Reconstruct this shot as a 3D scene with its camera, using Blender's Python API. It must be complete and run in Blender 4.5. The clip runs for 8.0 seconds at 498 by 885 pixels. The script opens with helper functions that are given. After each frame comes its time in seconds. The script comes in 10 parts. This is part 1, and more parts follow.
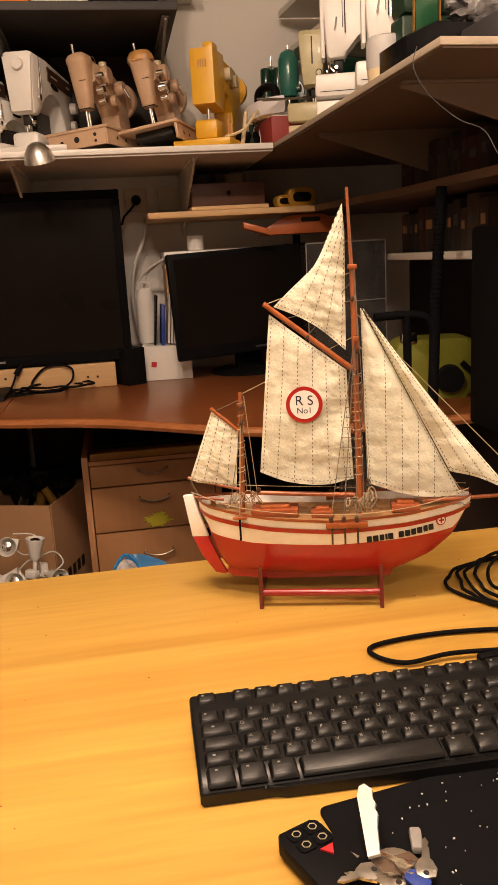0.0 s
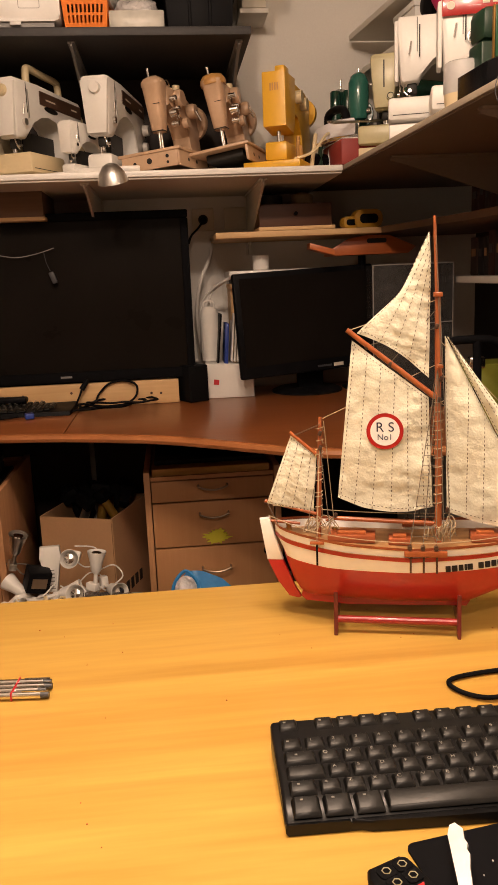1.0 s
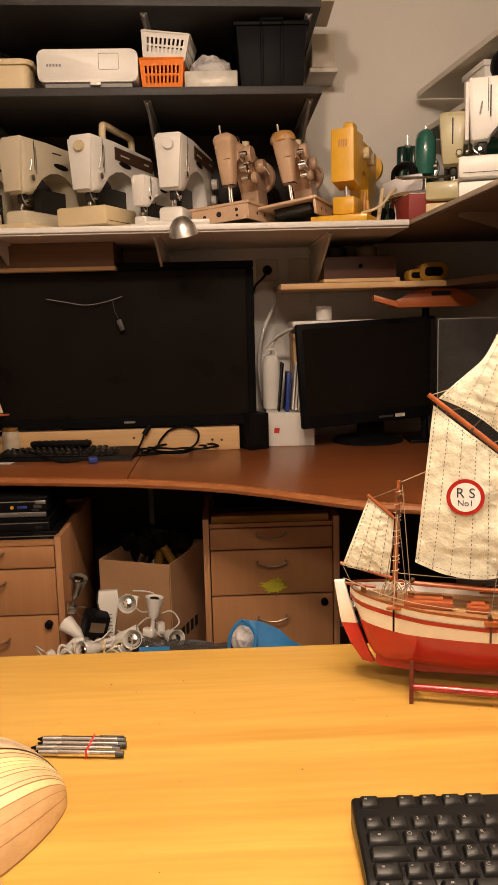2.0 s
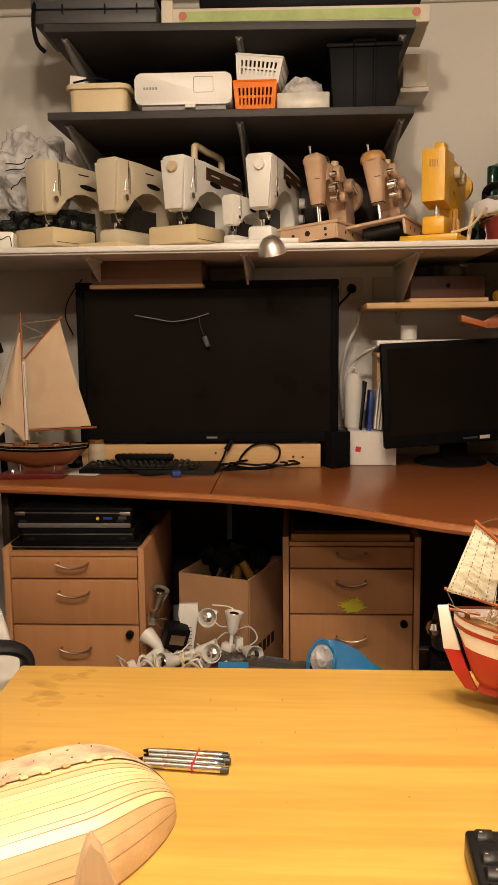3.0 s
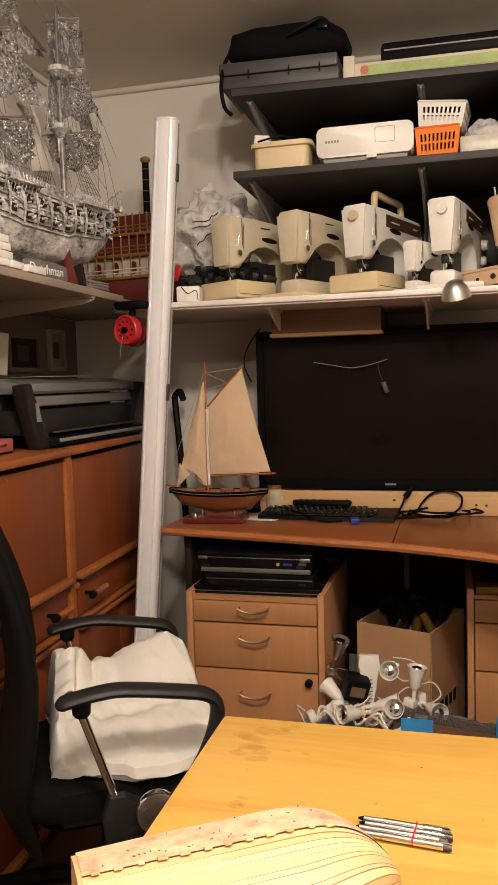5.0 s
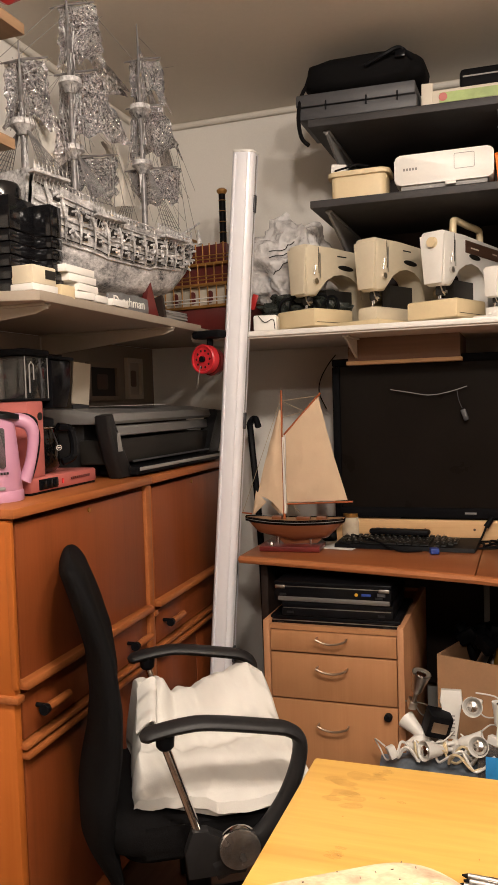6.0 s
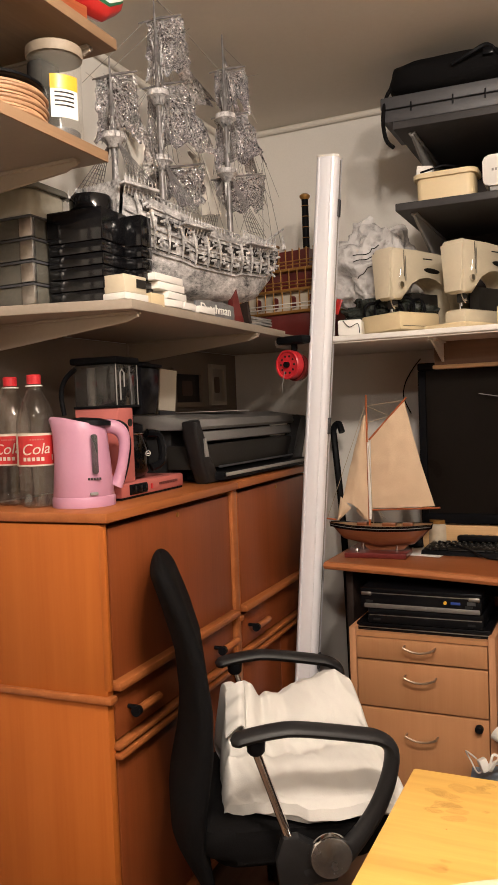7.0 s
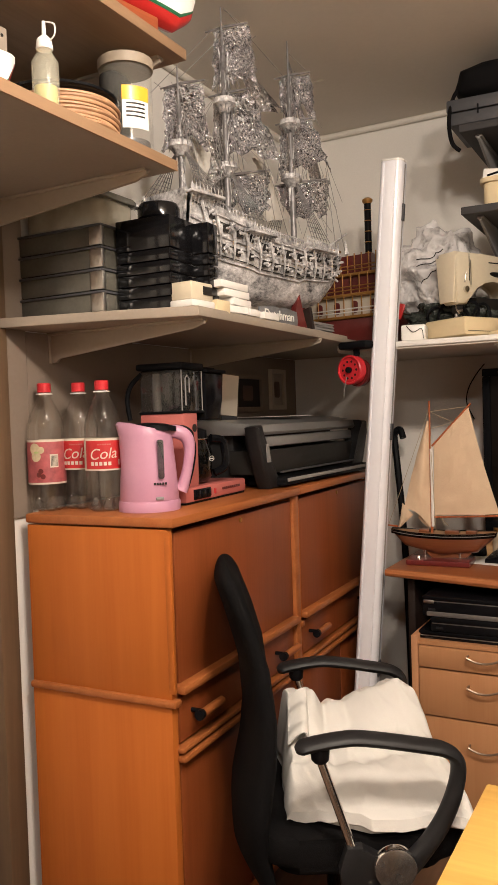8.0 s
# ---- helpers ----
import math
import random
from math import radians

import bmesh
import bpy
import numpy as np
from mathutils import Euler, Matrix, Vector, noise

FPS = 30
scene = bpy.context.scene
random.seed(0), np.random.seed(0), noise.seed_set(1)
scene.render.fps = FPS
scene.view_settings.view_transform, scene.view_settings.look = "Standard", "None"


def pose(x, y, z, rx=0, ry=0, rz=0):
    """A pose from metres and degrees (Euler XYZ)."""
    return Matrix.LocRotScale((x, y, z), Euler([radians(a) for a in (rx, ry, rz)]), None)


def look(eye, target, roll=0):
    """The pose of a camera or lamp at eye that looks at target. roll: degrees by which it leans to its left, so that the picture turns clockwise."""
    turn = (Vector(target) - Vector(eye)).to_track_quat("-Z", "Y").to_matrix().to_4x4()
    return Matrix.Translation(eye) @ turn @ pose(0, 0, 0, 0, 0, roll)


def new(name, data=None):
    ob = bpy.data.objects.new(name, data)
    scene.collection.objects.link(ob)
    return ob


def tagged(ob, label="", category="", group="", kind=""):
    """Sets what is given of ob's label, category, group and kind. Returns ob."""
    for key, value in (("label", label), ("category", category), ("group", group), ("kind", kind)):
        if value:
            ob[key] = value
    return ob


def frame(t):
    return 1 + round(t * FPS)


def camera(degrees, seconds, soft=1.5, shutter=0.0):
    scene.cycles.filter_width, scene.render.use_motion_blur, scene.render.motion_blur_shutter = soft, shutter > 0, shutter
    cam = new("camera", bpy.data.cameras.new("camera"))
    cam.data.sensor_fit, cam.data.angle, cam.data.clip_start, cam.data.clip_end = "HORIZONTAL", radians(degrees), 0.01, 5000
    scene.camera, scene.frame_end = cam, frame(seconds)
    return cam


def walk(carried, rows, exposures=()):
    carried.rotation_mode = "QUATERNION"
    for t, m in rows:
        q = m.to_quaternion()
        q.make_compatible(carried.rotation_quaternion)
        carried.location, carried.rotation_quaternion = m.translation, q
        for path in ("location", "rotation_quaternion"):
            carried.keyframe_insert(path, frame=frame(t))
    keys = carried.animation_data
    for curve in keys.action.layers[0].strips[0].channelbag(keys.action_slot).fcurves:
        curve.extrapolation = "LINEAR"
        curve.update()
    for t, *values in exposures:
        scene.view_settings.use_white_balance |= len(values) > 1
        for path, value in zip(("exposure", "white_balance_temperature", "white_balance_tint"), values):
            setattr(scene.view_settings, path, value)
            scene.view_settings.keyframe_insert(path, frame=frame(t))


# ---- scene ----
cam = camera(34.7, 8.0)
PATH = [
    (0, (-0.01, 0.175, 1.114), (0.285, 2.099, 0.657), -3.2),
    (0.5, (-0.03, 0.173, 1.11), (0.197, 2.108, 0.656), -2.6),
    (1, (-0.043, 0.178, 1.125), (0.132, 2.128, 0.713), -2.4),
    (1.5, (-0.06, 0.181, 1.142), (0.064, 2.146, 0.788), -2.1),
    (2.8, (-0.109, 0.179, 1.153), (-0.184, 2.159, 0.886), -0.63),
    (3, (-0.121, 0.174, 1.156), (-0.231, 2.153, 0.891), -0.63),
    (3.5, (-0.137, 0.175, 1.157), (-0.34, 2.149, 0.917), -0.43),
    (4, (-0.154, 0.173, 1.161), (-0.439, 2.14, 0.947), -0.33),
    (4.5, (-0.17, 0.172, 1.165), (-0.571, 2.121, 0.974), -0.93),
    (4.7, (-0.173, 0.174, 1.167), (-0.619, 2.115, 0.990), -1.23),
    (6, (-0.213, 0.167, 1.198), (-0.872, 2.053, 1.098), -1.80),
    (6.5, (-0.219, 0.164, 1.202), (-0.977, 2.012, 1.111), -1.90),
    (7, (-0.238, 0.158, 1.198), (-1.073, 1.974, 1.119), -2.20),
    (7.5, (-0.245, 0.149, 1.204), (-1.141, 1.935, 1.126), -2.30),
    (8, (-0.26, 0.145, 1.207), (-1.213, 1.902, 1.139), -1.90),
]
walk(cam, [(t, look(eye, target, roll)) for t, eye, target, roll in PATH],
     exposures=[(0.0, -0.04, 6560, 20), (1.5, 0.0, 6430, 19), (3.0, 0.16, 6150, 10), (4.5, 0.19, 5950, 10), (6.0, 0.51, 5450, 10), (8.0, 0.56, 5480, 10)])

# ---- world and lamps ----
world = bpy.data.worlds.new("world")
scene.world = world
world.use_nodes = True
world.node_tree.nodes["Background"].inputs[0].default_value = (0.9, 0.75, 0.6, 1)
world.node_tree.nodes["Background"].inputs[1].default_value = 0.02


def area_lamp(name, m, size, watts, colour):
    data = bpy.data.lights.new(name, "AREA")
    data.shape, data.size, data.energy, data.color = "DISK", size, watts, colour
    ob = new(name, data)
    ob.matrix_world = m
    return ob


LAMP_COLOUR = (1.0, 0.79, 0.57)
for x, watts in ((-0.29, 42), (0.13, 34)):
    bulb = bpy.data.lights.new("ceiling_bulb", "POINT")
    bulb.energy, bulb.color, bulb.shadow_soft_size = watts, LAMP_COLOUR, 0.06
    new("ceiling_bulb", bulb).location = (x, 0.73, 2.20)
# Unseen fill lamp added behind the camera to brighten upright faces.
area_lamp("rear_fill_light", pose(-0.1, -0.45, 2.19), 0.35, 22, LAMP_COLOUR)

# ---- materials ----


def tree(name):
    m = bpy.data.materials.new(name)
    m.use_nodes = True
    n = m.node_tree.nodes
    return m, n, m.node_tree.links, n["Principled BSDF"]


def shade(c, k):
    return (min(c[0] * k, 1), min(c[1] * k, 1), min(c[2] * k, 1), 1)


def surf(name, col, rough=0.5, metal=0.0, var=0.12, scale=6.0, fine=120.0, bump=0.08, coat=0.0, by_object=0.0, alpha=1.0, spec=0.5):
    """A plain surface with two scales of variation and a fine relief."""
    m, n, l, b = tree(name)
    tc = n.new("ShaderNodeTexCoord")
    big, small = n.new("ShaderNodeTexNoise"), n.new("ShaderNodeTexNoise")
    big.inputs["Scale"].default_value, big.inputs["Detail"].default_value = scale, 5
    small.inputs["Scale"].default_value, small.inputs["Detail"].default_value = fine, 3
    l.new(tc.outputs["Object"], big.inputs["Vector"]), l.new(tc.outputs["Object"], small.inputs["Vector"])
    add = n.new("ShaderNodeMath")
    add.operation = "MULTIPLY_ADD"
    l.new(small.outputs[0], add.inputs[0])
    add.inputs[1].default_value = 0.35
    l.new(big.outputs[0], add.inputs[2])
    ramp = n.new("ShaderNodeValToRGB")
    ramp.color_ramp.elements[0].position, ramp.color_ramp.elements[1].position = 0.42, 0.92
    ramp.color_ramp.elements[0].color, ramp.color_ramp.elements[1].color = shade(col, 1 - var), shade(col, 1 + var)
    l.new(add.outputs[0], ramp.inputs[0])
    out = ramp.outputs[0]
    if by_object:
        info, hsv = n.new("ShaderNodeObjectInfo"), n.new("ShaderNodeHueSaturation")
        rng = n.new("ShaderNodeMapRange")
        rng.inputs[3].default_value, rng.inputs[4].default_value = 1 - by_object, 1 + by_object
        l.new(info.outputs["Random"], rng.inputs[0]), l.new(rng.outputs[0], hsv.inputs["Value"]), l.new(out, hsv.inputs["Color"])
        out = hsv.outputs[0]
    l.new(out, b.inputs["Base Color"])
    rr = n.new("ShaderNodeMapRange")
    rr.inputs[3].default_value, rr.inputs[4].default_value = max(rough - 0.1, 0.03), min(rough + 0.1, 1)
    l.new(big.outputs[0], rr.inputs[0]), l.new(rr.outputs[0], b.inputs["Roughness"])
    b.inputs["Metallic"].default_value, b.inputs["Coat Weight"].default_value = metal, coat
    b.inputs["Alpha"].default_value, b.inputs["Specular IOR Level"].default_value = alpha, spec
    if bump:
        bp = n.new("ShaderNodeBump")
        bp.inputs["Strength"].default_value, bp.inputs["Distance"].default_value = bump, 0.002
        l.new(small.outputs[0], bp.inputs["Height"]), l.new(bp.outputs[0], b.inputs["Normal"])
    return m


def wood(name, light, dark, along="X", rough=0.4, grain=14.0, coat=0.0, by_object=0.0, contrast=0.25, knots=False, streak=0.7):
    """Wood with long grain along one axis of the object."""
    m, n, l, b = tree(name)
    tc, mp = n.new("ShaderNodeTexCoord"), n.new("ShaderNodeMapping")
    mp.inputs["Scale"].default_value = [streak if a == along else grain for a in "XYZ"]
    l.new(tc.outputs["Object"], mp.inputs["Vector"])
    vec = mp.outputs[0]
    if by_object:
        info, off = n.new("ShaderNodeObjectInfo"), n.new("ShaderNodeVectorMath")
        off.operation = "MULTIPLY_ADD"
        off.inputs[1].default_value = (37, 37, 37)
        l.new(info.outputs["Random"], off.inputs[0]), l.new(vec, off.inputs[2])
        vec = off.outputs[0]
    big, small = n.new("ShaderNodeTexNoise"), n.new("ShaderNodeTexNoise")
    big.inputs["Scale"].default_value, big.inputs["Detail"].default_value, big.inputs["Distortion"].default_value = 1.0, 4, 0.9
    small.inputs["Scale"].default_value, small.inputs["Detail"].default_value = 9.0, 4
    l.new(vec, big.inputs["Vector"]), l.new(vec, small.inputs["Vector"])
    add = n.new("ShaderNodeMath")
    add.operation = "MULTIPLY_ADD"
    add.inputs[1].default_value = 0.4
    l.new(small.outputs[0], add.inputs[0]), l.new(big.outputs[0], add.inputs[2])
    ramp = n.new("ShaderNodeValToRGB")
    ramp.color_ramp.elements[0].position, ramp.color_ramp.elements[1].position = 0.7 - contrast, 0.7 + contrast
    ramp.color_ramp.elements[0].color, ramp.color_ramp.elements[1].color = (*dark, 1), (*light, 1)
    l.new(add.outputs[0], ramp.inputs[0])
    out = ramp.outputs[0]
    if knots:
        stain, sr, mx = n.new("ShaderNodeTexNoise"), n.new("ShaderNodeValToRGB"), n.new("ShaderNodeMix")
        stain.inputs["Scale"].default_value, stain.inputs["Detail"].default_value = 9.0, 7
        sr.color_ramp.elements[0].position, sr.color_ramp.elements[1].position = 0.61, 0.74
        mx.data_type = "RGBA"
        l.new(tc.outputs["Object"], stain.inputs["Vector"]), l.new(stain.outputs[0], sr.inputs[0])
        fac = n.new("ShaderNodeMath")
        fac.operation = "MULTIPLY"
        fac.inputs[1].default_value = 0.65
        l.new(sr.outputs[0], fac.inputs[0]), l.new(fac.outputs[0], mx.inputs["Factor"])
        l.new(out, mx.inputs["A"])
        mx.inputs["B"].default_value = shade(dark, 0.62)
        out = mx.outputs["Result"]
    if by_object:
        hsv, rng = n.new("ShaderNodeHueSaturation"), n.new("ShaderNodeMapRange")
        rng.inputs[3].default_value, rng.inputs[4].default_value = 1 - by_object, 1 + by_object
        l.new(info.outputs["Random"], rng.inputs[0]), l.new(rng.outputs[0], hsv.inputs["Value"]), l.new(out, hsv.inputs["Color"])
        out = hsv.outputs[0]
    l.new(out, b.inputs["Base Color"])
    b.inputs["Roughness"].default_value, b.inputs["Coat Weight"].default_value = rough, coat
    b.inputs["Coat Roughness"].default_value = 0.15
    bp = n.new("ShaderNodeBump")
    bp.inputs["Strength"].default_value, bp.inputs["Distance"].default_value = 0.12, 0.001
    l.new(small.outputs[0], bp.inputs["Height"]), l.new(bp.outputs[0], b.inputs["Normal"])
    return m


def clear(name, col=(0.9, 0.9, 0.88), rough=0.08, alpha=0.22):
    """Thin clear plastic: mostly seen through, with gloss."""
    m, n, l, b = tree(name)
    b.inputs["Base Color"].default_value, b.inputs["Roughness"].default_value = (*col, 1), rough
    tc, ns, mr = n.new("ShaderNodeTexCoord"), n.new("ShaderNodeTexNoise"), n.new("ShaderNodeMapRange")
    ns.inputs["Scale"].default_value = 25
    mr.inputs[3].default_value, mr.inputs[4].default_value = alpha * 0.6, alpha * 1.4
    l.new(tc.outputs["Object"], ns.inputs["Vector"]), l.new(ns.outputs[0], mr.inputs[0]), l.new(mr.outputs[0], b.inputs["Alpha"])
    return m


def thin_film(name, tint=(0.9, 0.9, 0.88), rough=0.05, haze=0.03, ior=1.5):
    """Thin clear wall: seen through with a tint, gloss by Fresnel and a little cloudiness."""
    m, n, l, b = tree(name)
    n.remove(b)
    out = n["Material Output"]
    tr, gl, df = n.new("ShaderNodeBsdfTransparent"), n.new("ShaderNodeBsdfGlossy"), n.new("ShaderNodeBsdfDiffuse")
    tr.inputs[0].default_value = (*tint, 1)
    gl.inputs["Roughness"].default_value = rough
    df.inputs[0].default_value = (0.7, 0.68, 0.64, 1)
    tc, ns, mr, bp = n.new("ShaderNodeTexCoord"), n.new("ShaderNodeTexNoise"), n.new("ShaderNodeMapRange"), n.new("ShaderNodeBump")
    ns.inputs["Scale"].default_value, ns.inputs["Detail"].default_value = 30, 4
    l.new(tc.outputs["Object"], ns.inputs["Vector"]), l.new(ns.outputs[0], mr.inputs[0])
    mr.inputs[3].default_value, mr.inputs[4].default_value = 0.0, haze * 2
    bp.inputs["Strength"].default_value, bp.inputs["Distance"].default_value = 0.25, 0.003
    l.new(ns.outputs[0], bp.inputs["Height"]), l.new(bp.outputs[0], gl.inputs["Normal"])
    lw, pw, fr = n.new("ShaderNodeLayerWeight"), n.new("ShaderNodeMath"), n.new("ShaderNodeMath")
    m1, m2 = n.new("ShaderNodeMixShader"), n.new("ShaderNodeMixShader")
    pw.operation, fr.operation = "POWER", "MULTIPLY_ADD"
    pw.inputs[1].default_value, fr.inputs[1].default_value, fr.inputs[2].default_value = 3.5, 0.75, 0.10 * (ior - 1)
    lw.inputs[0].default_value = 0.5
    l.new(lw.outputs["Facing"], pw.inputs[0]), l.new(pw.outputs[0], fr.inputs[0])
    l.new(mr.outputs[0], m1.inputs[0]), l.new(tr.outputs[0], m1.inputs[1]), l.new(df.outputs[0], m1.inputs[2])
    l.new(fr.outputs[0], m2.inputs[0]), l.new(m1.outputs[0], m2.inputs[1]), l.new(gl.outputs[0], m2.inputs[2])
    l.new(m2.outputs[0], out.inputs[0])
    return m


def foil(name, col, rough=0.3, scale=38.0, strength=1.0, metal=1.0):
    """Crinkled sheet, with crease shade and bright ridges put into its colour."""
    m, n, l, b = tree(name)
    tc, v, ns = n.new("ShaderNodeTexCoord"), n.new("ShaderNodeTexVoronoi"), n.new("ShaderNodeTexNoise")
    v.inputs["Scale"].default_value, ns.inputs["Scale"].default_value, ns.inputs["Detail"].default_value = scale, scale * 1.7, 6
    l.new(tc.outputs["Object"], ns.inputs["Vector"])
    mixv = n.new("ShaderNodeVectorMath")
    mixv.operation = "MULTIPLY_ADD"
    mixv.inputs[1].default_value = (0.03, 0.03, 0.03)
    l.new(ns.outputs["Color"], mixv.inputs[0]), l.new(tc.outputs["Object"], mixv.inputs[2]), l.new(mixv.outputs[0], v.inputs["Vector"])
    add = n.new("ShaderNodeMath")
    l.new(v.outputs["Distance"], add.inputs[0]), l.new(ns.outputs[0], add.inputs[1])
    bp, ramp = n.new("ShaderNodeBump"), n.new("ShaderNodeValToRGB")
    bp.inputs["Strength"].default_value, bp.inputs["Distance"].default_value = strength, 0.012
    # Colour follows the relief: hollows painted dark as if shaded, ridges light.
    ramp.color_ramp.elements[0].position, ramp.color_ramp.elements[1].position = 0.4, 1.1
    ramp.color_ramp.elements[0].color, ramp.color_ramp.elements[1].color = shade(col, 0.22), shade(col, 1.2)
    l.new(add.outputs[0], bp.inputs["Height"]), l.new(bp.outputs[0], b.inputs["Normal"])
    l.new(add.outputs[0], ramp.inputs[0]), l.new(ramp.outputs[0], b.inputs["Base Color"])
    b.inputs["Roughness"].default_value, b.inputs["Metallic"].default_value = rough, metal
    return m


WALL = surf("wall_paint", (0.74, 0.71, 0.66), 0.85, var=0.06, scale=2.2, fine=160, bump=0.15)
REARWALL = wood("dark_rear_wall", (0.16, 0.10, 0.06), (0.10, 0.06, 0.035), "Z", 0.6, 12)
CEIL = surf("ceiling_paint", (0.68, 0.63, 0.56), 0.9, var=0.05, scale=1.5, fine=60, bump=0.1)
FLOORM = wood("floor_boards", (0.16, 0.09, 0.05), (0.08, 0.045, 0.025), "Y", 0.5, 10)
PINE = wood("pine_table_top", (0.60, 0.375, 0.082), (0.465, 0.255, 0.046), "X", 0.38, 13.0, coat=0.15, contrast=0.19, streak=0.9)
PINE_RAW = wood("raw_pine", (0.70, 0.47, 0.24), (0.55, 0.34, 0.15), "X", 0.6, 22)
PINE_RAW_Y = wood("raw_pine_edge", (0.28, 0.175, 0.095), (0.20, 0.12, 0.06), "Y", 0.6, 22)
CHERRY = wood("cherry_desk", (0.30, 0.098, 0.029), (0.22, 0.066, 0.019), "X", 0.30, 26, contrast=0.35, coat=0.1)
CHERRY_EDGE = wood("cherry_edge", (0.42, 0.155, 0.048), (0.32, 0.11, 0.032), "X", 0.45, 30)
BEECH = wood("beech_veneer", (0.46, 0.235, 0.105), (0.40, 0.19, 0.080), "Z", 0.5, 30, by_object=0.05, contrast=0.4)
BEECH_EDGE = wood("beech_edge", (0.52, 0.27, 0.13), (0.42, 0.2, 0.09), "Z", 0.5, 30)
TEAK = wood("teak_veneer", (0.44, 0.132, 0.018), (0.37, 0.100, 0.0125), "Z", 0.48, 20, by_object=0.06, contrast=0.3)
TEAK_Y = wood("teak_solid", (0.37, 0.125, 0.034), (0.28, 0.085, 0.019), "Y", 0.4, 24, coat=0.1)
DARKSHELF = surf("dark_shelf", (0.035, 0.033, 0.034), 0.6, var=0.25, scale=9, fine=80)
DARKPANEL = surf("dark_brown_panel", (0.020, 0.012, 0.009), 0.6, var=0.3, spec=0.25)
WHITESHELF = surf("white_shelf", (0.68, 0.64, 0.57), 0.55, var=0.06, scale=5, fine=90)
CREAM = surf("cream_enamel", (0.62, 0.55, 0.41), 0.35, var=0.06, scale=9, coat=0.2)
IVORY = surf("ivory_plastic", (0.66, 0.54, 0.33), 0.45, var=0.06)
SHIPBOARD = surf("worn_pale_board", (0.31, 0.26, 0.205), 0.65, var=0.10, scale=4, fine=120)
PALEBOARD = surf("pale_chipboard", (0.40, 0.33, 0.25), 0.7, var=0.08, scale=6, fine=150)
WHITEP = surf("white_plastic", (0.76, 0.74, 0.70), 0.38, var=0.05, scale=9)
WHITEMAT = surf("white_paper", (0.78, 0.76, 0.72), 0.85, var=0.05)
TAN = surf("tan_enamel", (0.54, 0.36, 0.23), 0.4, var=0.09, scale=12, coat=0.2)
ORANGE_TAN = surf("amber_enamel", (0.52, 0.27, 0.08), 0.4, var=0.1)
YELLOW = surf("yellow_enamel", (0.75, 0.41, 0.02), 0.38, var=0.06, coat=0.2)
OLIVE_CREAM = surf("olive_cream_enamel", (0.52, 0.47, 0.27), 0.38, var=0.07, coat=0.2)
GREEN = surf("green_enamel", (0.016, 0.085, 0.036), 0.3, var=0.15, coat=0.4)
DKGREEN = surf("dark_green_enamel", (0.008, 0.030, 0.016), 0.4, var=0.2)
BROWNP = surf("brown_plastic", (0.07, 0.035, 0.02), 0.4, var=0.1)
BLACKP = surf("black_plastic", (0.006, 0.006, 0.007), 0.48, var=0.25, scale=14, spec=0.06)
ARMP = surf("moulded_black_plastic", (0.014, 0.0135, 0.014), 0.48, var=0.2, scale=30, spec=0.3)
BLACKG = surf("black_gloss", (0.005, 0.005, 0.006), 0.2, var=0.2, bump=0.0, spec=0.12)
SCREEN = surf("screen_glass", (0.009, 0.0072, 0.006), 0.3, var=0.2, bump=0.0, spec=0.06)
BLACKF = surf("black_fabric", (0.0045, 0.0042, 0.0045), 0.85, var=0.25, fine=400, bump=0.4, spec=0.1)
DARKGREYP = surf("dark_grey_plastic", (0.05, 0.05, 0.055), 0.5, var=0.15)
GREYP = surf("grey_plastic", (0.25, 0.24, 0.23), 0.5, var=0.1)
CHROME = surf("chrome", (0.75, 0.73, 0.70), 0.18, 1.0, var=0.1)
STEEL = surf("brushed_steel", (0.55, 0.53, 0.50), 0.35, 1.0, var=0.15, fine=200)
ALU = surf("lacquered_aluminium", (0.86, 0.86, 0.91), 0.24, 0.0, var=0.02, coat=0.5, bump=0.01)
REDP = surf("red_paint", (0.43, 0.018, 0.014), 0.32, var=0.12, coat=0.25)
REDW = surf("red_plastic", (0.52, 0.022, 0.028), 0.35, var=0.1)
HULLWHITE = surf("hull_white", (0.90, 0.89, 0.86), 0.35, var=0.07, coat=0.15)
MAHOG = wood("mahogany_stain", (0.35, 0.09, 0.03), (0.22, 0.05, 0.015), "X", 0.35, 60, coat=0.2)
SPAR = wood("varnished_spar", (0.42, 0.12, 0.035), (0.28, 0.07, 0.02), "Z", 0.3, 90, coat=0.3)
OAKDECK = wood("deck_planks", (0.40, 0.22, 0.09), (0.26, 0.13, 0.05), "X", 0.5, 200)
SAIL = surf("sailcloth", (0.73, 0.72, 0.58), 0.9, var=0.10, scale=30, fine=420, bump=0.35)
SAILTAN = surf("tan_sailcloth", (0.60, 0.45, 0.30), 0.9, var=0.06, scale=12, fine=500, bump=0.3)
THREAD = surf("dark_thread", (0.15, 0.12, 0.085), 0.9, var=0.2)
ROPE = surf("light_rope", (0.42, 0.33, 0.21), 0.9, var=0.2)


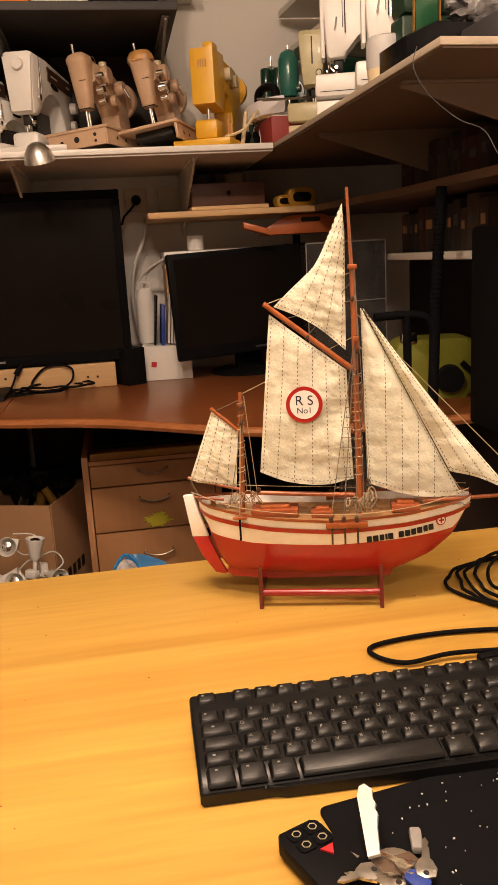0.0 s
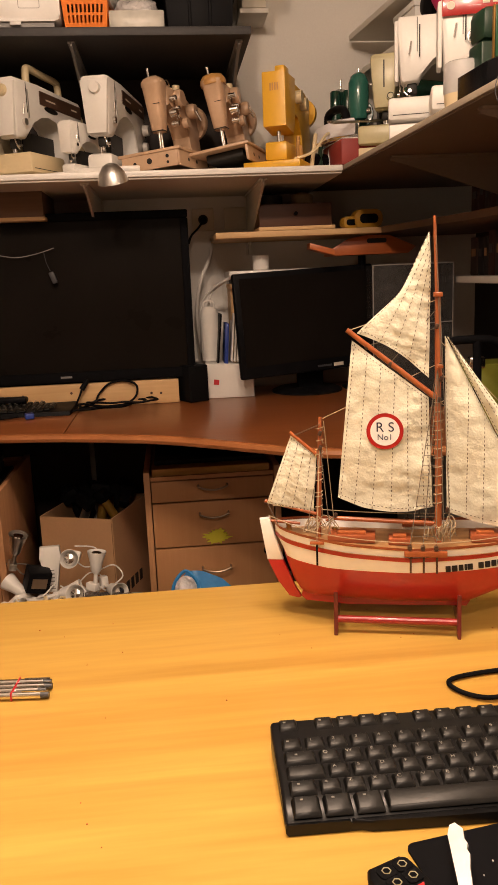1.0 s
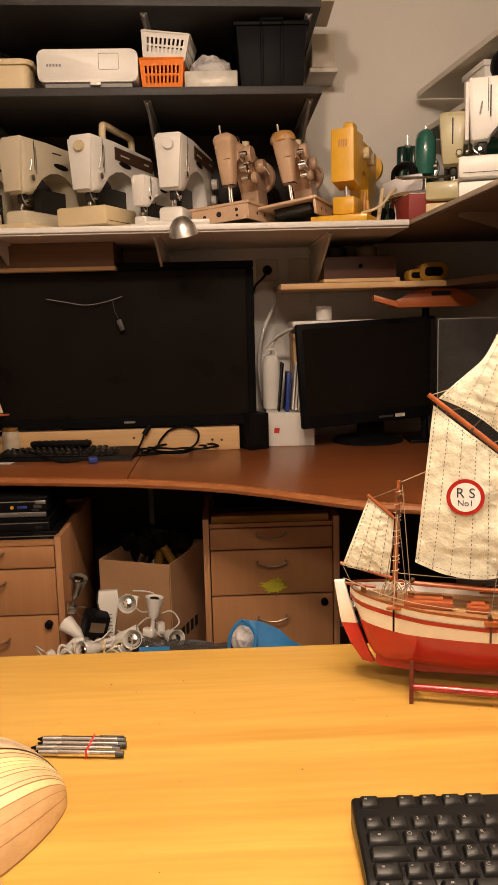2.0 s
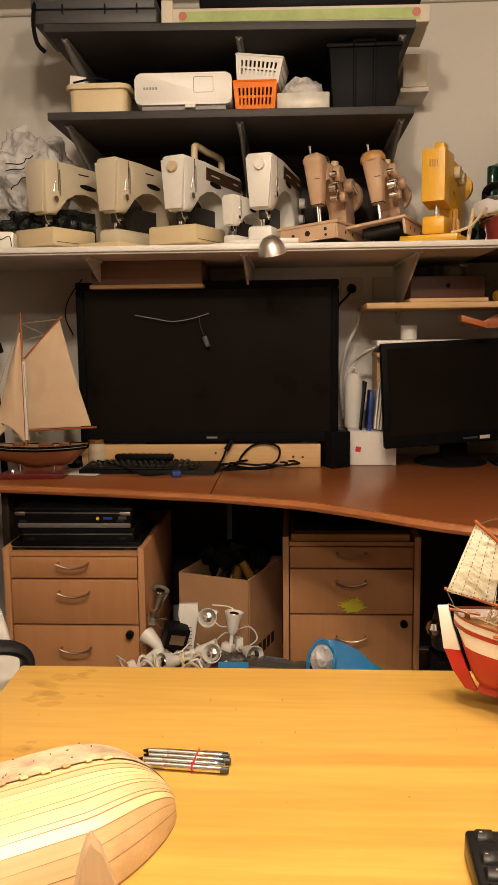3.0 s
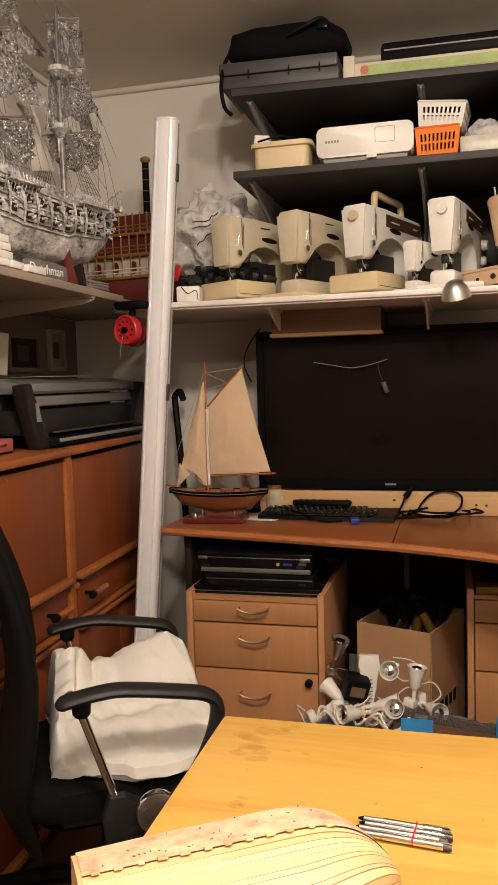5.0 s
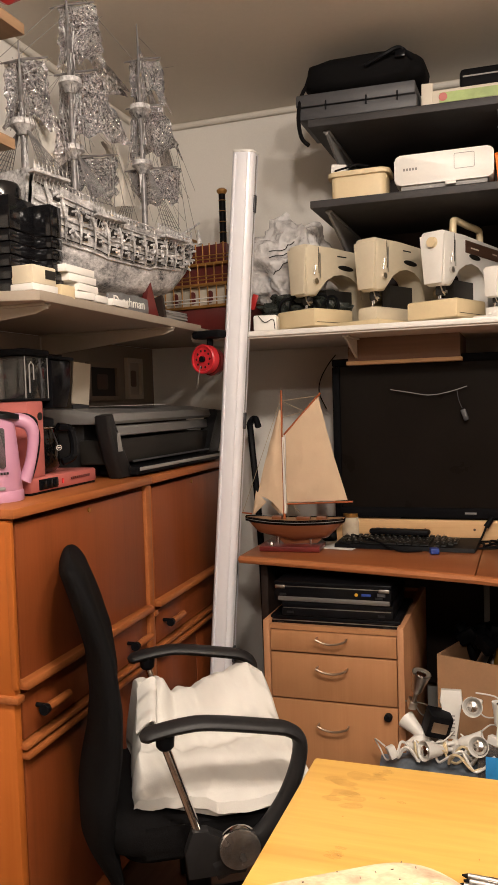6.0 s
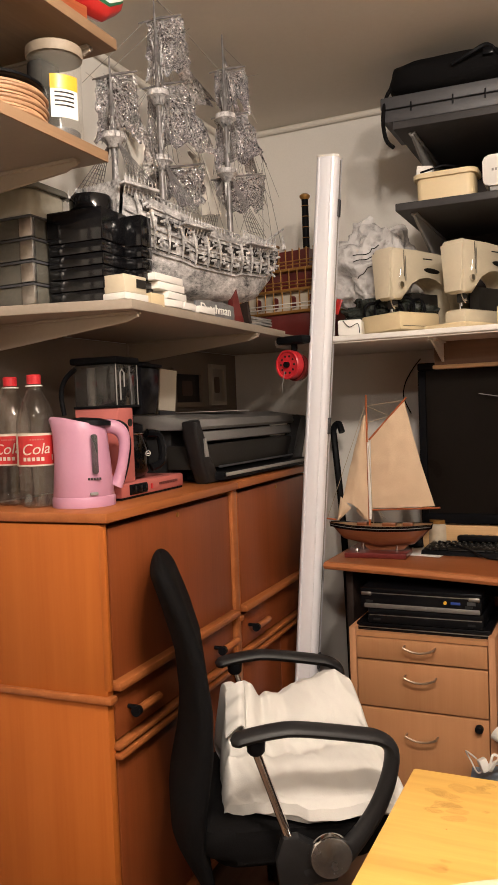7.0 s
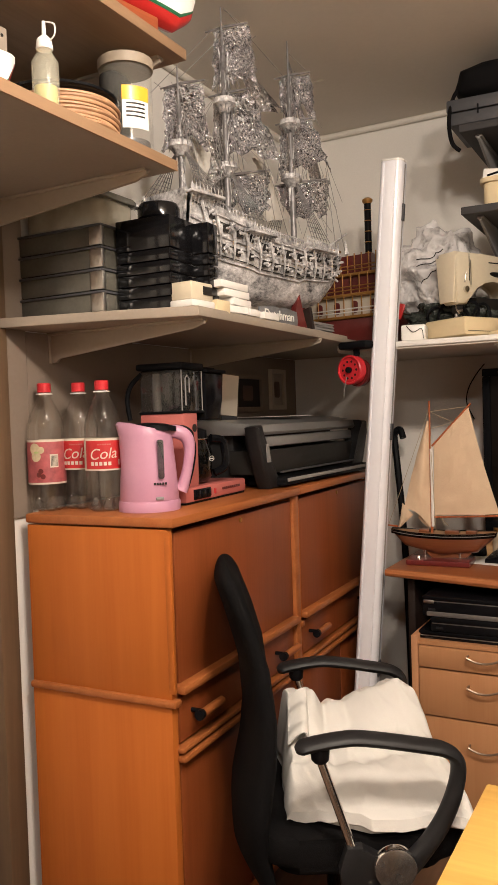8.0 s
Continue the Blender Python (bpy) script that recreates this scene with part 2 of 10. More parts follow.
def drybrushed(name):
    """Grey-white paint dragged over a dark ground in uneven strokes."""
    m, n, l, b = tree(name)
    tc, mp = n.new("ShaderNodeTexCoord"), n.new("ShaderNodeMapping")
    mp.inputs["Scale"].default_value = (0.6, 1, 1)
    l.new(tc.outputs["Object"], mp.inputs["Vector"])
    big, small = n.new("ShaderNodeTexNoise"), n.new("ShaderNodeTexNoise")
    big.inputs["Scale"].default_value, big.inputs["Detail"].default_value = 26, 8
    small.inputs["Scale"].default_value, small.inputs["Detail"].default_value = 130, 6
    big.inputs["Roughness"].default_value, small.inputs["Roughness"].default_value = 0.7, 0.7
    l.new(mp.outputs[0], big.inputs["Vector"]), l.new(mp.outputs[0], small.inputs["Vector"])
    add = n.new("ShaderNodeMath")
    add.operation = "MULTIPLY_ADD"
    add.inputs[1].default_value = 0.6
    l.new(small.outputs[0], add.inputs[0]), l.new(big.outputs[0], add.inputs[2])
    ramp = n.new("ShaderNodeValToRGB")
    ramp.color_ramp.elements[0].position, ramp.color_ramp.elements[1].position = 0.58, 0.98
    ramp.color_ramp.elements[0].color, ramp.color_ramp.elements[1].color = (0.035, 0.035, 0.04, 1), (0.86, 0.84, 0.84, 1)
    e = ramp.color_ramp.elements.new(0.77)
    e.color = (0.44, 0.43, 0.43, 1)
    l.new(add.outputs[0], ramp.inputs[0]), l.new(ramp.outputs[0], b.inputs["Base Color"])
    bp = n.new("ShaderNodeBump")
    bp.inputs["Strength"].default_value, bp.inputs["Distance"].default_value = 0.8, 0.004
    l.new(add.outputs[0], bp.inputs["Height"]), l.new(bp.outputs[0], b.inputs["Normal"])
    b.inputs["Roughness"].default_value, b.inputs["Metallic"].default_value = 0.5, 0.15
    return m


DRYSILVER = drybrushed("drybrushed_silver")
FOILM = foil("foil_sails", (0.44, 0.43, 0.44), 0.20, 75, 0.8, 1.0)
FOILM.node_tree.nodes["Bump"].inputs["Distance"].default_value = 0.004
CARD = surf("cardboard", (0.42, 0.24, 0.12), 0.85, var=0.1, scale=7, fine=150)
BLUEB = surf("blue_bag", (0.02, 0.20, 0.50), 0.45, var=0.15, scale=20, bump=0.3)
PINKK = surf("pink_kettle_plastic", (0.50, 0.26, 0.37), 0.38, var=0.04)
CORAL = surf("coral_plastic", (0.46, 0.135, 0.115), 0.4, var=0.07)
PET = thin_film("bottle_plastic", (0.97, 0.965, 0.95), 0.05, 0.012, 1.5)
SMOKED = clear("smoked_plastic", (0.05, 0.05, 0.05), 0.1, 0.75)
SMOKEDFILM = thin_film("smoked_tank_plastic", (0.50, 0.48, 0.46), 0.06, 0.03, 1.5)
JUGGLASS = thin_film("dark_jug_glass", (0.14, 0.13, 0.125), 0.03, 0.004, 1.5)
COLAL = surf("bottle_label_red", (0.48, 0.022, 0.022), 0.45, var=0.08)
LABELW = surf("label_cream", (0.62, 0.56, 0.46), 0.6, var=0.05)
ORANGEP = surf("orange_plastic", (0.80, 0.19, 0.004), 0.5, var=0.06, spec=0.25)
TRAY = wood("orange_wood", (0.50, 0.14, 0.035), (0.38, 0.09, 0.02), "X", 0.4, 30)
COTTON = surf("white_cotton", (0.66, 0.64, 0.60), 0.95, var=0.05, scale=7, fine=350, bump=0.2)
PAINTSPLAT = surf("yellow_green_paint", (0.55, 0.50, 0.03), 0.7, var=0.12)
GOLD = surf("gold_trim", (0.30, 0.15, 0.03), 0.4, 0.4, var=0.15)
DEEPRED = surf("deep_red_varnish", (0.11, 0.014, 0.012), 0.3, var=0.2, coat=0.3)
NAVY = surf("navy_ink", (0.02, 0.025, 0.06), 0.6)
BLUEP = surf("blue_plastic", (0.02, 0.05, 0.28), 0.45)
LIME = surf("lime_case", (0.20, 0.21, 0.02), 0.5, var=0.15)
BAGFILM = foil("plastic_bag_film", (0.72, 0.70, 0.70), 0.12, 26, 1.0, 0.0)
BAGFILM.node_tree.nodes["Color Ramp"].color_ramp.elements[0].color = (0.40, 0.38, 0.36, 1)
CASEDARK = surf("dark_grey_case", (0.030, 0.029, 0.031), 0.55, var=0.2)
BAGGREY = foil("grey_bag_film", (0.12, 0.115, 0.115), 0.3, 30, 0.5, 0.0)
BAGFILM.node_tree.nodes["Principled BSDF"].inputs["Alpha"].default_value = 0.66
DARKFILM = foil("dark_bag_film", (0.03, 0.035, 0.03), 0.25, 22, 0.8, 0.1)
PALEGREEN = surf("pale_green_print", (0.36, 0.45, 0.17), 0.6, var=0.18, scale=14)
PALEFRUIT = surf("pale_apple_print", (0.50, 0.42, 0.26), 0.6, var=0.2, scale=60)
AMBERLIQ = surf("yellow_glue", (0.55, 0.50, 0.16), 0.5)
COIN = surf("rubber_black", (0.005, 0.005, 0.006), 0.8, var=0.2, spec=0.05)
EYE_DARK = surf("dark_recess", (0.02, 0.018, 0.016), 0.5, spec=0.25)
KEYCAP = surf("key_caps", (0.006, 0.0058, 0.0055), 0.36, var=0.2, by_object=0.15, spec=0.25)

for m, level in ((TEAK, 0.2), (TEAK_Y, 0.25), (PINE, 0.35), (BEECH, 0.25), (KEYCAP, 0.3)):
    m.node_tree.nodes["Principled BSDF"].inputs["Specular IOR Level"].default_value = level
# Darker copy of the teak, with shade put into the cabinet fronts.
TEAK_SHADED = wood("teak_front_shaded", (0.245, 0.062, 0.013), (0.18, 0.042, 0.008), "Z", 0.45, 20, by_object=0.06, contrast=0.3)
BRONZE = surf("bronzed_metal", (0.34, 0.26, 0.19), 0.35, 0.8, var=0.1)
SHADE_FRAME_BROWN = surf("shade_and_frame_brown", (0.20, 0.145, 0.105), 0.75, var=0.12, scale=5, fine=140)
GREYBOARD = surf("greyish_laminate", (0.25, 0.215, 0.18), 0.6, var=0.10, scale=5, fine=120)
DOORWOOD = wood("door_frame_wood", (0.13, 0.08, 0.042), (0.09, 0.054, 0.027), "Z", 0.6, 18)
DARKBOARD = wood("dark_shelf_board", (0.17, 0.095, 0.05), (0.11, 0.06, 0.032), "Y", 0.6, 24)
SHADEDWALL = surf("shaded_wall_brown", (0.19, 0.15, 0.115), 0.85, var=0.08, scale=3, fine=120)

# ---- mesh helpers ----


def thing(name, m, label="", category="", group="", kind=""):
    ob = new(name)
    ob.empty_display_size = 0.05
    ob.matrix_world = m
    return tagged(ob, label, category, group, kind)


def part(name, bm, material, parent=None, label="", flat=False):
    me = bpy.data.meshes.new(name)
    bmesh.ops.recalc_face_normals(bm, faces=bm.faces)
    bm.to_mesh(me)
    bm.free()
    me.materials.append(material)
    if not flat:
        me.shade_smooth()
        me.set_sharp_from_angle(angle=radians(38))
    ob = new(name, me)
    if parent is not None:
        ob.parent = parent
    return tagged(ob, label)


def box(c, s, rz=0.0, bev=0.0, bm=None, rx=0.0, ry=0.0, seg=2):
    bm = bm or bmesh.new()
    m = pose(*c, rx, ry, rz) @ Matrix.Diagonal((*s, 1))
    r = bmesh.ops.create_cube(bm, size=1, matrix=m)
    if bev:
        es = {e for v in r["verts"] for e in v.link_edges}
        bmesh.ops.bevel(bm, geom=list(es), offset=min(bev, min(s) * 0.45), segments=seg, profile=0.5, affect="EDGES")
    return bm


def tube(pts, r, n=8, bm=None, closed=False):
    """A round tube along points; r is a number or one for each point."""
    bm = bm or bmesh.new()
    pts = [Vector(p) for p in pts]
    k = len(pts)
    rs = r if isinstance(r, (list, tuple)) else [r] * k
    rings, ref = [], None
    for i, p in enumerate(pts):
        a = pts[(i - 1) % k] if closed or i > 0 else p
        b = pts[(i + 1) % k] if closed or i < k - 1 else p
        d = (b - a).normalized()
        if ref is None:
            ref = d.orthogonal().normalized()
        ref = (ref - d * ref.dot(d))
        ref = ref.normalized() if ref.length > 1e-6 else d.orthogonal().normalized()
        q = d.cross(ref)
        rings.append([bm.verts.new(p + (ref * math.cos(2 * math.pi * j / n) + q * math.sin(2 * math.pi * j / n)) * rs[i]) for j in range(n)])
    for i in range(k if closed else k - 1):
        a, b = rings[i], rings[(i + 1) % k]
        for j in range(n):
            bm.faces.new((a[j], a[(j + 1) % n], b[(j + 1) % n], b[j]))
    if not closed:
        bm.faces.new(rings[0][::-1])
        bm.faces.new(rings[-1])
    return bm


def rod(a, b, r, r2=None, n=12, bm=None):
    return tube([a, b], [r, r if r2 is None else r2], n, bm)


def lathe(prof, n=28, bm=None, c=(0, 0, 0), cap=True):
    bm = bm or bmesh.new()
    rings = []
    for r, z in prof:
        rings.append([bm.verts.new((c[0] + r * math.cos(2 * math.pi * j / n), c[1] + r * math.sin(2 * math.pi * j / n), c[2] + z)) for j in range(n)])
    for a, b in zip(rings, rings[1:]):
        for j in range(n):
            bm.faces.new((a[j], a[(j + 1) % n], b[(j + 1) % n], b[j]))
    if cap:
        bm.faces.new(rings[0][::-1])
        bm.faces.new(rings[-1])
    return bm


def prism(poly, lo, hi, plane="xy", bm=None, bev=0.0):
    """A flat outline pulled from lo to hi along the third axis."""
    bm = bm or bmesh.new()

    def at(p, w):
        return {"xy": (p[0], p[1], w), "xz": (p[0], w, p[1]), "yz": (w, p[0], p[1])}[plane]
    a = [bm.verts.new(at(p, lo)) for p in poly]
    b = [bm.verts.new(at(p, hi)) for p in poly]
    fs = [bm.faces.new(a[::-1]), bm.faces.new(b)]
    k = len(poly)
    for i in range(k):
        bm.faces.new((a[i], a[(i + 1) % k], b[(i + 1) % k], b[i]))
    if bev:
        es = {e for f in fs for e in f.edges}
        bmesh.ops.bevel(bm, geom=list(es), offset=bev, segments=2, profile=0.5, affect="EDGES")
    return bm


def sheet(f, nu, nv, thick=0.0, bm=None):
    """A surface from f(u, v), u and v from 0 to 1, with a thickness."""
    bm = bm or bmesh.new()
    g = [[bm.verts.new(f(i / nu, j / nv)) for j in range(nv + 1)] for i in range(nu + 1)]
    fs = [bm.faces.new((g[i][j], g[i + 1][j], g[i + 1][j + 1], g[i][j + 1])) for i in range(nu) for j in range(nv)]
    if thick:
        bmesh.ops.recalc_face_normals(bm, faces=fs)
        bmesh.ops.solidify(bm, geom=fs, thickness=thick)
    return bm


def lerp(a, b, t):
    return a + (b - a) * t


def track(xs, ys, x):
    return float(np.interp(x, xs, ys))


def smooth(pts, k=6, closed=False):
    """A rounded line through points."""
    p = [Vector(q) for q in pts]
    n, out = len(p), []
    for i in range(n if closed else n - 1):
        a, b, c, d = (p[(i + o) % n] if closed else p[min(max(i + o, 0), n - 1)] for o in (-1, 0, 1, 2))
        for j in range(k):
            t = j / k
            out.append(0.5 * ((2 * b) + (c - a) * t + (2 * a - 5 * b + 4 * c - d) * t * t + (3 * b - a - 3 * c + d) * t ** 3))
    if not closed:
        out.append(p[-1])
    return out


def rounded(w, h, r, k=5):
    """The outline of a rounded rectangle about the origin."""
    out = []
    for cx, cy, a0 in ((w / 2 - r, h / 2 - r, 0), (-w / 2 + r, h / 2 - r, 90), (-w / 2 + r, -h / 2 + r, 180), (w / 2 - r, -h / 2 + r, 270)):
        for i in range(k + 1):
            a = radians(a0 + 90 * i / k)
            out.append((cx + r * math.cos(a), cy + r * math.sin(a)))
    return out


def letters(text, size, parent, material, m, depth=0.0004, name="lettering"):
    cu = bpy.data.curves.new(name, "FONT")
    cu.body, cu.size, cu.extrude, cu.align_x, cu.align_y = text, size, depth, "CENTER", "CENTER"
    tmp = bpy.data.objects.new("tmp", cu)
    scene.collection.objects.link(tmp)
    me = bpy.data.meshes.new_from_object(tmp)
    bpy.data.objects.remove(tmp)
    me.materials.clear()
    me.materials.append(material)
    ob = new(name, me)
    ob.parent, ob.matrix_basis = parent, m
    return ob


def structure(name, bm, material, label):
    return tagged(part(name, bm, material), label, kind="structure")

# ---- the room ----
XL, XR, YB, YF, ZC = -1.60, 1.05, 3.02, -2.0, 2.266
structure("floor", box(((XL + XR) / 2, 0.5, -0.05), (XR - XL + 0.4, 5.4, 0.1)), FLOORM, "dark brown wooden floor of a workroom")
structure("ceiling", box(((XL + XR) / 2, 0.5, ZC + 0.05), (XR - XL + 0.4, 5.4, 0.1)), CEIL, "plain off-white painted ceiling")
structure("wall_north", box(((XL + XR) / 2, YB + 0.06, ZC / 2), (XR - XL + 0.24, 0.12, ZC)), WALL, "off-white plastered back wall")
structure("wall_east", box((XR + 0.06, 0.5, ZC / 2), (0.12, 5.04, ZC)), WALL, "off-white plastered side wall")
# Unseen rear wall, coloured dark to cut the light bounced into the room.
structure("wall_south", box(((XL + XR) / 2, YF - 0.06, ZC / 2), (XR - XL + 0.24, 0.12, ZC)), REARWALL, "unseen rear wall, coloured dark brown to cut bounced light")
bm = box((XL - 0.06, (1.475 + YB) / 2, ZC / 2), (0.12, YB - 1.475, ZC))
box((XL - 0.06, (YF + 0.45) / 2, ZC / 2), (0.12, 0.45 - YF, ZC), bm=bm)
box((XL - 0.06, 0.9625, (ZC + 2.06) / 2), (0.12, 1.025, ZC - 2.06), bm=bm)
structure("wall_west", bm, WALL, "off-white plastered side wall with a doorway")
bm = tube([(XL, YB - 0.010, ZC - 0.011), (XR, YB - 0.010, ZC - 0.011)], 0.0115, 10)
structure("trim_north", bm, WHITESHELF, "white rounded ceiling moulding along the wall")
bm = tube([(XL + 0.010, YF, ZC - 0.011), (XL + 0.010, YB, ZC - 0.011)], 0.0115, 10)
structure("trim_west", bm, WHITESHELF, "white rounded ceiling moulding along the wall")
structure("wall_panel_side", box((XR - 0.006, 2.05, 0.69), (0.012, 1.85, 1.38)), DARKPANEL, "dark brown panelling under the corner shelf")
# Wall darkened in colour for the shade below the shelf and beside the door.
structure("wall_shade_strip_west", box((XL + 0.003, 1.4975, 1.345), (0.006, 0.073, 0.71)), SHADEDWALL, "strip of wall beside the door, coloured greyish brown for shade")
structure("wall_shade_west", box((XL + 0.003, 2.27, 1.21), (0.006, 1.47, 0.415)), SHADEDWALL, "wall under the ship shelf, shade put into its greyish brown")
# doorway beside the cabinet
door = tagged(new("door_1"), "closed door in a brown wooden frame beside the cabinet", kind="structure")
part("door_leaf", box((XL - 0.05, 0.96, 1.02), (0.04, 0.91, 2.03), bev=0.003), WHITESHELF, door)
part("door_frame", box((XL - 0.035, 1.445, 1.03), (0.09, 0.056, 2.06), bev=0.004), DOORWOOD, door, "brown wooden door post")
part("door_frame", box((XL - 0.02, 0.465, 1.03), (0.09, 0.05, 2.06), bev=0.004), DOORWOOD, door)
part("door_frame", box((XL - 0.035, 0.955, 2.035), (0.086, 0.96, 0.05), bev=0.004), DOORWOOD, door)
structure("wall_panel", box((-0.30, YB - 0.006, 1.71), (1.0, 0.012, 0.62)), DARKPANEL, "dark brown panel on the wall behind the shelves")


def bracket(name, base, out, drop, label, material=WHITESHELF, group="shelf brackets", w=0.022):
    """A pressed shelf bracket: a wall leg, an arm under the shelf and a slanting web between them."""
    th = thing(name, base, label, "shelf bracket", group)
    part("web", prism([(0, 0), (out, 0), (out, -0.012), (out * 0.93, -0.022), (0.03, -drop * 0.85), (0.02, -drop), (0, -drop)], -0.0035, 0.0035, "xz", bev=0.001), material, th)
    part("arm", box((out / 2, 0, -0.003), (out, w, 0.006), bev=0.001), material, th)
    part("wall_leg", box((0.003, 0, -drop / 2), (0.006, w, drop), bev=0.001), material, th)
    return th


# long white shelf on the back wall and the one on the right
ob = structure("shelf_north", box((-0.37, 2.745, 1.402), (1.65, 0.55, 0.022), bev=0.002), WHITESHELF, "long white wall shelf full of sewing machines")
part("edge_strip", box((-0.37, 2.466, 1.405), (1.65, 0.008, 0.016), bev=0.002), WHITEP, ob)
for x in (-0.72, -0.26, 0.24):
    bracket("shelf_bracket", pose(x, YB - 0.002, 1.391, 0, 0, -90), 0.5, 0.2, "white pressed metal bracket under the white wall shelf")
EAST = [(0.460, 2.455), (0.495, 1.390), (XR, 1.42), (XR, YB), (0.46, YB)]
se = structure("shelf_east", prism(EAST, 1.401, 1.413, bev=0.001), PALEBOARD, "deep white corner shelf carrying more sewing machines")
# Brown underside sheet holds the shade below the shelf in colour; brackets match.
part("underside", prism([(0.466, 2.452), (0.501, 1.394), (XR - 0.002, 1.424), (XR - 0.002, YB - 0.002), (0.468, YB - 0.002)], 1.3975, 1.4005), SHADE_FRAME_BROWN, se, "underside coloured brown for the shade below the shelf")
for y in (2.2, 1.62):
    bracket("shelf_bracket", pose(XR - 0.002, y, 1.397, 0, 0, 180), 0.53, 0.20, "brown pressed metal bracket under the corner shelf", SHADE_FRAME_BROWN)
# two dark shelves above
SAG = 1.1
for z, tilt, lab in ((1.789, 0.4, "dark grey wooden shelf loaded with tubs and boxes"), (2.0205, SAG, "dark grey wooden shelf close under the ceiling")):
    structure("shelf_dark", box((-0.298, 2.765, z - 0.011), (1.036, 0.505, 0.022), ry=tilt, bev=0.002), DARKSHELF, lab)
    for x in (-0.77, -0.27, 0.19):
        bracket("shelf_bracket", pose(x, YB - 0.014, z - 0.0225 - math.tan(radians(tilt)) * (x + 0.298), 0, 0, -90), 0.45, 0.17, "grey metal bracket under the dark shelf", GREYP, "dark shelf brackets", 0.02)
# low shelves above the monitor and on the right wall
structure("shelf_low_north", box((0.36, 2.833, 1.243), (0.51, 0.36, 0.018), bev=0.002), PINE_RAW, "narrow raw pine shelf above the monitor")
structure("shelf_low_east", prism([(0.615, 2.62), (0.690, 2.13), (0.706, 1.62), (0.71, 1.40), (XR, 1.40), (XR, YB), (0.615, YB)], 1.234, 1.252), DARKBOARD, "brown-edged shelf along the dark side wall")
structure("shelf_lowest_east", box((0.90, 2.15, 1.088), (0.30, 0.62, 0.018), bev=0.002), WHITESHELF, "short white shelf on the dark side wall")
# shelves on the left wall
ob = structure("shelf_west", prism([(-1.145, 1.575), (-1.160, 2.462), (-1.196, 2.470), (-1.196, YB), (XL, YB), (XL, 1.45), (-1.330, 1.517)], 1.42, 1.441, bev=0.002), SHIPBOARD, "worn pale wall shelf carrying the silver sailing ship")
for y in (1.62, 2.25):
    bracket("shelf_bracket", pose(XL + 0.002, y, 1.42, 0, 0, 0), 0.44, 0.072, "white pressed metal bracket under the ship shelf", SHIPBOARD)
structure("shelf_west_middle", box((-1.367, 1.15, 1.705), (0.466, 0.68, 0.02), bev=0.002), GREYBOARD, "pale shelf with plates and jars on the wall")
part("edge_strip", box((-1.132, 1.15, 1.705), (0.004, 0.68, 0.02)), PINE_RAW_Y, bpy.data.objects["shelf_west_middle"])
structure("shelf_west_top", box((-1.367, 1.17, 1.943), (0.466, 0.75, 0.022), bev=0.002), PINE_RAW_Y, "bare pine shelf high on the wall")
for y, z in ((1.44, 1.695), (1.50, 1.932)):
    bracket("shelf_bracket", pose(XL + 0.002, y, z, 0, 0, 0), 0.43, 0.065, "white pressed metal bracket under the shelf", SHIPBOARD)

# ---- the front pine table ----
tb = thing("pine_table", pose(0, 0, 0), "honey-coloured pine table with worn, stained top", "table")
part("tabletop", box((0.067, 0.732, 0.704), (1.11, 0.90, 0.032), bev=0.004), PINE, tb)
for x in (-0.44, 0.57):
    for y in (0.34, 1.13):
        part("leg", box((x, y, 0.344), (0.06, 0.06, 0.688), bev=0.004), PINE_RAW, tb)
part("apron", box((0.065, 1.13, 0.645), (0.95, 0.022, 0.085)), PINE_RAW, tb)
part("apron", box((0.065, 0.34, 0.645), (0.95, 0.022, 0.085)), PINE_RAW, tb)

# ---- the cherry desk in two sections ----
dk = thing("desk", pose(0, 0, 0), "cherry-coloured laminate desk section holding a large screen", "desk", "desk sections")
LEFT = [(-1.042, 2.425), (-0.67, 2.352), (-0.345, 2.280), (-0.345, YB - 0.03), (-1.042, YB - 0.03)]
part("desktop", prism(LEFT, 0.711, 0.735, bev=0.002), CHERRY, dk)
part("front_edge", tube([(-1.042, 2.4235, 0.723), (-0.67, 2.3505, 0.723), (-0.345, 2.2785, 0.723)], 0.0115, 8), CHERRY_EDGE, dk, "orange-brown rounded edge")
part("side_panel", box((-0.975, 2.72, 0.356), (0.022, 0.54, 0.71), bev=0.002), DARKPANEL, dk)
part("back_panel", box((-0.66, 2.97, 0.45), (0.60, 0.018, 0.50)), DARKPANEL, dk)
dk = thing("desk", pose(0, 0, 0), "curved cherry-coloured corner desk section beside the monitor", "desk", "desk sections")
FRONT = [p[:2] for p in smooth([(-0.343, 2.280, 0), (-0.125, 2.195, 0), (0.012, 2.110, 0), (0.138, 2.010, 0), (0.235, 1.938, 0), (0.33, 1.895, 0), (0.45, 1.868, 0), (0.7, 1.86, 0), (XR - 0.02, 1.86, 0)], 5)]
part("desktop", prism(FRONT + [(XR - 0.02, YB - 0.03), (-0.343, YB - 0.03)], 0.711, 0.735, bev=0.002), CHERRY, dk)
part("front_edge", tube([(x - 0.001, y - 0.0015, 0.723) for x, y in FRONT], 0.0115, 8), CHERRY_EDGE, dk, "orange-brown rounded edge")
# Dark sheet added behind the knee space, standing in for shade on the wall.
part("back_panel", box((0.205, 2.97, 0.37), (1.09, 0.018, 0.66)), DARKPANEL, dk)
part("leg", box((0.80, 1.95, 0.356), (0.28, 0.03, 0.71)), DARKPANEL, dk)

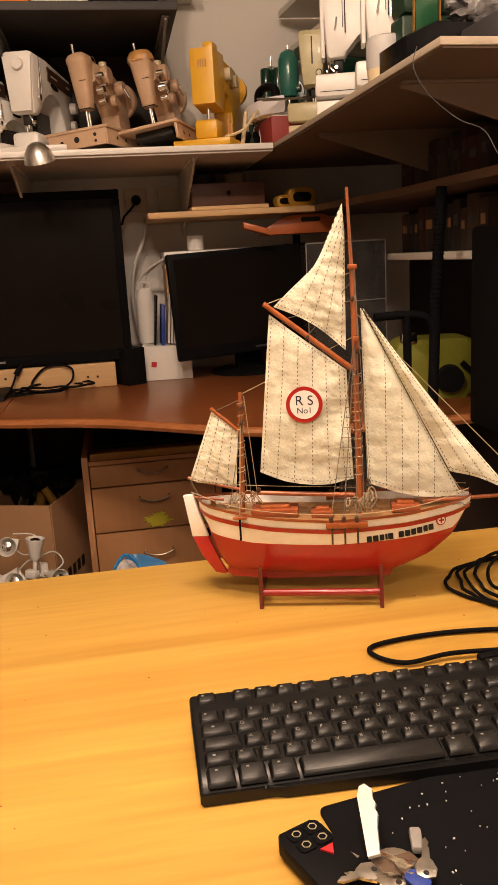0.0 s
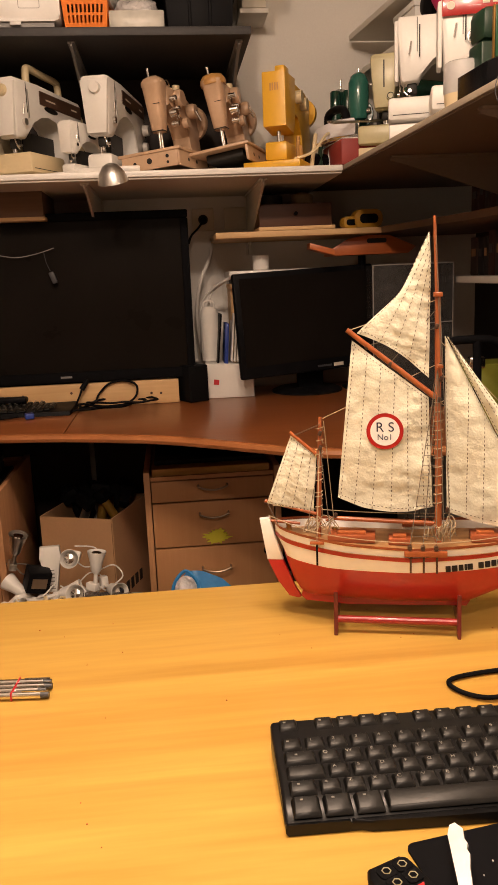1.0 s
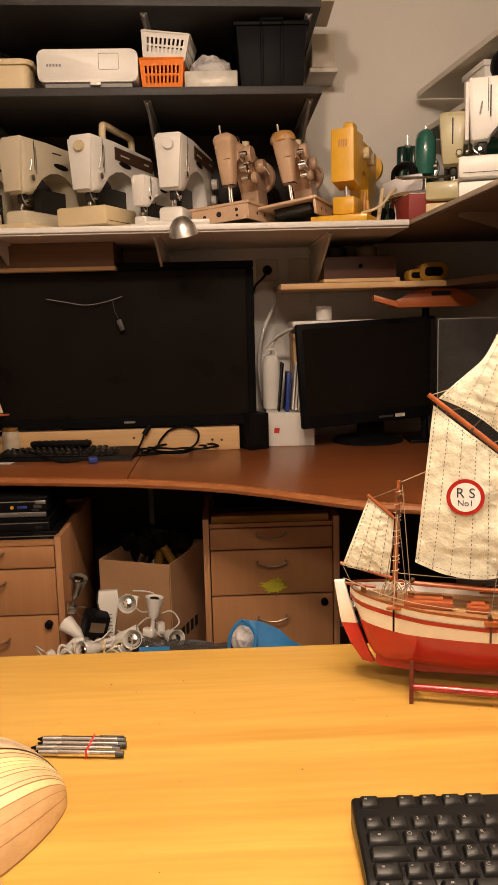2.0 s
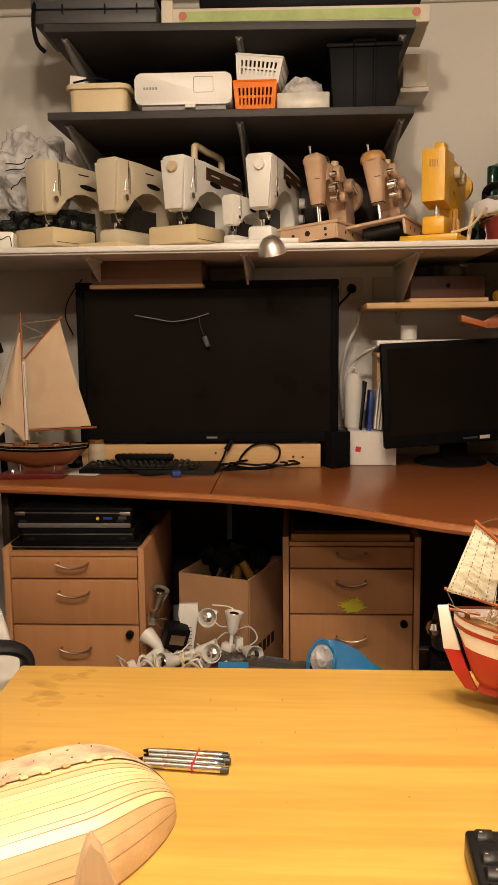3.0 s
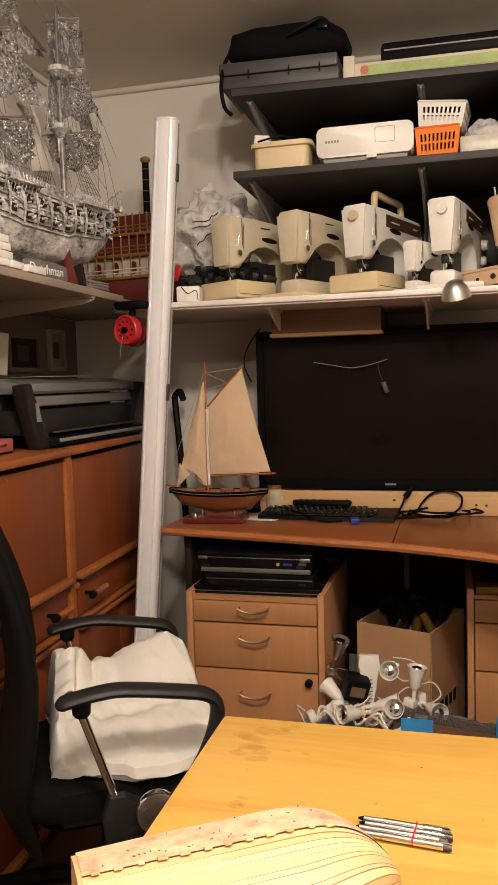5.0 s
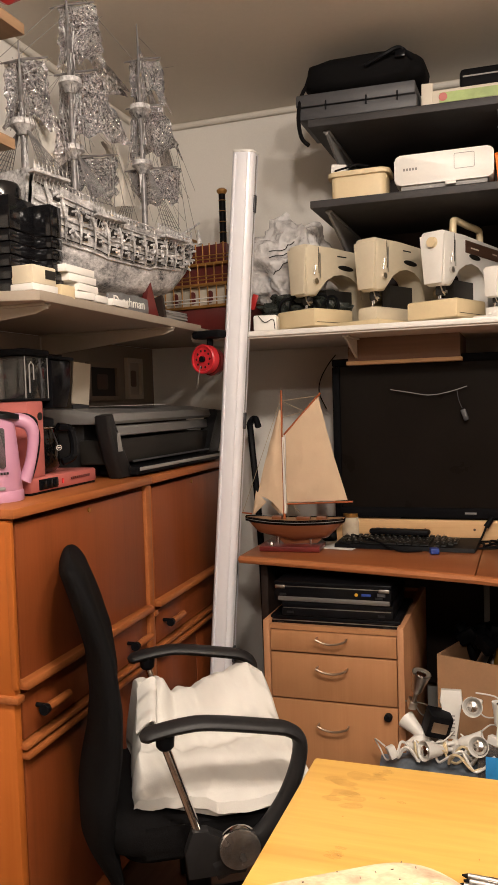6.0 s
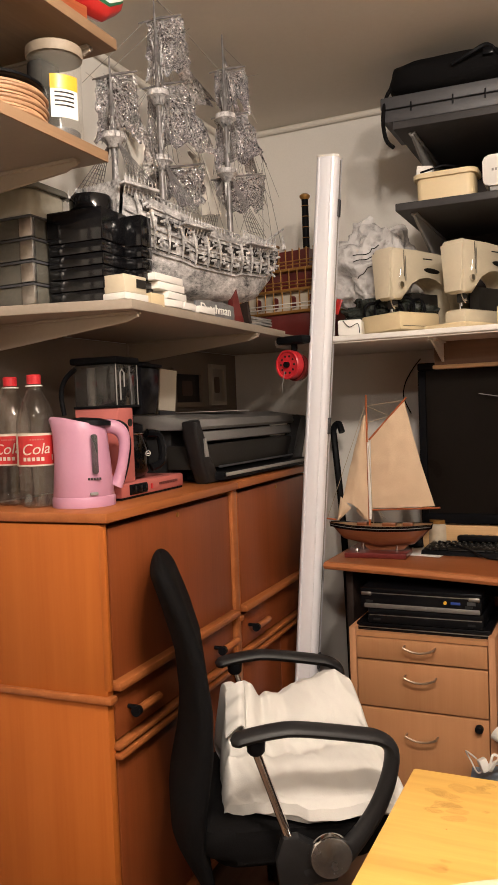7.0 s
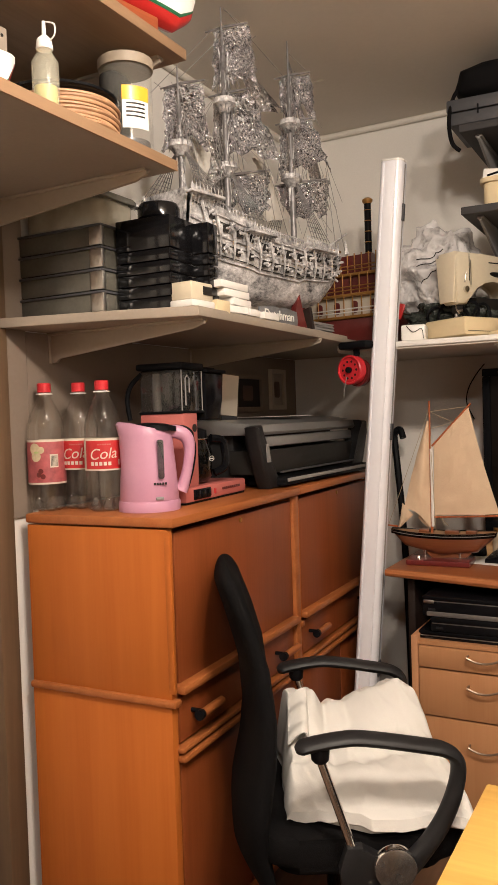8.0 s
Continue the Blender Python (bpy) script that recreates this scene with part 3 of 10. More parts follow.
# ---- large furniture ----


def arc_handle(parent, c, w, drop, out, material=BRONZE):
    """A bowed metal handle that hangs down between two feet, standing out towards -y."""
    pts = [(c[0] - w / 2, c[1], c[2]), (c[0] - w / 2, c[1] - out * 0.7, c[2])]
    pts += [(c[0] + w / 2 * (0.2 * i - 1), c[1] - out, c[2] - drop * (1 - (0.2 * i - 1) ** 2)) for i in range(11)]
    pts += [(c[0] + w / 2, c[1] - out * 0.7, c[2]), (c[0] + w / 2, c[1], c[2])]
    return part("handle", tube(pts, 0.003, 8), material, parent, "bowed metal handle")


def pedestal(m, label, width, tops, lock_side=1):
    """A drawer unit: side panels, back, top board, three drawers with bowed handles and a lock."""
    th = thing("drawer_unit", m, label, "drawer unit", "drawer units under the desk")
    d, h = 0.50, 0.575
    for x in (-width / 2 + 0.009, width / 2 - 0.009):
        part("side_panel", box((x, d / 2, h / 2), (0.018, d, h), bev=0.0015), BEECH_EDGE, th)
    part("back_panel", box((0, d - 0.008, h / 2), (width - 0.038, 0.014, h - 0.01)), BEECH, th)
    part("top_board", box((0, d / 2 + 0.004, tops[0] + 0.006), (width - 0.038, d - 0.01, 0.012)), BEECH, th)
    part("plinth", box((0, 0.03, 0.02), (width - 0.038, 0.02, 0.04)), DARKPANEL, th)
    for hi, lo in zip(tops, tops[1:]):
        dr = part("drawer", box((0, 0.012, (hi + lo) / 2), (width - 0.042, 0.018, hi - lo - 0.005), bev=0.0015), BEECH, th)
        arc_handle(dr, (0, 0.003, (hi + lo) / 2 + 0.015 if hi - lo < 0.1 else hi - 0.036 if hi - lo < 0.2 else hi - 0.065), 0.084, 0.011, 0.022)
        if lo == tops[-1]:
            part("lock", lathe([(0.011, 0), (0.011, 0.012), (0.007, 0.016)], 14), BLACKP, dr, "black lock with key").matrix_basis = pose(lock_side * (width / 2 - 0.046), 0.003, hi - 0.025, 90, 0, 0)
    return th


pedestal(pose(-0.735, 2.305, 0.0), "beech-veneer drawer unit with bowed metal handles under the desk", 0.400, (0.550, 0.486, 0.352, 0.05))
p2 = pedestal(pose(0.048, 2.44, 0.0, 0, 0, 0), "beech-veneer drawer unit splashed with yellow-green paint", 0.400, (0.546, 0.479, 0.340, 0.05))
random.seed(4)
pts = []
for i in range(34):
    a = 2 * math.pi * i / 34
    r = 0.024 + 0.012 * (i % 2) + random.uniform(-0.004, 0.010)
    pts.append((0.006 + 1.05 * r * math.cos(a), 0.369 + 0.62 * r * math.sin(a)))
part("paint_splash", prism(pts, -0.0015, 0.0035, "xz"), PAINTSPLAT, p2, "yellow-green paint splash")

# television on a pine board
tv = thing("television", pose(-0.393, 2.727, 0.735), "large switched-off flat television standing on a pine board", "television")
part("body", box((0, 0.035, 0.338), (0.80, 0.05, 0.46), bev=0.015), BLACKP, tv)
bm = bmesh.new()
for c, s in (((0, 0, 0.582), (0.834, 0.03, 0.024)), ((0, 0, 0.097), (0.834, 0.03, 0.032)), ((-0.405, 0, 0.338), (0.024, 0.03, 0.462)), ((0.405, 0, 0.338), (0.024, 0.03, 0.462))):
    box(c, s, bev=0.004, bm=bm)
part("bezel", bm, COIN, tv, "dull black bezel")
part("screen", box((0, 0.002, 0.342), (0.79, 0.012, 0.464)), SCREEN, tv, "dark switched-off screen")
part("logo_plate", box((0.012, -0.0165, 0.098), (0.035, 0.002, 0.006)), GREYP, tv)
part("stand", box((0, 0.08, 0.04), (0.42, 0.14, 0.08), bev=0.006), BLACKP, tv)
bd = thing("pine_board", pose(-0.42, 2.722, 0.735), "knotty raw pine board lying under the television", "board")
part("plank", box((0, 0.0, 0.038), (0.775, 0.024, 0.075), bev=0.002), PINE_RAW, bd)
for x in (-0.25, -0.1, 0.05, 0.3, 0.33):
    part("knot", rod((x, -0.0135, 0.05 - abs(x) * 0.05), (x, -0.011, 0.05 - abs(x) * 0.05), 0.004), BROWNP, bd)

# monitor
mn = thing("computer_monitor", pose(0.422, 2.736, 0.7352, 0, 0, 16), "black switched-off computer monitor on a round foot", "monitor")
MP = pose(-0.034, 0, 0.238, -3, -2, 0)
part("body", box((0, 0.026, 0.0), (0.43, 0.036, 0.27), bev=0.012), BLACKP, mn).matrix_basis = MP
part("bezel", box((0, 0.0, 0.0), (0.488, 0.022, 0.326), bev=0.006), BLACKP, mn).matrix_basis = MP
part("screen", box((0, -0.0105, 0.010), (0.452, 0.004, 0.272)), SCREEN, mn, "dark switched-off screen").matrix_basis = MP
part("logo_plate", box((0.045, -0.0115, -0.148), (0.05, 0.003, 0.006)), DARKGREYP, mn).matrix_basis = MP
part("sticker", box((0.095, -0.0118, -0.148), (0.034, 0.003, 0.011)), LABELW, mn, "small white sticker").matrix_basis = MP
part("neck", box((0, 0.062, 0.09), (0.09, 0.03, 0.17), bev=0.008), BLACKP, mn)
part("foot", lathe([(0.118, 0), (0.118, 0.006), (0.10, 0.014), (0.03, 0.020)], 40, c=(0, 0.085, 0)), BLACKP, mn)

# teak cabinet, two units side by side


def teak_cabinet(y0, y1, label):
    th = thing("secretaire_cabinet", pose(-1.185, 1.49, 0, 0, 0, 1.8) @ pose(0, y0 - 1.49, 0), label, "cabinet", "teak cabinet units")
    w = y1 - y0 - 0.002
    part("side_panel", box((-0.191, 0.011, 0.31), (0.37, 0.022, 0.60), bev=0.001), TEAK, th)
    part("side_panel", box((-0.191, 0.013, 0.80), (0.37, 0.022, 0.355), bev=0.001), TEAK, th)
    part("side_panel", box((-0.191, w - 0.011, 0.49), (0.37, 0.022, 0.96)), TEAK, th)
    part("back_panel", box((-0.368, w / 2, 0.49), (0.01, w - 0.05, 0.96)), TEAK, th)
    part("side_moulding", box((-0.185, 0.006, 0.616), (0.386, 0.028, 0.016), bev=0.005), TEAK_Y, th)
    part("top_board", box((-0.182, w / 2 - 0.001, 0.992), (0.392, w + 0.004, 0.022), bev=0.006), TEAK_Y, th)
    part("centre_upright", box((-0.006, w - 0.010, 0.53), (0.02, 0.034, 0.90), bev=0.006), TEAK_Y, th)
    part("front_upright", box((-0.006, 0.007, 0.805), (0.016, 0.011, 0.34), bev=0.003), TEAK, th)
    flap = part("flap", box((-0.014, w / 2, 0.808), (0.018, w - 0.06, 0.318), bev=0.002), TEAK_SHADED, th, "flat drop-down teak flap")
    part("keyhole", rod((-0.006, w / 2, 0.955), (-0.002, w / 2, 0.955), 0.006), GOLD, flap)
    part("ledge", box((0.000, w / 2 - 0.006, 0.640), (0.036, w - 0.045, 0.020), bev=0.007), TEAK_Y, th)
    dr = part("drawer", box((-0.016, w / 2, 0.570), (0.018, w - 0.06, 0.095), bev=0.002), TEAK_SHADED, th)
    for hy in ((0.10, w - 0.13) if w > 0.5 else (0.12,)):
        hd = part("handle", rod((0.026, hy - 0.032, 0.578), (0.026, hy + 0.055, 0.578), 0.0095, n=12), TEAK_Y, dr, "turned wooden handle with black end")
        part("end_cap", rod((0.026, hy - 0.046, 0.578), (0.026, hy - 0.032, 0.578), 0.0115, 0.0105), BLACKP, hd, "black end cap")
        part("foot", rod((-0.007, hy - 0.02, 0.578), (0.022, hy - 0.02, 0.578), 0.005), BLACKP, hd)
    part("rail", box((-0.004, w / 2 - 0.006, 0.512), (0.026, w - 0.045, 0.013), bev=0.005), TEAK_Y, th)
    part("rail", box((-0.002, w / 2 - 0.006, 0.493), (0.030, w - 0.045, 0.014), bev=0.006), TEAK_Y, th)
    for k in range(2):
        dw = (w - 0.06) / 2
        part("door", box((-0.016, 0.03 + dw * (k + 0.5), 0.270), (0.018, dw - 0.003, 0.425), bev=0.002), TEAK_SHADED, th)
    part("rail", box((-0.002, w / 2 - 0.006, 0.045), (0.030, w - 0.045, 0.02), bev=0.006), TEAK_Y, th)
    return th


teak_cabinet(1.49, 2.155, "orange teak secretaire cabinet with drop flap and drawer")
teak_cabinet(2.155, 2.82, "orange teak secretaire cabinet behind the white post")

# leaning aluminium post
po = thing("aluminium_post", pose(-1.155, 2.45, 0.0, 0, 4.75, 0), "tall white aluminium profile leaning upright beside the desk", "post")
prof = [(-0.036, -0.006), (-0.034, -0.0135), (-0.027, -0.019), (-0.012, -0.0215), (0.004, -0.0215), (0.018, -0.019), (0.027, -0.0135), (0.031, -0.006), (0.031, 0.03), (0.024, 0.036), (-0.029, 0.036), (-0.036, 0.03)]
part("profile", prism(prof, 0.0, 1.945, bev=0.0), ALU, po)
part("end_cap", prism([(x * 1.02, y * 1.02) for x, y in prof], 1.9455, 1.952), WHITEP, po)
for x in (-0.024, 0.015):
    part("ridge", box((x, -0.0205, 0.97), (0.0035, 0.004, 1.94)), ALU, po)
part("groove", box((0.0312, 0.012, 0.97), (0.002, 0.008, 1.94)), GREYP, po, "grey side groove")
for z in (0.42, 1.15, 1.80):
    part("clip", box((0.0335, 0.012, z), (0.006, 0.016, 0.05), bev=0.001), DARKGREYP, po, "small dark clip")

# office chair
KNOBFACE = surf("dark_turned_metal", (0.30, 0.29, 0.275), 0.25, 0.9, var=0.25, scale=30)
ch = thing("office_chair", pose(-0.909, 1.739, 0, 0, 0, 30.5), "black office chair with chrome struts and curved armrests", "chair")


def backrest(u, v):
    """Rounded cross-section, u round it, v up the height."""
    z = lerp(0.24, 0.905, v)
    x = track([0.24, 0.335, 0.41, 0.516, 0.6, 0.7, 0.81, 0.87, 0.905], [-0.195, -0.222, -0.220, -0.200, -0.194, -0.203, -0.232, -0.250, -0.258], z)
    half = track([0, 0.25, 0.55, 0.85, 0.95, 1], [0.16, 0.195, 0.18, 0.155, 0.140, 0.125], v)
    th = track([0, 0.1, 0.3, 0.5, 0.75, 0.94, 1], [0.030, 0.060, 0.068, 0.058, 0.050, 0.052, 0.022], v)
    a = 2 * math.pi * u
    y = math.copysign(abs(math.cos(a)) ** 0.6, math.cos(a))
    e = math.sqrt(max(0.0, 1 - max(0.0, (v - 0.955) / 0.045) ** 2))
    half, th = half * e, th * e
    return Vector((x + track((0, 0.8, 1), (0.024, 0.020, 0.006), v) * y * y + 0.5 * th * math.copysign(abs(math.sin(a)) ** 0.7, math.sin(a)), y * half, z))


bm = sheet(lambda u, v: backrest(u, 1 - (1 - v) ** 1.6), 56, 56)
bmesh.ops.remove_doubles(bm, verts=bm.verts, dist=0.0003)
part("backrest", bm, BLACKF, ch, "slim curved black mesh backrest")
part("backrest_bar", tube(smooth([(-0.02, 0, 0.30), (-0.12, 0, 0.290), (-0.18, 0, 0.31), (-0.19, 0, 0.34)], 5), 0.016, 10), BLACKP, ch)
part("seat", prism(rounded(0.43, 0.40, 0.09), 0.322, 0.386, bev=0.022), BLACKF, ch)
part("seat_pan", prism(rounded(0.34, 0.34, 0.06), 0.300, 0.324), BLACKP, ch)
for side in (-1, 1):
    y = side * 0.235
    arm = smooth([(-0.130, y, 0.578), (-0.105, y, 0.586), (-0.05, y, 0.594), (0.0, y, 0.594), (0.108, y, 0.576), (0.155, y, 0.564), (0.176, y, 0.540), (0.170, y, 0.490), (0.145, y, 0.43), (0.105, y, 0.375), (0.06, y, 0.335), (0.0, y, 0.315)], 5)
    bm = bmesh.new()
    rings = []
    for i, p in enumerate(arm):
        a, b = arm[max(i - 1, 0)], arm[min(i + 1, len(arm) - 1)]
        d = (b - a).normalized()
        nn = Vector((0, 1, 0)).cross(d)
        t = i / (len(arm) - 1)
        hw, hh = track([0, 0.05, 0.45, 0.6, 1], [0.010, 0.026, 0.026, 0.020, 0.016], t), track([0, 0.05, 0.5, 0.6, 0.8, 1], [0.006, 0.012, 0.013, 0.015, 0.018, 0.030], t)
        rings.append([bm.verts.new(p + Vector((0, 1, 0)) * hw * math.cos(2 * math.pi * j / 14) + nn * hh * math.sin(2 * math.pi * j / 14)) for j in range(14)])
    for a, b in zip(rings, rings[1:]):
        for j in range(14):
            bm.faces.new((a[j], a[(j + 1) % 14], b[(j + 1) % 14], b[j]))
    bm.faces.new(rings[0]), bm.faces.new(rings[-1][::-1])
    ar = part("armrest", bm, ARMP, ch, "curved black plastic armrest")
    part("strut", rod((-0.088, y, 0.570), (-0.026, y, 0.380), 0.0085, n=16), CHROME, ar, "chrome strut")
    part("collar", lathe([(0.012, 0.0), (0.017, 0.006), (0.019, 0.030), (0.012, 0.034)], 16, c=(-0.084, y, 0.553)), BLACKP, ar)
    part("bracket", prism([(-0.05, 0.30), (0.06, 0.30), (0.085, 0.345), (0.07, 0.372), (0.02, 0.366), (-0.01, 0.392), (-0.04, 0.392), (-0.055, 0.35)], y - 0.014, y + 0.014, "xz", bev=0.005), ARMP, ar)
    part("knob", lathe([(0.036, 0.0), (0.041, 0.004), (0.041, 0.014), (0.038, 0.019)], 30), CHROME, ar, "round chrome-rimmed adjusting knob").matrix_basis = pose(0.047, y + side * 0.013, 0.358, 90 if side < 0 else -90)
    part("knob_face", lathe([(0.0385, 0.0), (0.0385, 0.0012), (0.036, 0.0022)], 30), KNOBFACE, ar, "dark metal knob face").matrix_basis = pose(0.047, y + side * 0.0318, 0.358, 90 if side < 0 else -90)
part("mechanism", box((0, 0, 0.28), (0.20, 0.14, 0.05), bev=0.01), BLACKP, ch)
part("column", rod((0, 0, 0.08), (0, 0, 0.27), 0.025), BLACKP, ch)
for k in range(5):
    a = 2 * math.pi * k / 5 + 0.3
    lg = part("leg", tube([(0, 0, 0.10), (0.15 * math.cos(a), 0.15 * math.sin(a), 0.085), (0.28 * math.cos(a), 0.28 * math.sin(a), 0.062)], [0.026, 0.02, 0.015], 8), BLACKP, ch)
    part("castor", rod((0.28 * math.cos(a) - 0.02, 0.28 * math.sin(a), 0.026), (0.28 * math.cos(a) + 0.02, 0.28 * math.sin(a), 0.026), 0.026, n=14), BLACKP, lg)

# the white cloth-covered cushion on the chair, its far edge propped up
noise.seed_set(3)
CUSH_Y = [-0.185, -0.212, -0.206, -0.178, -0.150, -0.095, -0.04, 0.01, 0.07, 0.125, 0.165, 0.190, 0.195, 0.18, 0.0, -0.185]
CUSH_Z = [0.390, 0.398, 0.418, 0.424, 0.448, 0.474, 0.478, 0.492, 0.532, 0.560, 0.552, 0.50, 0.43, 0.392, 0.389, 0.390]
CUSH_K = [i / 15 for i in range(16)]


def cushion(u, v):
    y, z = track(CUSH_K, CUSH_Y, v), track(CUSH_K, CUSH_Z, v)
    far = min(max((y + 0.2) / 0.36, 0), 1)
    ridge = track([0, 0.12, 0.30, 0.45, 0.62, 0.80, 0.93, 1], [0.90, 0.95, 0.80, 0.78, 0.95, 1.08, 0.98, 0.66], u)
    pinch = min(1.0, (min(u, 1 - u) / 0.05 + 0.02)) ** 0.5
    h = z - 0.389
    top = 1.0 if h > 0.006 else 0.0
    z = 0.389 + h * lerp(1.0, ridge, far) * pinch
    x = lerp(-0.140, lerp(0.235, 0.198, far), u) + 0.012 * noise.noise(Vector((y * 9, u * 3, 1.5)))
    # wrinkles running up from the hem and round the folded corner
    q = Vector((x * 7, y * 5, 2.0))
    crease = abs(noise.noise(q * 1.3)) * 0.018 + abs(noise.noise(q * 3.1 + Vector((4, 1, 0)))) * 0.009 + abs(noise.noise(Vector((x * 34 + y * 20, y * 9 - x * 5, 3.0)))) * 0.005
    band = 0.010 * math.exp(-((y + 0.06 - 0.10 * x) / 0.016) ** 2) * (1 if x > -0.05 else 0.3)
    hem = 0.008 * math.sin(9.0 * u + 1.0) * math.exp(-((y + 0.2) / 0.02) ** 2)
    corner = 0.018 * math.exp(-((u - 0.22) / 0.05) ** 2) * far - 0.016 * math.exp(-((u - 0.30) / 0.035) ** 2) * far
    z += top * pinch * (0.016 - crease - band + corner) - 0.4 * hem * top
    y += hem * 0.6 + top * 0.010 * noise.noise(q * 2.0)
    y += lerp(0.085, 0.0, min(u / 0.4, 1)) * max(0.0, 1 - (y + 0.21) / 0.2) - 0.02 * max(0.0, u - 0.8) / 0.2
    z -= 0.02 * max(0.0, (u - 0.88) / 0.12) * (1 - far) * top
    tw = 0.010 * math.sin(38 * x + 22 * y + 3 * noise.noise(q)) * max(0.0, 1 - abs(y + 0.16) / 0.06) * top * pinch
    return Vector((x, y, max(z + 0.5 * tw, 0.388)))


bm = sheet(cushion, 110, 90)
bmesh.ops.remove_doubles(bm, verts=bm.verts, dist=0.0006)
cu = thing("cushion", pose(-0.909, 1.739, 0, 0, 0, 30.5), "rumpled white cotton cushion lying on the office chair", "cushion")
part("cover", bm, COTTON, cu)
part("turned_corner", sheet(lambda u, v: Vector((-0.128 + 0.045 * math.sin(math.pi * v * 0.9) + 0.01 * u, lerp(-0.02, 0.09, u), 0.500 + 0.055 * u + 0.024 * math.sin(2 * math.pi * v * 0.8) + 0.004 * math.sin(14 * u))), 18, 18, 0.004), COTTON, cu, "turned-over cloth corner")

# ---- model ships ----


def hull_band(stations, beam, lo, hi, sheer, keel, rows=3, power=0.45, bm=None, off=0.0):
    """Both sides of a hull between two lines lo(s) and hi(s); half breadth from beam(s), filling out between keel(s) and sheer(s)."""
    bm = bm or bmesh.new()

    def half(s, z):
        t = min(max((z - keel(s)) / max(sheer(s) - keel(s), 1e-5), 0), 1)
        return beam(s) * t ** power + off
    for side in (-1, 1):
        g = [[bm.verts.new((s, side * half(s, lerp(lo(s), hi(s), j / rows)), lerp(lo(s), hi(s), j / rows))) for j in range(rows + 1)] for s in stations]
        for a, b in zip(g, g[1:]):
            for j in range(rows):
                bm.faces.new((a[j], b[j], b[j + 1], a[j + 1]))
    return bm


def sail(corners, belly, nu=14, nv=14, side=-1, wrinkle=0.0, sag=(0, 0, 0, 0)):
    """A four-cornered sail in the ship's x-z plane, bulging sideways; sag bends its edges inwards (foot, luff, head, leech)."""
    a, b, c, d = (Vector((p[0], p[2] if len(p) > 2 else 0.0, p[1])) for p in corners)
    mid = (a + b + c + d) / 4

    def f(u, v):
        p = a.lerp(b, u).lerp(d.lerp(c, u), v)
        q = mid - p
        q.y = 0
        w = sag[0] * (1 - v) ** 3 * math.sin(math.pi * u) + sag[2] * v ** 3 * math.sin(math.pi * u) + sag[1] * u ** 3 * math.sin(math.pi * v) + sag[3] * (1 - u) ** 3 * math.sin(math.pi * v)
        p = p + q * w
        p.y += side * belly * math.sin(math.pi * min(max(u, 0), 1)) ** 0.8 * math.sin(math.pi * (0.15 + 0.8 * v)) ** 0.8
        p.y += wrinkle * noise.noise(Vector((p.x * 40, p.z * 22, 3))) + 0.0012 * noise.noise(Vector((p.x * 60 + p.z * 25, p.z * 110, 7))) + 0.0007 * noise.noise(Vector((p.x * 150, p.z * 190 + p.x * 60, 2))) + 0.0022 * noise.noise(Vector((p.x * 18, p.z * 30, 1)))
        return p
    return f


def stitched_sail(parent, f, material, label, seams, nu=56, nv=60, dash=0.0048, thread=THREAD, upright=(), hems=(0.025, 0.975)):
    """A cloth with dashed seams along lines of constant u, and upright ones at given x."""
    sl = part("sail", sheet(f, nu, nv, 0.0007), material, parent, label)
    for x in upright:
        def g(v, x=x):
            lo, hi = 0.0, 1.0
            for i in range(24):
                m = (lo + hi) / 2
                lo, hi = (m, hi) if f(m, v).x < x else (lo, m)
            return lo if abs(f(lo, v).x - x) < 0.0006 else None
        line = [f(u, v) for v, u in ((i / 160, g(i / 160)) for i in range(160)) if u is not None]
        bm = bmesh.new()
        acc = 0.0
        for p, q in zip(line, line[1:]):
            acc += (q - p).length
            if acc % dash < dash * 0.55:
                for sd in (-1, 1):
                    e, w = Vector((0, 0.0009 * sd, 0)), Vector((0.00042, 0, 0))
                    bm.faces.new([bm.verts.new(o + e) for o in (p - w, p + w, q + w, q - w)])
        part("seam", bm, thread, sl)
    for v in hems:
        bm = bmesh.new()
        k = max(int((f(1, v) - f(0, v)).length / 0.0040), 3)
        for i in range(k):
            p, q = f((i + 0.15) / k, v), f((i + 0.62) / k, v)
            for sd in (-1, 1):
                e, w = Vector((0, 0.0009 * sd, 0)), Vector((0, 0, 0.0004))
                bm.faces.new([bm.verts.new(o + e) for o in (p - w, q - w, q + w, p + w)])
        part("hem", bm, thread, sl)
    for u in seams:
        bm = bmesh.new()
        length = (f(u, 1) - f(u, 0)).length
        k = max(int(length / dash), 3)
        for i in range(k):
            p, q = f(u, (i + 0.15) / k), f(u, (i + 0.62) / k)
            e = Vector((0, 0.0009, 0))
            for s in (-1, 1):
                w = Vector((0.00042, 0, 0))
                vs = [bm.verts.new(x + e * s) for x in (p - w, p + w, q + w, q - w)]
                bm.faces.new(vs)
        part("seam", bm, thread, sl)
    return sl


sh = thing("model_cutter", pose(0.05, 1.08, 0.72, 0, 0, -15), "model sailing cutter with cream sails and red and white hull", "model ship")
SX = (0.0, 0.026, 0.10, 0.172, 0.256, 0.328)
def ca_sheer(s): return track(SX, (0.122, 0.114, 0.106, 0.1025, 0.108, 0.1165), s)
def ca_keel(s): return track((0.0155, 0.019, 0.028, 0.040, 0.055, 0.15, 0.236, 0.282, 0.308, 0.328), (0.112, 0.102, 0.072, 0.037, 0.027, 0.022, 0.024, 0.046, 0.070, 0.110), s)
def ca_wl(s): return max(ca_keel(s), track((0, 0.08, 0.177, 0.256, 0.31, 0.328), (0.084, 0.074, 0.0730, 0.078, 0.082, 0.112), s))
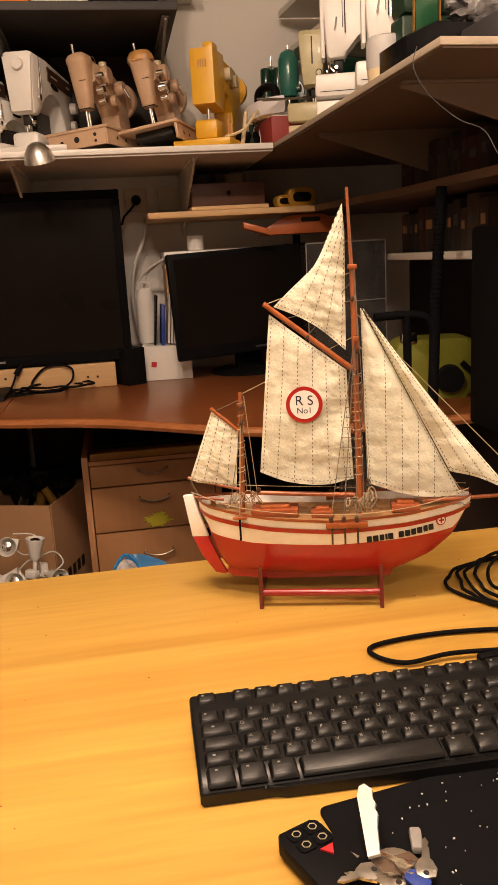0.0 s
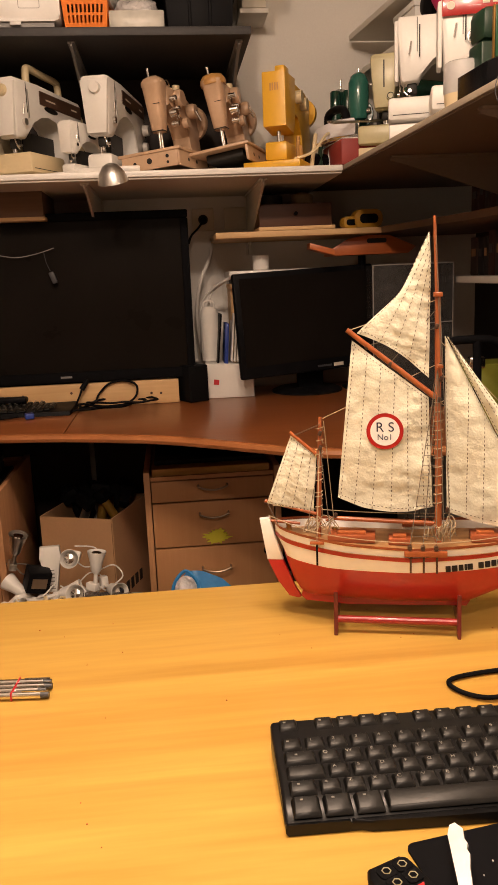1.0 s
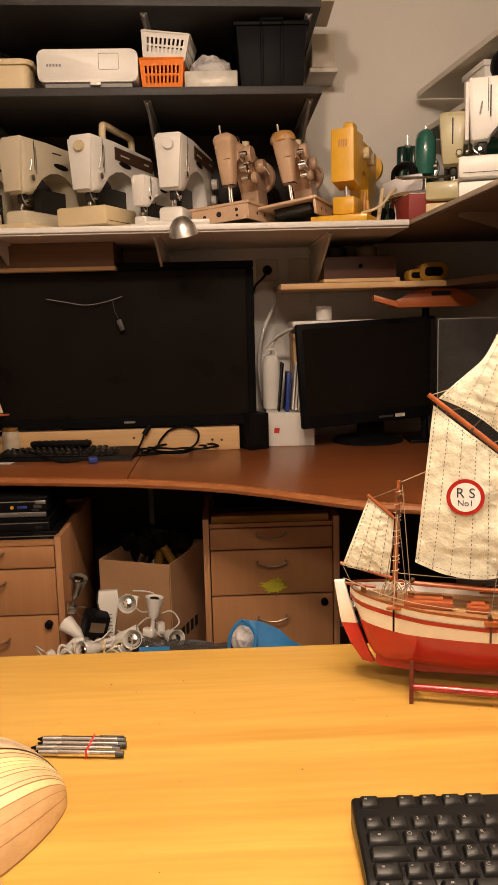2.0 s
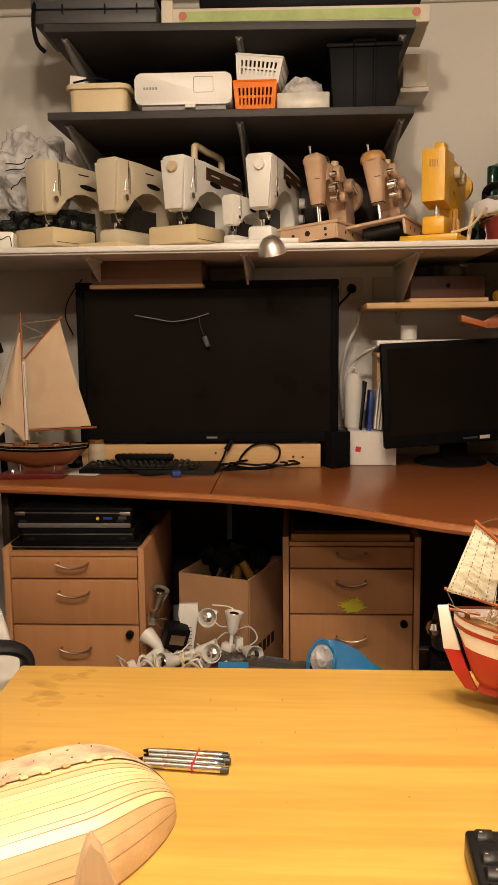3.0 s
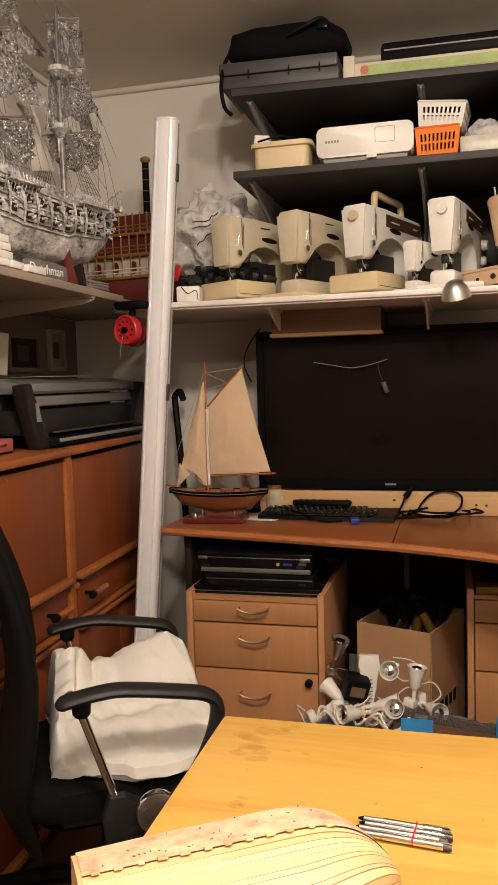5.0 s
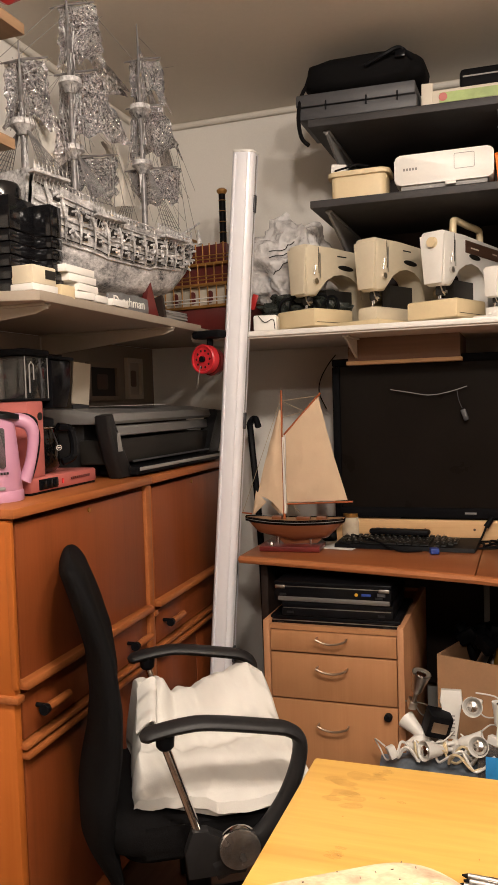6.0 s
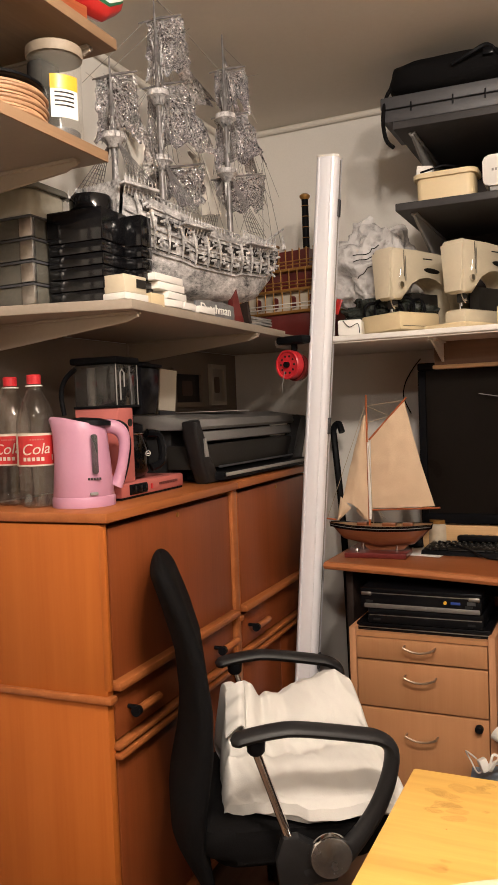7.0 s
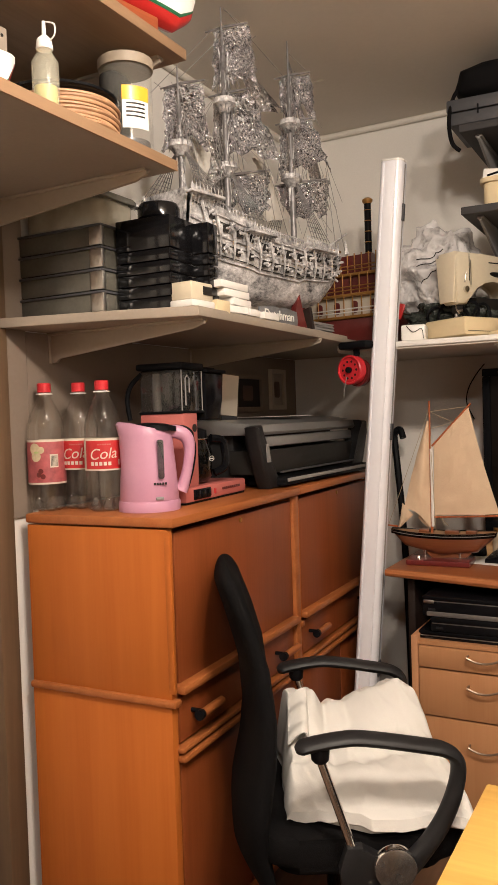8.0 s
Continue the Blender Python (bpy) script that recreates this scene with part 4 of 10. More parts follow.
def ca_beam(s): return 0.050 * max(0.0, 1 - abs((s - 0.172) / 0.157) ** 2.4) ** 0.62 + 0.002
ST = [0.0155 + 0.3125 * i / 44 for i in range(45)]
hull = part("hull", hull_band(ST, ca_beam, ca_keel, ca_wl, ca_sheer, ca_keel, 7), REDP, sh, "glossy red underwater hull")
part("topside", hull_band(ST, ca_beam, ca_wl, lambda s: ca_sheer(s) - 0.0150, ca_sheer, ca_keel, 4), HULLWHITE, hull, "white topsides")
part("stripe", hull_band(ST, ca_beam, lambda s: ca_sheer(s) - 0.0150, lambda s: ca_sheer(s) - 0.0095, ca_sheer, ca_keel, 2, off=0.0008), REDP, hull, "red stripe")
part("bulwark", hull_band(ST, ca_beam, lambda s: ca_sheer(s) - 0.0095, ca_sheer, ca_sheer, ca_keel, 2, off=0.0004), HULLWHITE, hull)
part("rail", hull_band(ST, lambda s: ca_beam(s) + 0.002, lambda s: ca_sheer(s), lambda s: ca_sheer(s) + 0.003, ca_sheer, ca_keel, 1, 0.0), MAHOG, hull, "varnished wooden rail")
bm = bmesh.new()
for a, b in zip(ST, ST[1:]):
    vs = [bm.verts.new((s, k * ca_beam(s), ca_sheer(s) - 0.009)) for s, k in ((a, -1), (b, -1), (b, 1), (a, 1))]
    bm.faces.new(vs)
part("deck", bm, OAKDECK, sh)
part("keel", prism([(0.046, 0.034), (0.10, 0.0255), (0.24, 0.026), (0.236, 0.0195), (0.10, 0.0175), (0.050, 0.0215), (0.0445, 0.027)], -0.003, 0.003, "xz"), REDP, hull)
rud = part("rudder", prism([(0.005, 0.072), (0.0235, 0.072), (0.037, 0.038), (0.0445, 0.0255), (0.0415, 0.0235), (0.030, 0.026), (0.0155, 0.047)], -0.0028, 0.0028, "xz", bev=0.0008), REDP, sh, "rudder, white above and red below")
part("rudder_top", prism([(-0.003, 0.122), (0.0090, 0.1235), (0.0140, 0.102), (0.0238, 0.0715), (0.0048, 0.0715), (0.0005, 0.100)], -0.0033, 0.0033, "xz", bev=0.0008), HULLWHITE, rud)
part("tiller", rod((0.0, 0, 0.120), (0.045, 0, 0.116), 0.0018), MAHOG, rud)
for s, h, w, z in ((0.105, 0.009, 0.026, 0.055), (0.255, 0.009, 0.024, 0.032), (0.16, 0.008, 0.024, 0.026)):
    dh = part("deckhouse", box((s, 0, ca_sheer(s) + h / 2 - 0.009), (z, w, h), bev=0.0015), MAHOG, sh, "varnished deckhouse")
    part("hatch", box((s, 0, ca_sheer(s) + h - 0.008), (z * 0.6, w * 0.6, 0.004), bev=0.001), SPAR, dh)
for s in (0.03, 0.085, 0.30):
    part("winch", lathe([(0.004, 0), (0.003, 0.004), (0.004, 0.009)], 10, c=(s, 0.012, ca_sheer(s) - 0.009)), GOLD, sh)
part("bowsprit", rod((0.275, 0, 0.109), (0.405, 0, 0.116), 0.0026, 0.0018), SPAR, sh)
part("mast", rod((0.204, 0, 0.085), (0.201, 0, 0.378), 0.0042, 0.0032), SPAR, sh, "varnished mast")
part("topmast", rod((0.2035, -0.004, 0.285), (0.197, -0.002, 0.458), 0.0030, 0.0016), SPAR, sh)
part("crosstree", box((0.203, 0, 0.300), (0.006, 0.045, 0.003)), SPAR, sh)
part("masthead_cap", box((0.201, -0.003, 0.376), (0.010, 0.012, 0.005), bev=0.001), SPAR, sh)
part("gaff", rod((0.103, -0.004, 0.341), (0.199, -0.001, 0.264), 0.0028, 0.0032), SPAR, sh)
part("boom", rod((0.085, -0.003, 0.124), (0.198, 0, 0.118), 0.0026), SPAR, sh)
part("mizzen_mast", rod((0.066, 0, 0.09), (0.071, 0, 0.243), 0.0034, 0.0022), SPAR, sh)
part("mizzen_gaff", rod((0.036, -0.002, 0.226), (0.065, 0, 0.200), 0.0020), SPAR, sh)
part("mizzen_boom", rod((0.004, -0.002, 0.144), (0.064, 0, 0.128), 0.0020), SPAR, sh)
noise.seed_set(5)
main = sail([(0.090, 0.149, -0.004), (0.197, 0.137), (0.192, 0.264), (0.1085, 0.329, -0.003)], 0.007, wrinkle=0.003, sag=(-0.12, 0, 0, 0))
ms = stitched_sail(sh, main, SAIL, "cream canvas mainsail with a red roundel", (0.035, 0.2, 0.38, 0.56, 0.73, 0.90, 0.965))
top = sail([(0.114, 0.337, -0.003), (0.192, 0.286, -0.002), (0.1935, 0.41, -0.002), (0.1915, 0.442, -0.002)], 0.006, wrinkle=0.004, sag=(0.10, 0, 0, 0.42))
stitched_sail(sh, top, SAIL, "cream canvas topsail", (0.03, 0.28, 0.5, 0.72, 0.94))
stay = sail([(0.213, 0.133), (0.318, 0.116), (0.2115, 0.326), (0.2095, 0.331)], 0.008, wrinkle=0.002, sag=(-0.08, 0, 0, 0))
stitched_sail(sh, stay, SAIL, "cream canvas staysail", (0.03, 0.97), upright=(0.234, 0.252, 0.270, 0.288))
jib = sail([(0.304, 0.146, -0.006), (0.375, 0.117, -0.003), (0.2135, 0.328, -0.001), (0.2115, 0.330, -0.002)], 0.010, wrinkle=0.003, sag=(0.06, 0.38, 0, 0.0))
stitched_sail(sh, jib, SAIL, "cream canvas jib", (0.06, 0.35, 0.65, 0.94))
miz = sail([(0.007, 0.142, -0.003), (0.061, 0.130), (0.066, 0.198), (0.037, 0.222, -0.002)], 0.004, wrinkle=0.003)
stitched_sail(sh, miz, SAIL, "small cream mizzen sail", (0.06, 0.3, 0.55, 0.8))


def on_sail(f, s, h, out):
    """A disc centre on the cloth nearest to (s, h)."""
    best = min(((f(u / 30, v / 30) - Vector((s, 0, h))) * Vector((1, 0, 1)), u, v) and (((f(u / 30, v / 30).x - s) ** 2 + (f(u / 30, v / 30).z - h) ** 2), u, v) for u in range(31) for v in range(31))
    p = f(best[1] / 30, best[2] / 30)
    return Vector((s, p.y - out, h))


c = on_sail(main, 0.144, 0.228, 0.0018)
up = Matrix.Translation(c) @ pose(0, 0, 0, 90, 0, 0)
rn = part("roundel", lathe([(0.0205, 0), (0.0205, 0.0006)], 40), REDP, ms, "red ringed white roundel")
rn.matrix_basis = up
pl = part("roundel_field", lathe([(0.0162, 0.0006), (0.0162, 0.0010)], 40), HULLWHITE, rn)
letters("R S", 0.0155, rn, NAVY, pose(0, 0.0044, 0.0011), 0.0002)
letters("No1", 0.0095, rn, NAVY, pose(0, -0.0068, 0.0011), 0.0002)
BADGEINK = surf("black_sign_paint", (0.012, 0.011, 0.011), 0.5)
# name bars and badge on the bow, one bar for each letter
x, random_w = 0.209, (5.2, 5.6, 4.6, 2.4, 5.4, 0, 5.4, 5.2, 5.0, 5.4, 4.4, 5.2)
for w in random_w:
    if w:
        z = ca_sheer(x) - 0.0255 + 0.055 * (x - 0.209)
        part("name_bar", box((x + w * 0.0005, -(ca_beam(x + w * 0.0005) * ((z - ca_keel(x)) / (ca_sheer(x) - ca_keel(x))) ** 0.45 + 0.0006), z), (w * 0.00105, 0.0014, 0.0070), rz=-math.degrees(math.atan2(ca_beam(x + 0.004) - ca_beam(x), 0.004)), ry=-4), BADGEINK, hull)
    x += (w or 3.5) * 0.00132
z = 0.0955
bd = part("badge", lathe([(0.0060, 0), (0.0060, 0.0008)], 24), REDP, hull, "round red cross badge")
bd.matrix_basis = pose(0.2915, -(ca_beam(0.2915) * ((z - ca_keel(0.2915)) / (ca_sheer(0.2915) - ca_keel(0.2915))) ** 0.45 + 0.0004), z, 90, 0, -math.degrees(math.atan2(ca_beam(0.296) - ca_beam(0.287), 0.009)))
part("badge_field", lathe([(0.0046, 0.0008), (0.0046, 0.0011)], 24), HULLWHITE, bd)
part("badge_cross", box((0, 0, 0.0012), (0.0066, 0.0018, 0.0006), bm=box((0, 0, 0.0012), (0.0018, 0.0066, 0.0006))), REDP, bd)
# channels with deadeyes, shrouds and ratlines
for side in (-1, 1):
    y = side * 0.053
    cn = part("channel", box((0.187, y, 0.1000), (0.046, 0.007, 0.0065), bev=0.001), SPAR, sh)
    part("channel", box((0.068, side * 0.043, 0.107), (0.016, 0.005, 0.003), bev=0.001), SPAR, sh)
    for k, s in enumerate((0.170, 0.184, 0.198)):
        part("deadeye", rod((s, y - 0.003, 0.1065), (s, y + 0.003, 0.1065), 0.0026, n=10), BROWNP, cn)
        part("chainplate", box((s + 0.001, y, 0.0875), (0.0022, 0.0014, 0.020)), BROWNP, cn)
        part("shroud", rod((s, y, 0.108), (0.202, side * 0.004, 0.300), 0.0005, n=5), THREAD, sh)
    part("chainplate", box((0.068, side * 0.0445, 0.094), (0.0022, 0.0014, 0.026)), BLACKP, sh)
    bm = bmesh.new()
    for k in range(16):
        t = (k + 1) / 18
        a, b = Vector((0.170, y, 0.108)).lerp(Vector((0.202, side * 0.004, 0.300)), t), Vector((0.198, y, 0.108)).lerp(Vector((0.202, side * 0.004, 0.300)), t)
        rod(a, b, 0.0004, n=4, bm=bm)
    tagged(part("ratline", bm, THREAD, sh), kind="stuff")
    part("shroud", rod((0.068, side * 0.043, 0.109), (0.070, 0, 0.215), 0.0005, n=5), ROPE, sh)
    part("lifeline", tube(smooth([(0.01, side * 0.02, 0.132), (0.06, side * 0.042, 0.121), (0.12, side * 0.052, 0.1145), (0.2, side * 0.054, 0.1125), (0.27, side * 0.045, 0.119), (0.325, side * 0.01, 0.126)], 5), 0.0005, 5), ROPE, sh)
for a, b in (((0.20, 0, 0.33), (0.40, 0, 0.117)), ((0.20, 0, 0.30), (0.322, 0, 0.115)), ((0.071, 0, 0.24), (0.20, 0, 0.30)), ((0.075, 0, 0.238), (0.085, 0.01, 0.105)), ((0.2, 0.0, 0.37), (0.105, -0.003, 0.34))):
    part("stay", rod(a, b, 0.0005, n=5), ROPE, sh)
for a, b in (((0.199, -0.004, 0.36), (0.150, -0.003, 0.303)), ((0.199, -0.004, 0.34), (0.125, -0.003, 0.323)), ((0.203, -0.006, 0.29), (0.208, -0.030, 0.112)), ((0.203, 0.006, 0.29), (0.212, 0.030, 0.112)), ((0.203, -0.005, 0.37), (0.214, -0.045, 0.112)), ((0.087, -0.003, 0.126), (0.060, -0.020, 0.112)), ((0.071, -0.003, 0.235), (0.040, -0.003, 0.222)), ((0.071, -0.003, 0.205), (0.082, -0.026, 0.112)), ((0.071, -0.003, 0.205), (0.055, -0.026, 0.114)), ((0.006, -0.003, 0.144), (0.020, -0.010, 0.118)), ((0.198, -0.003, 0.45), (0.2045, -0.010, 0.30)), ((0.213, 0, 0.134), (0.222, -0.022, 0.110))):
    part("halyard", rod(a, b, 0.00045, n=5), THREAD, sh)
for p in ((0.203, -0.007, 0.262), (0.204, -0.008, 0.30), (0.200, -0.006, 0.342), (0.150, -0.004, 0.302), (0.125, -0.004, 0.322), (0.071, -0.005, 0.208), (0.213, -0.006, 0.136), (0.087, -0.005, 0.128), (0.205, -0.008, 0.285), (0.071, -0.005, 0.225)):
    part("pulley_block", box(p, (0.0042, 0.0034, 0.0060), ry=20, bev=0.0012), BROWNP, sh)
bm = bmesh.new()
for zz in [0.134 + 0.0100 * k + 0.003 * math.sin(k * 2.3) for k in range(10)]:
    tube([(lerp(0.066, 0.071, (zz - 0.09) / 0.153) + 0.0042 * math.cos(a * 0.9), 0.0042 * math.sin(a * 0.9), zz + 0.0007 * a) for a in range(8)], 0.0006, 4, bm=bm)
for zz in [0.140 + 0.0105 * k for k in range(12)]:
    tube([(0.203 + 0.0052 * math.cos(a * 0.9), 0.0052 * math.sin(a * 0.9), zz + 0.0006 * a) for a in range(8)], 0.0006, 4, bm=bm)
tagged(part("mast_lashing", bm, ROPE, sh), kind="stuff")
bm = bmesh.new()
random.seed(2)
for k in range(14):
    s = 0.188 + random.uniform(0, 0.03)
    r = random.uniform(0.004, 0.011)
    tube([(s + r * 0.5 * math.cos(a * 0.7), -0.010 - 0.030 * (k / 14) + 0.004 * math.sin(a * 0.7), 0.108 + r + r * math.sin(a * 0.7 + 0.3 * k)) for a in range(10)], 0.0007, 5, bm=bm)
for k in range(9):
    s = random.uniform(0.055, 0.085)
    tube([(s + 0.006 * math.cos(a * 0.7), -0.016 + 0.003 * k, 0.118 + 0.008 * math.sin(a * 0.7 + k)) for a in range(10)], 0.0006, 5, bm=bm)
tagged(part("rope_coil", bm, ROPE, sh), kind="stuff")
part("anchor", tube([(0.295, -0.030, 0.112), (0.315, -0.022, 0.114), (0.318, -0.028, 0.112)], 0.0014, 6), GREYP, sh)
st = thing("ship_stand", pose(0.05, 1.08, 0.72, 0, 0, -15), "dark red turned wooden stand under the model cutter", "ship stand")
for s in (0.088, 0.224):
    pts = [(-0.052, 0.0), (-0.044, 0.0), (-0.040, 0.012), (0.040, 0.012), (0.044, 0.0), (0.052, 0.0), (0.052, 0.008), (0.0475, 0.02), (0.0485, 0.050), (0.0445, 0.050), (0.040, 0.032), (0, 0.018), (-0.040, 0.032), (-0.0445, 0.050), (-0.0485, 0.050), (-0.0475, 0.02), (-0.052, 0.008)]
    part("cradle", prism(pts, s - 0.0022, s + 0.0022, "yz", bev=0.0008), DEEPRED, st)
for y in (-0.043, 0.043):
    part("bar", rod((0.086, y, 0.0165), (0.226, y, 0.0165), 0.0042), surf("dark_red_lacquer", (0.26, 0.015, 0.014), 0.28, coat=0.3), st)

# ---- on the pine table ----
kb = thing("keyboard", pose(0.0215, 0.7125, 0.7205, 0, 0, -1.4), "worn black computer keyboard lying on the pine table", "keyboard", "keyboards")
kb.scale = (1, 0.845, 1)
KEYBODY = surf("satin_black_shell", (0.005, 0.005, 0.0055), 0.3, var=0.25, scale=14, spec=0.3)
U = 0.01905
side = [(-0.030, 0.0), (0.102, 0.0), (0.102, 0.024), (0.098, 0.027), (0.0, 0.016), (-0.027, 0.009), (-0.031, 0.004)]
part("body", prism(side, -0.003, 0.455, "yz", bev=0.003), KEYBODY, kb)
keys = {}


def keycap(w, front=-0.0085):
    if (w, front) not in keys:
        bm = bmesh.new()
        x0, x1 = -w * U / 2 + 0.0008, w * U / 2 - 0.0008
        lo = [bm.verts.new(p) for p in ((x0, front, 0), (x1, front, 0), (x1, 0.0085, 0), (x0, 0.0085, 0))]
        hi = [bm.verts.new(p) for p in ((x0 + 0.0021, front + 0.003, 0.0048 if front > -0.01 else 0.0040), (x1 - 0.0021, front + 0.003, 0.0048 if front > -0.01 else 0.0040), (x1 - 0.0021, 0.0064, 0.0057), (x0 + 0.0021, 0.0064, 0.0057))]
        bm.faces.new(lo[::-1]), bm.faces.new(hi)
        for i in range(4):
            bm.faces.new((lo[i], lo[(i + 1) % 4], hi[(i + 1) % 4], hi[i]))
        bmesh.ops.bevel(bm, geom=[e for e in bm.edges], offset=0.0009, segments=1, affect="EDGES")
        me = bpy.data.meshes.new("key")
        bmesh.ops.recalc_face_normals(bm, faces=bm.faces)
        bm.to_mesh(me)
        bm.free()
        me.materials.append(KEYCAP)
        me.shade_smooth()
        me.set_sharp_from_angle(angle=radians(30))
        keys[(w, front)] = me
    return keys[(w, front)]


LEG = surf("key_print", (0.22, 0.21, 0.19), 0.6)
rows = [(0.090, [1, -0.6, 1, 1, 1, 1, -0.5, 1, 1, 1, 1, -0.5, 1, 1, 1, 1, -0.3, 1, 1, 1]),
        (0.062, [1] * 13 + [2] + [-0.3, 1, 1, 1] + [-0.3, 1, 1, 1]),
        (0.043, [1.5] + [1] * 12 + [1.5] + [-0.3, 1, 1, 1] + [-0.3, 1, 1, 1]),
        (0.024, [1.75] + [1] * 12 + [1.25] + [-3.6] + [1, 1, 1]),
        (0.005, [1.25] + [1] * 11 + [2.75] + [-1.3, 1, -1.3] + [1, 1, 1]),
        (-0.014, [1.25, 1.25, 1.25, 6, 1.25, 1.25, 1.25, 1.5] + [-0.3, 1, 1, 1] + [-0.3, 2, 1])]
prints = {0.062: "1234567890", 0.043: "QWERTYUIOP", 0.024: "ASDFGHJKL", 0.005: "<ZXCVBNM"}
for y, ws in rows:
    x, n_key = 0.002, -1
    for w in ws:
        if w > 0:
            k = new("key", keycap(w, -0.0085 if y > -0.01 else -0.0145))
            k.parent = kb
            k.matrix_basis = pose(x + w * U / 2, y, 0.0115 + (y + 0.03) * 0.105, 5, 0, 0)
            n_key += 1
            if y in prints and 0 < n_key <= len(prints[y]):
                letters(prints[y][n_key - 1], 0.0050, k, LEG, pose(-0.0030, 0.0022, 0.0056, 3, 0, 0), 0.0002, "legend")
            elif w <= 1.5:
                lg = new("legend", bpy.data.meshes["legend"]) if "legend" in bpy.data.meshes else part("legend", box((0, 0, 0), (0.0022, 0.0018, 0.0003)), LEG)
                lg.parent = k
                lg.matrix_basis = pose(-0.003, 0.002, 0.0055, 3, 0, 0)
        x += abs(w) * U
for x0, x1 in ((-0.003, 0.046), (0.046, 0.41), (0.41, 0.455)):
    n = 24
    edge = [(lerp(x0, x1, i / n), -0.031 - (0.005 if x0 > 0 and x1 < 0.42 else 0.0) * math.sin(math.pi * i / n) ** 0.3) for i in range(n + 1)]
    part("front_lip", prism(edge + [(x1, -0.026), (x0, -0.026)], 0.0005, 0.0095, bev=0.0028), KEYBODY, kb, "rounded front edge")

mt = thing("mouse_mat", pose(0.296, 0.5305, 0.7205, 0, 0, 9), "thin black mat dusted with crumbs on the table", "mat")
part("sheet", prism(rounded(0.345, 0.325, 0.006), 0.0, 0.0022), COIN, mt)
random.seed(21)
bm = bmesh.new()
for k in range(260):
    r = random.uniform(0.0003, 0.0008)
    box((random.uniform(-0.165, 0.165), random.uniform(-0.1, 0.155), 0.0026), (r * random.uniform(1, 2.2), r, 0.0009), rz=random.uniform(0, 180), bm=bm)
tagged(part("crumbs", bm, WHITEMAT, mt), kind="stuff")

fb = thing("key_fob", pose(0.091, 0.600, 0.7235, 0, 0, -68), "black car key fob with rubber buttons and a red one", "key fob")
part("case", prism([(-0.038, -0.013), (-0.030, -0.0175), (0.036, -0.0175), (0.036, 0.0175), (-0.030, 0.0175), (-0.038, 0.013)], 0.0, 0.012, bev=0.003), BLACKP, fb)
for i, (x, y) in enumerate(((-0.0285, -0.0045), (-0.0285, 0.0085), (-0.0170, -0.0045), (-0.0170, 0.0085))):
    bt = part("button", prism([(x + p, y + q) for p, q in rounded(0.011, 0.0125, 0.003)], 0.0118, 0.0132, bev=0.0005), COIN, fb)
    part("button_mark", tube([(x + 0.003 * math.cos(a / 6 * 6.28), y + 0.003 * math.sin(a / 6 * 6.28), 0.0134) for a in range(6)], 0.00045, 4, closed=True), surf("dull_cream_print", (0.34, 0.30, 0.18), 0.6), bt)
part("button", prism([(-0.0085, 0.0005), (-0.0085, 0.0105), (-0.0005, 0.0055)], 0.0118, 0.0134), REDW, fb, "red alarm button")
ky = thing("key_ring", pose(0.132, 0.603, 0.7255, 0, 0, 0), "bunch of shiny metal keys beside the fob", "keys")
part("key_blade", prism([(-0.004, 0.0), (0.004, 0.0), (0.0055, 0.020), (0.0075, 0.030), (0.006, 0.034), (0.0075, 0.038), (0.006, 0.042), (0.0065, 0.050), (0.002, 0.056), (-0.002, 0.055), (-0.0045, 0.048)], 0.006, 0.0085), surf("worn_key_steel", (0.92, 0.91, 0.89), 0.42, 0.7), ky, "bright steel key blade").matrix_basis = pose(-0.010, -0.010, 0.006, 12, -18, -13)
part("key_bow", prism([(0.014 * math.cos(a / 16 * 6.283), -0.010 + 0.012 * math.sin(a / 16 * 6.283)) for a in range(16)], 0.003, 0.0065, bev=0.0006), STEEL, ky)
part("ring", tube([(0.014 * math.cos(a / 20 * 6.283) - 0.016, -0.022 + 0.014 * math.sin(a / 20 * 6.283), 0.004) for a in range(20)], 0.0011, 6, closed=True), CHROME, ky)
part("leather_tag", prism([(-0.026, -0.010), (0.013, -0.005), (0.017, -0.014), (0.0, -0.036), (-0.022, -0.032)], 0.003, 0.0075, bev=0.001), wood("worn_leather", (0.16, 0.10, 0.06), (0.08, 0.05, 0.03), "X", 0.7, 40), ky, "worn brown leather tag")
part("small_key", prism([(-0.032, -0.002), (-0.026, -0.008), (-0.020, -0.004), (-0.026, 0.003)], 0.007, 0.0088), CHROME, ky)
for k, (x, y, rz, l) in enumerate(((0.006, -0.020, 35, 0.040), (0.016, -0.026, -20, 0.034), (-0.010, -0.034, 70, 0.036), (-0.022, -0.026, 110, 0.030))):
    ks = part("house_key", prism([(-0.0075, -0.009), (0.0, -0.012), (0.0075, -0.009), (0.009, 0.0), (0.0055, 0.008), (0.0030, 0.010), (0.0030, l - 0.012), (0.0012, l - 0.010), (0.0030, l - 0.006), (0.0, l), (-0.0028, l - 0.004), (-0.0028, 0.010), (-0.0055, 0.008), (-0.009, 0.0)], 0.0, 0.0018, bev=0.0004), STEEL if k % 2 else CHROME, ky, "worn metal key")
    ks.matrix_basis = pose(x, y, 0.0085 + 0.0022 * k, 6 * (k - 1), 8 - 5 * k, rz) @ Matrix.Diagonal((0.78, 0.78, 1, 1))
    part("key_hole", rod((0, -0.0065, 0.0019), (0, -0.0065, 0.0021), 0.0024, n=12), EYE_DARK, ks)
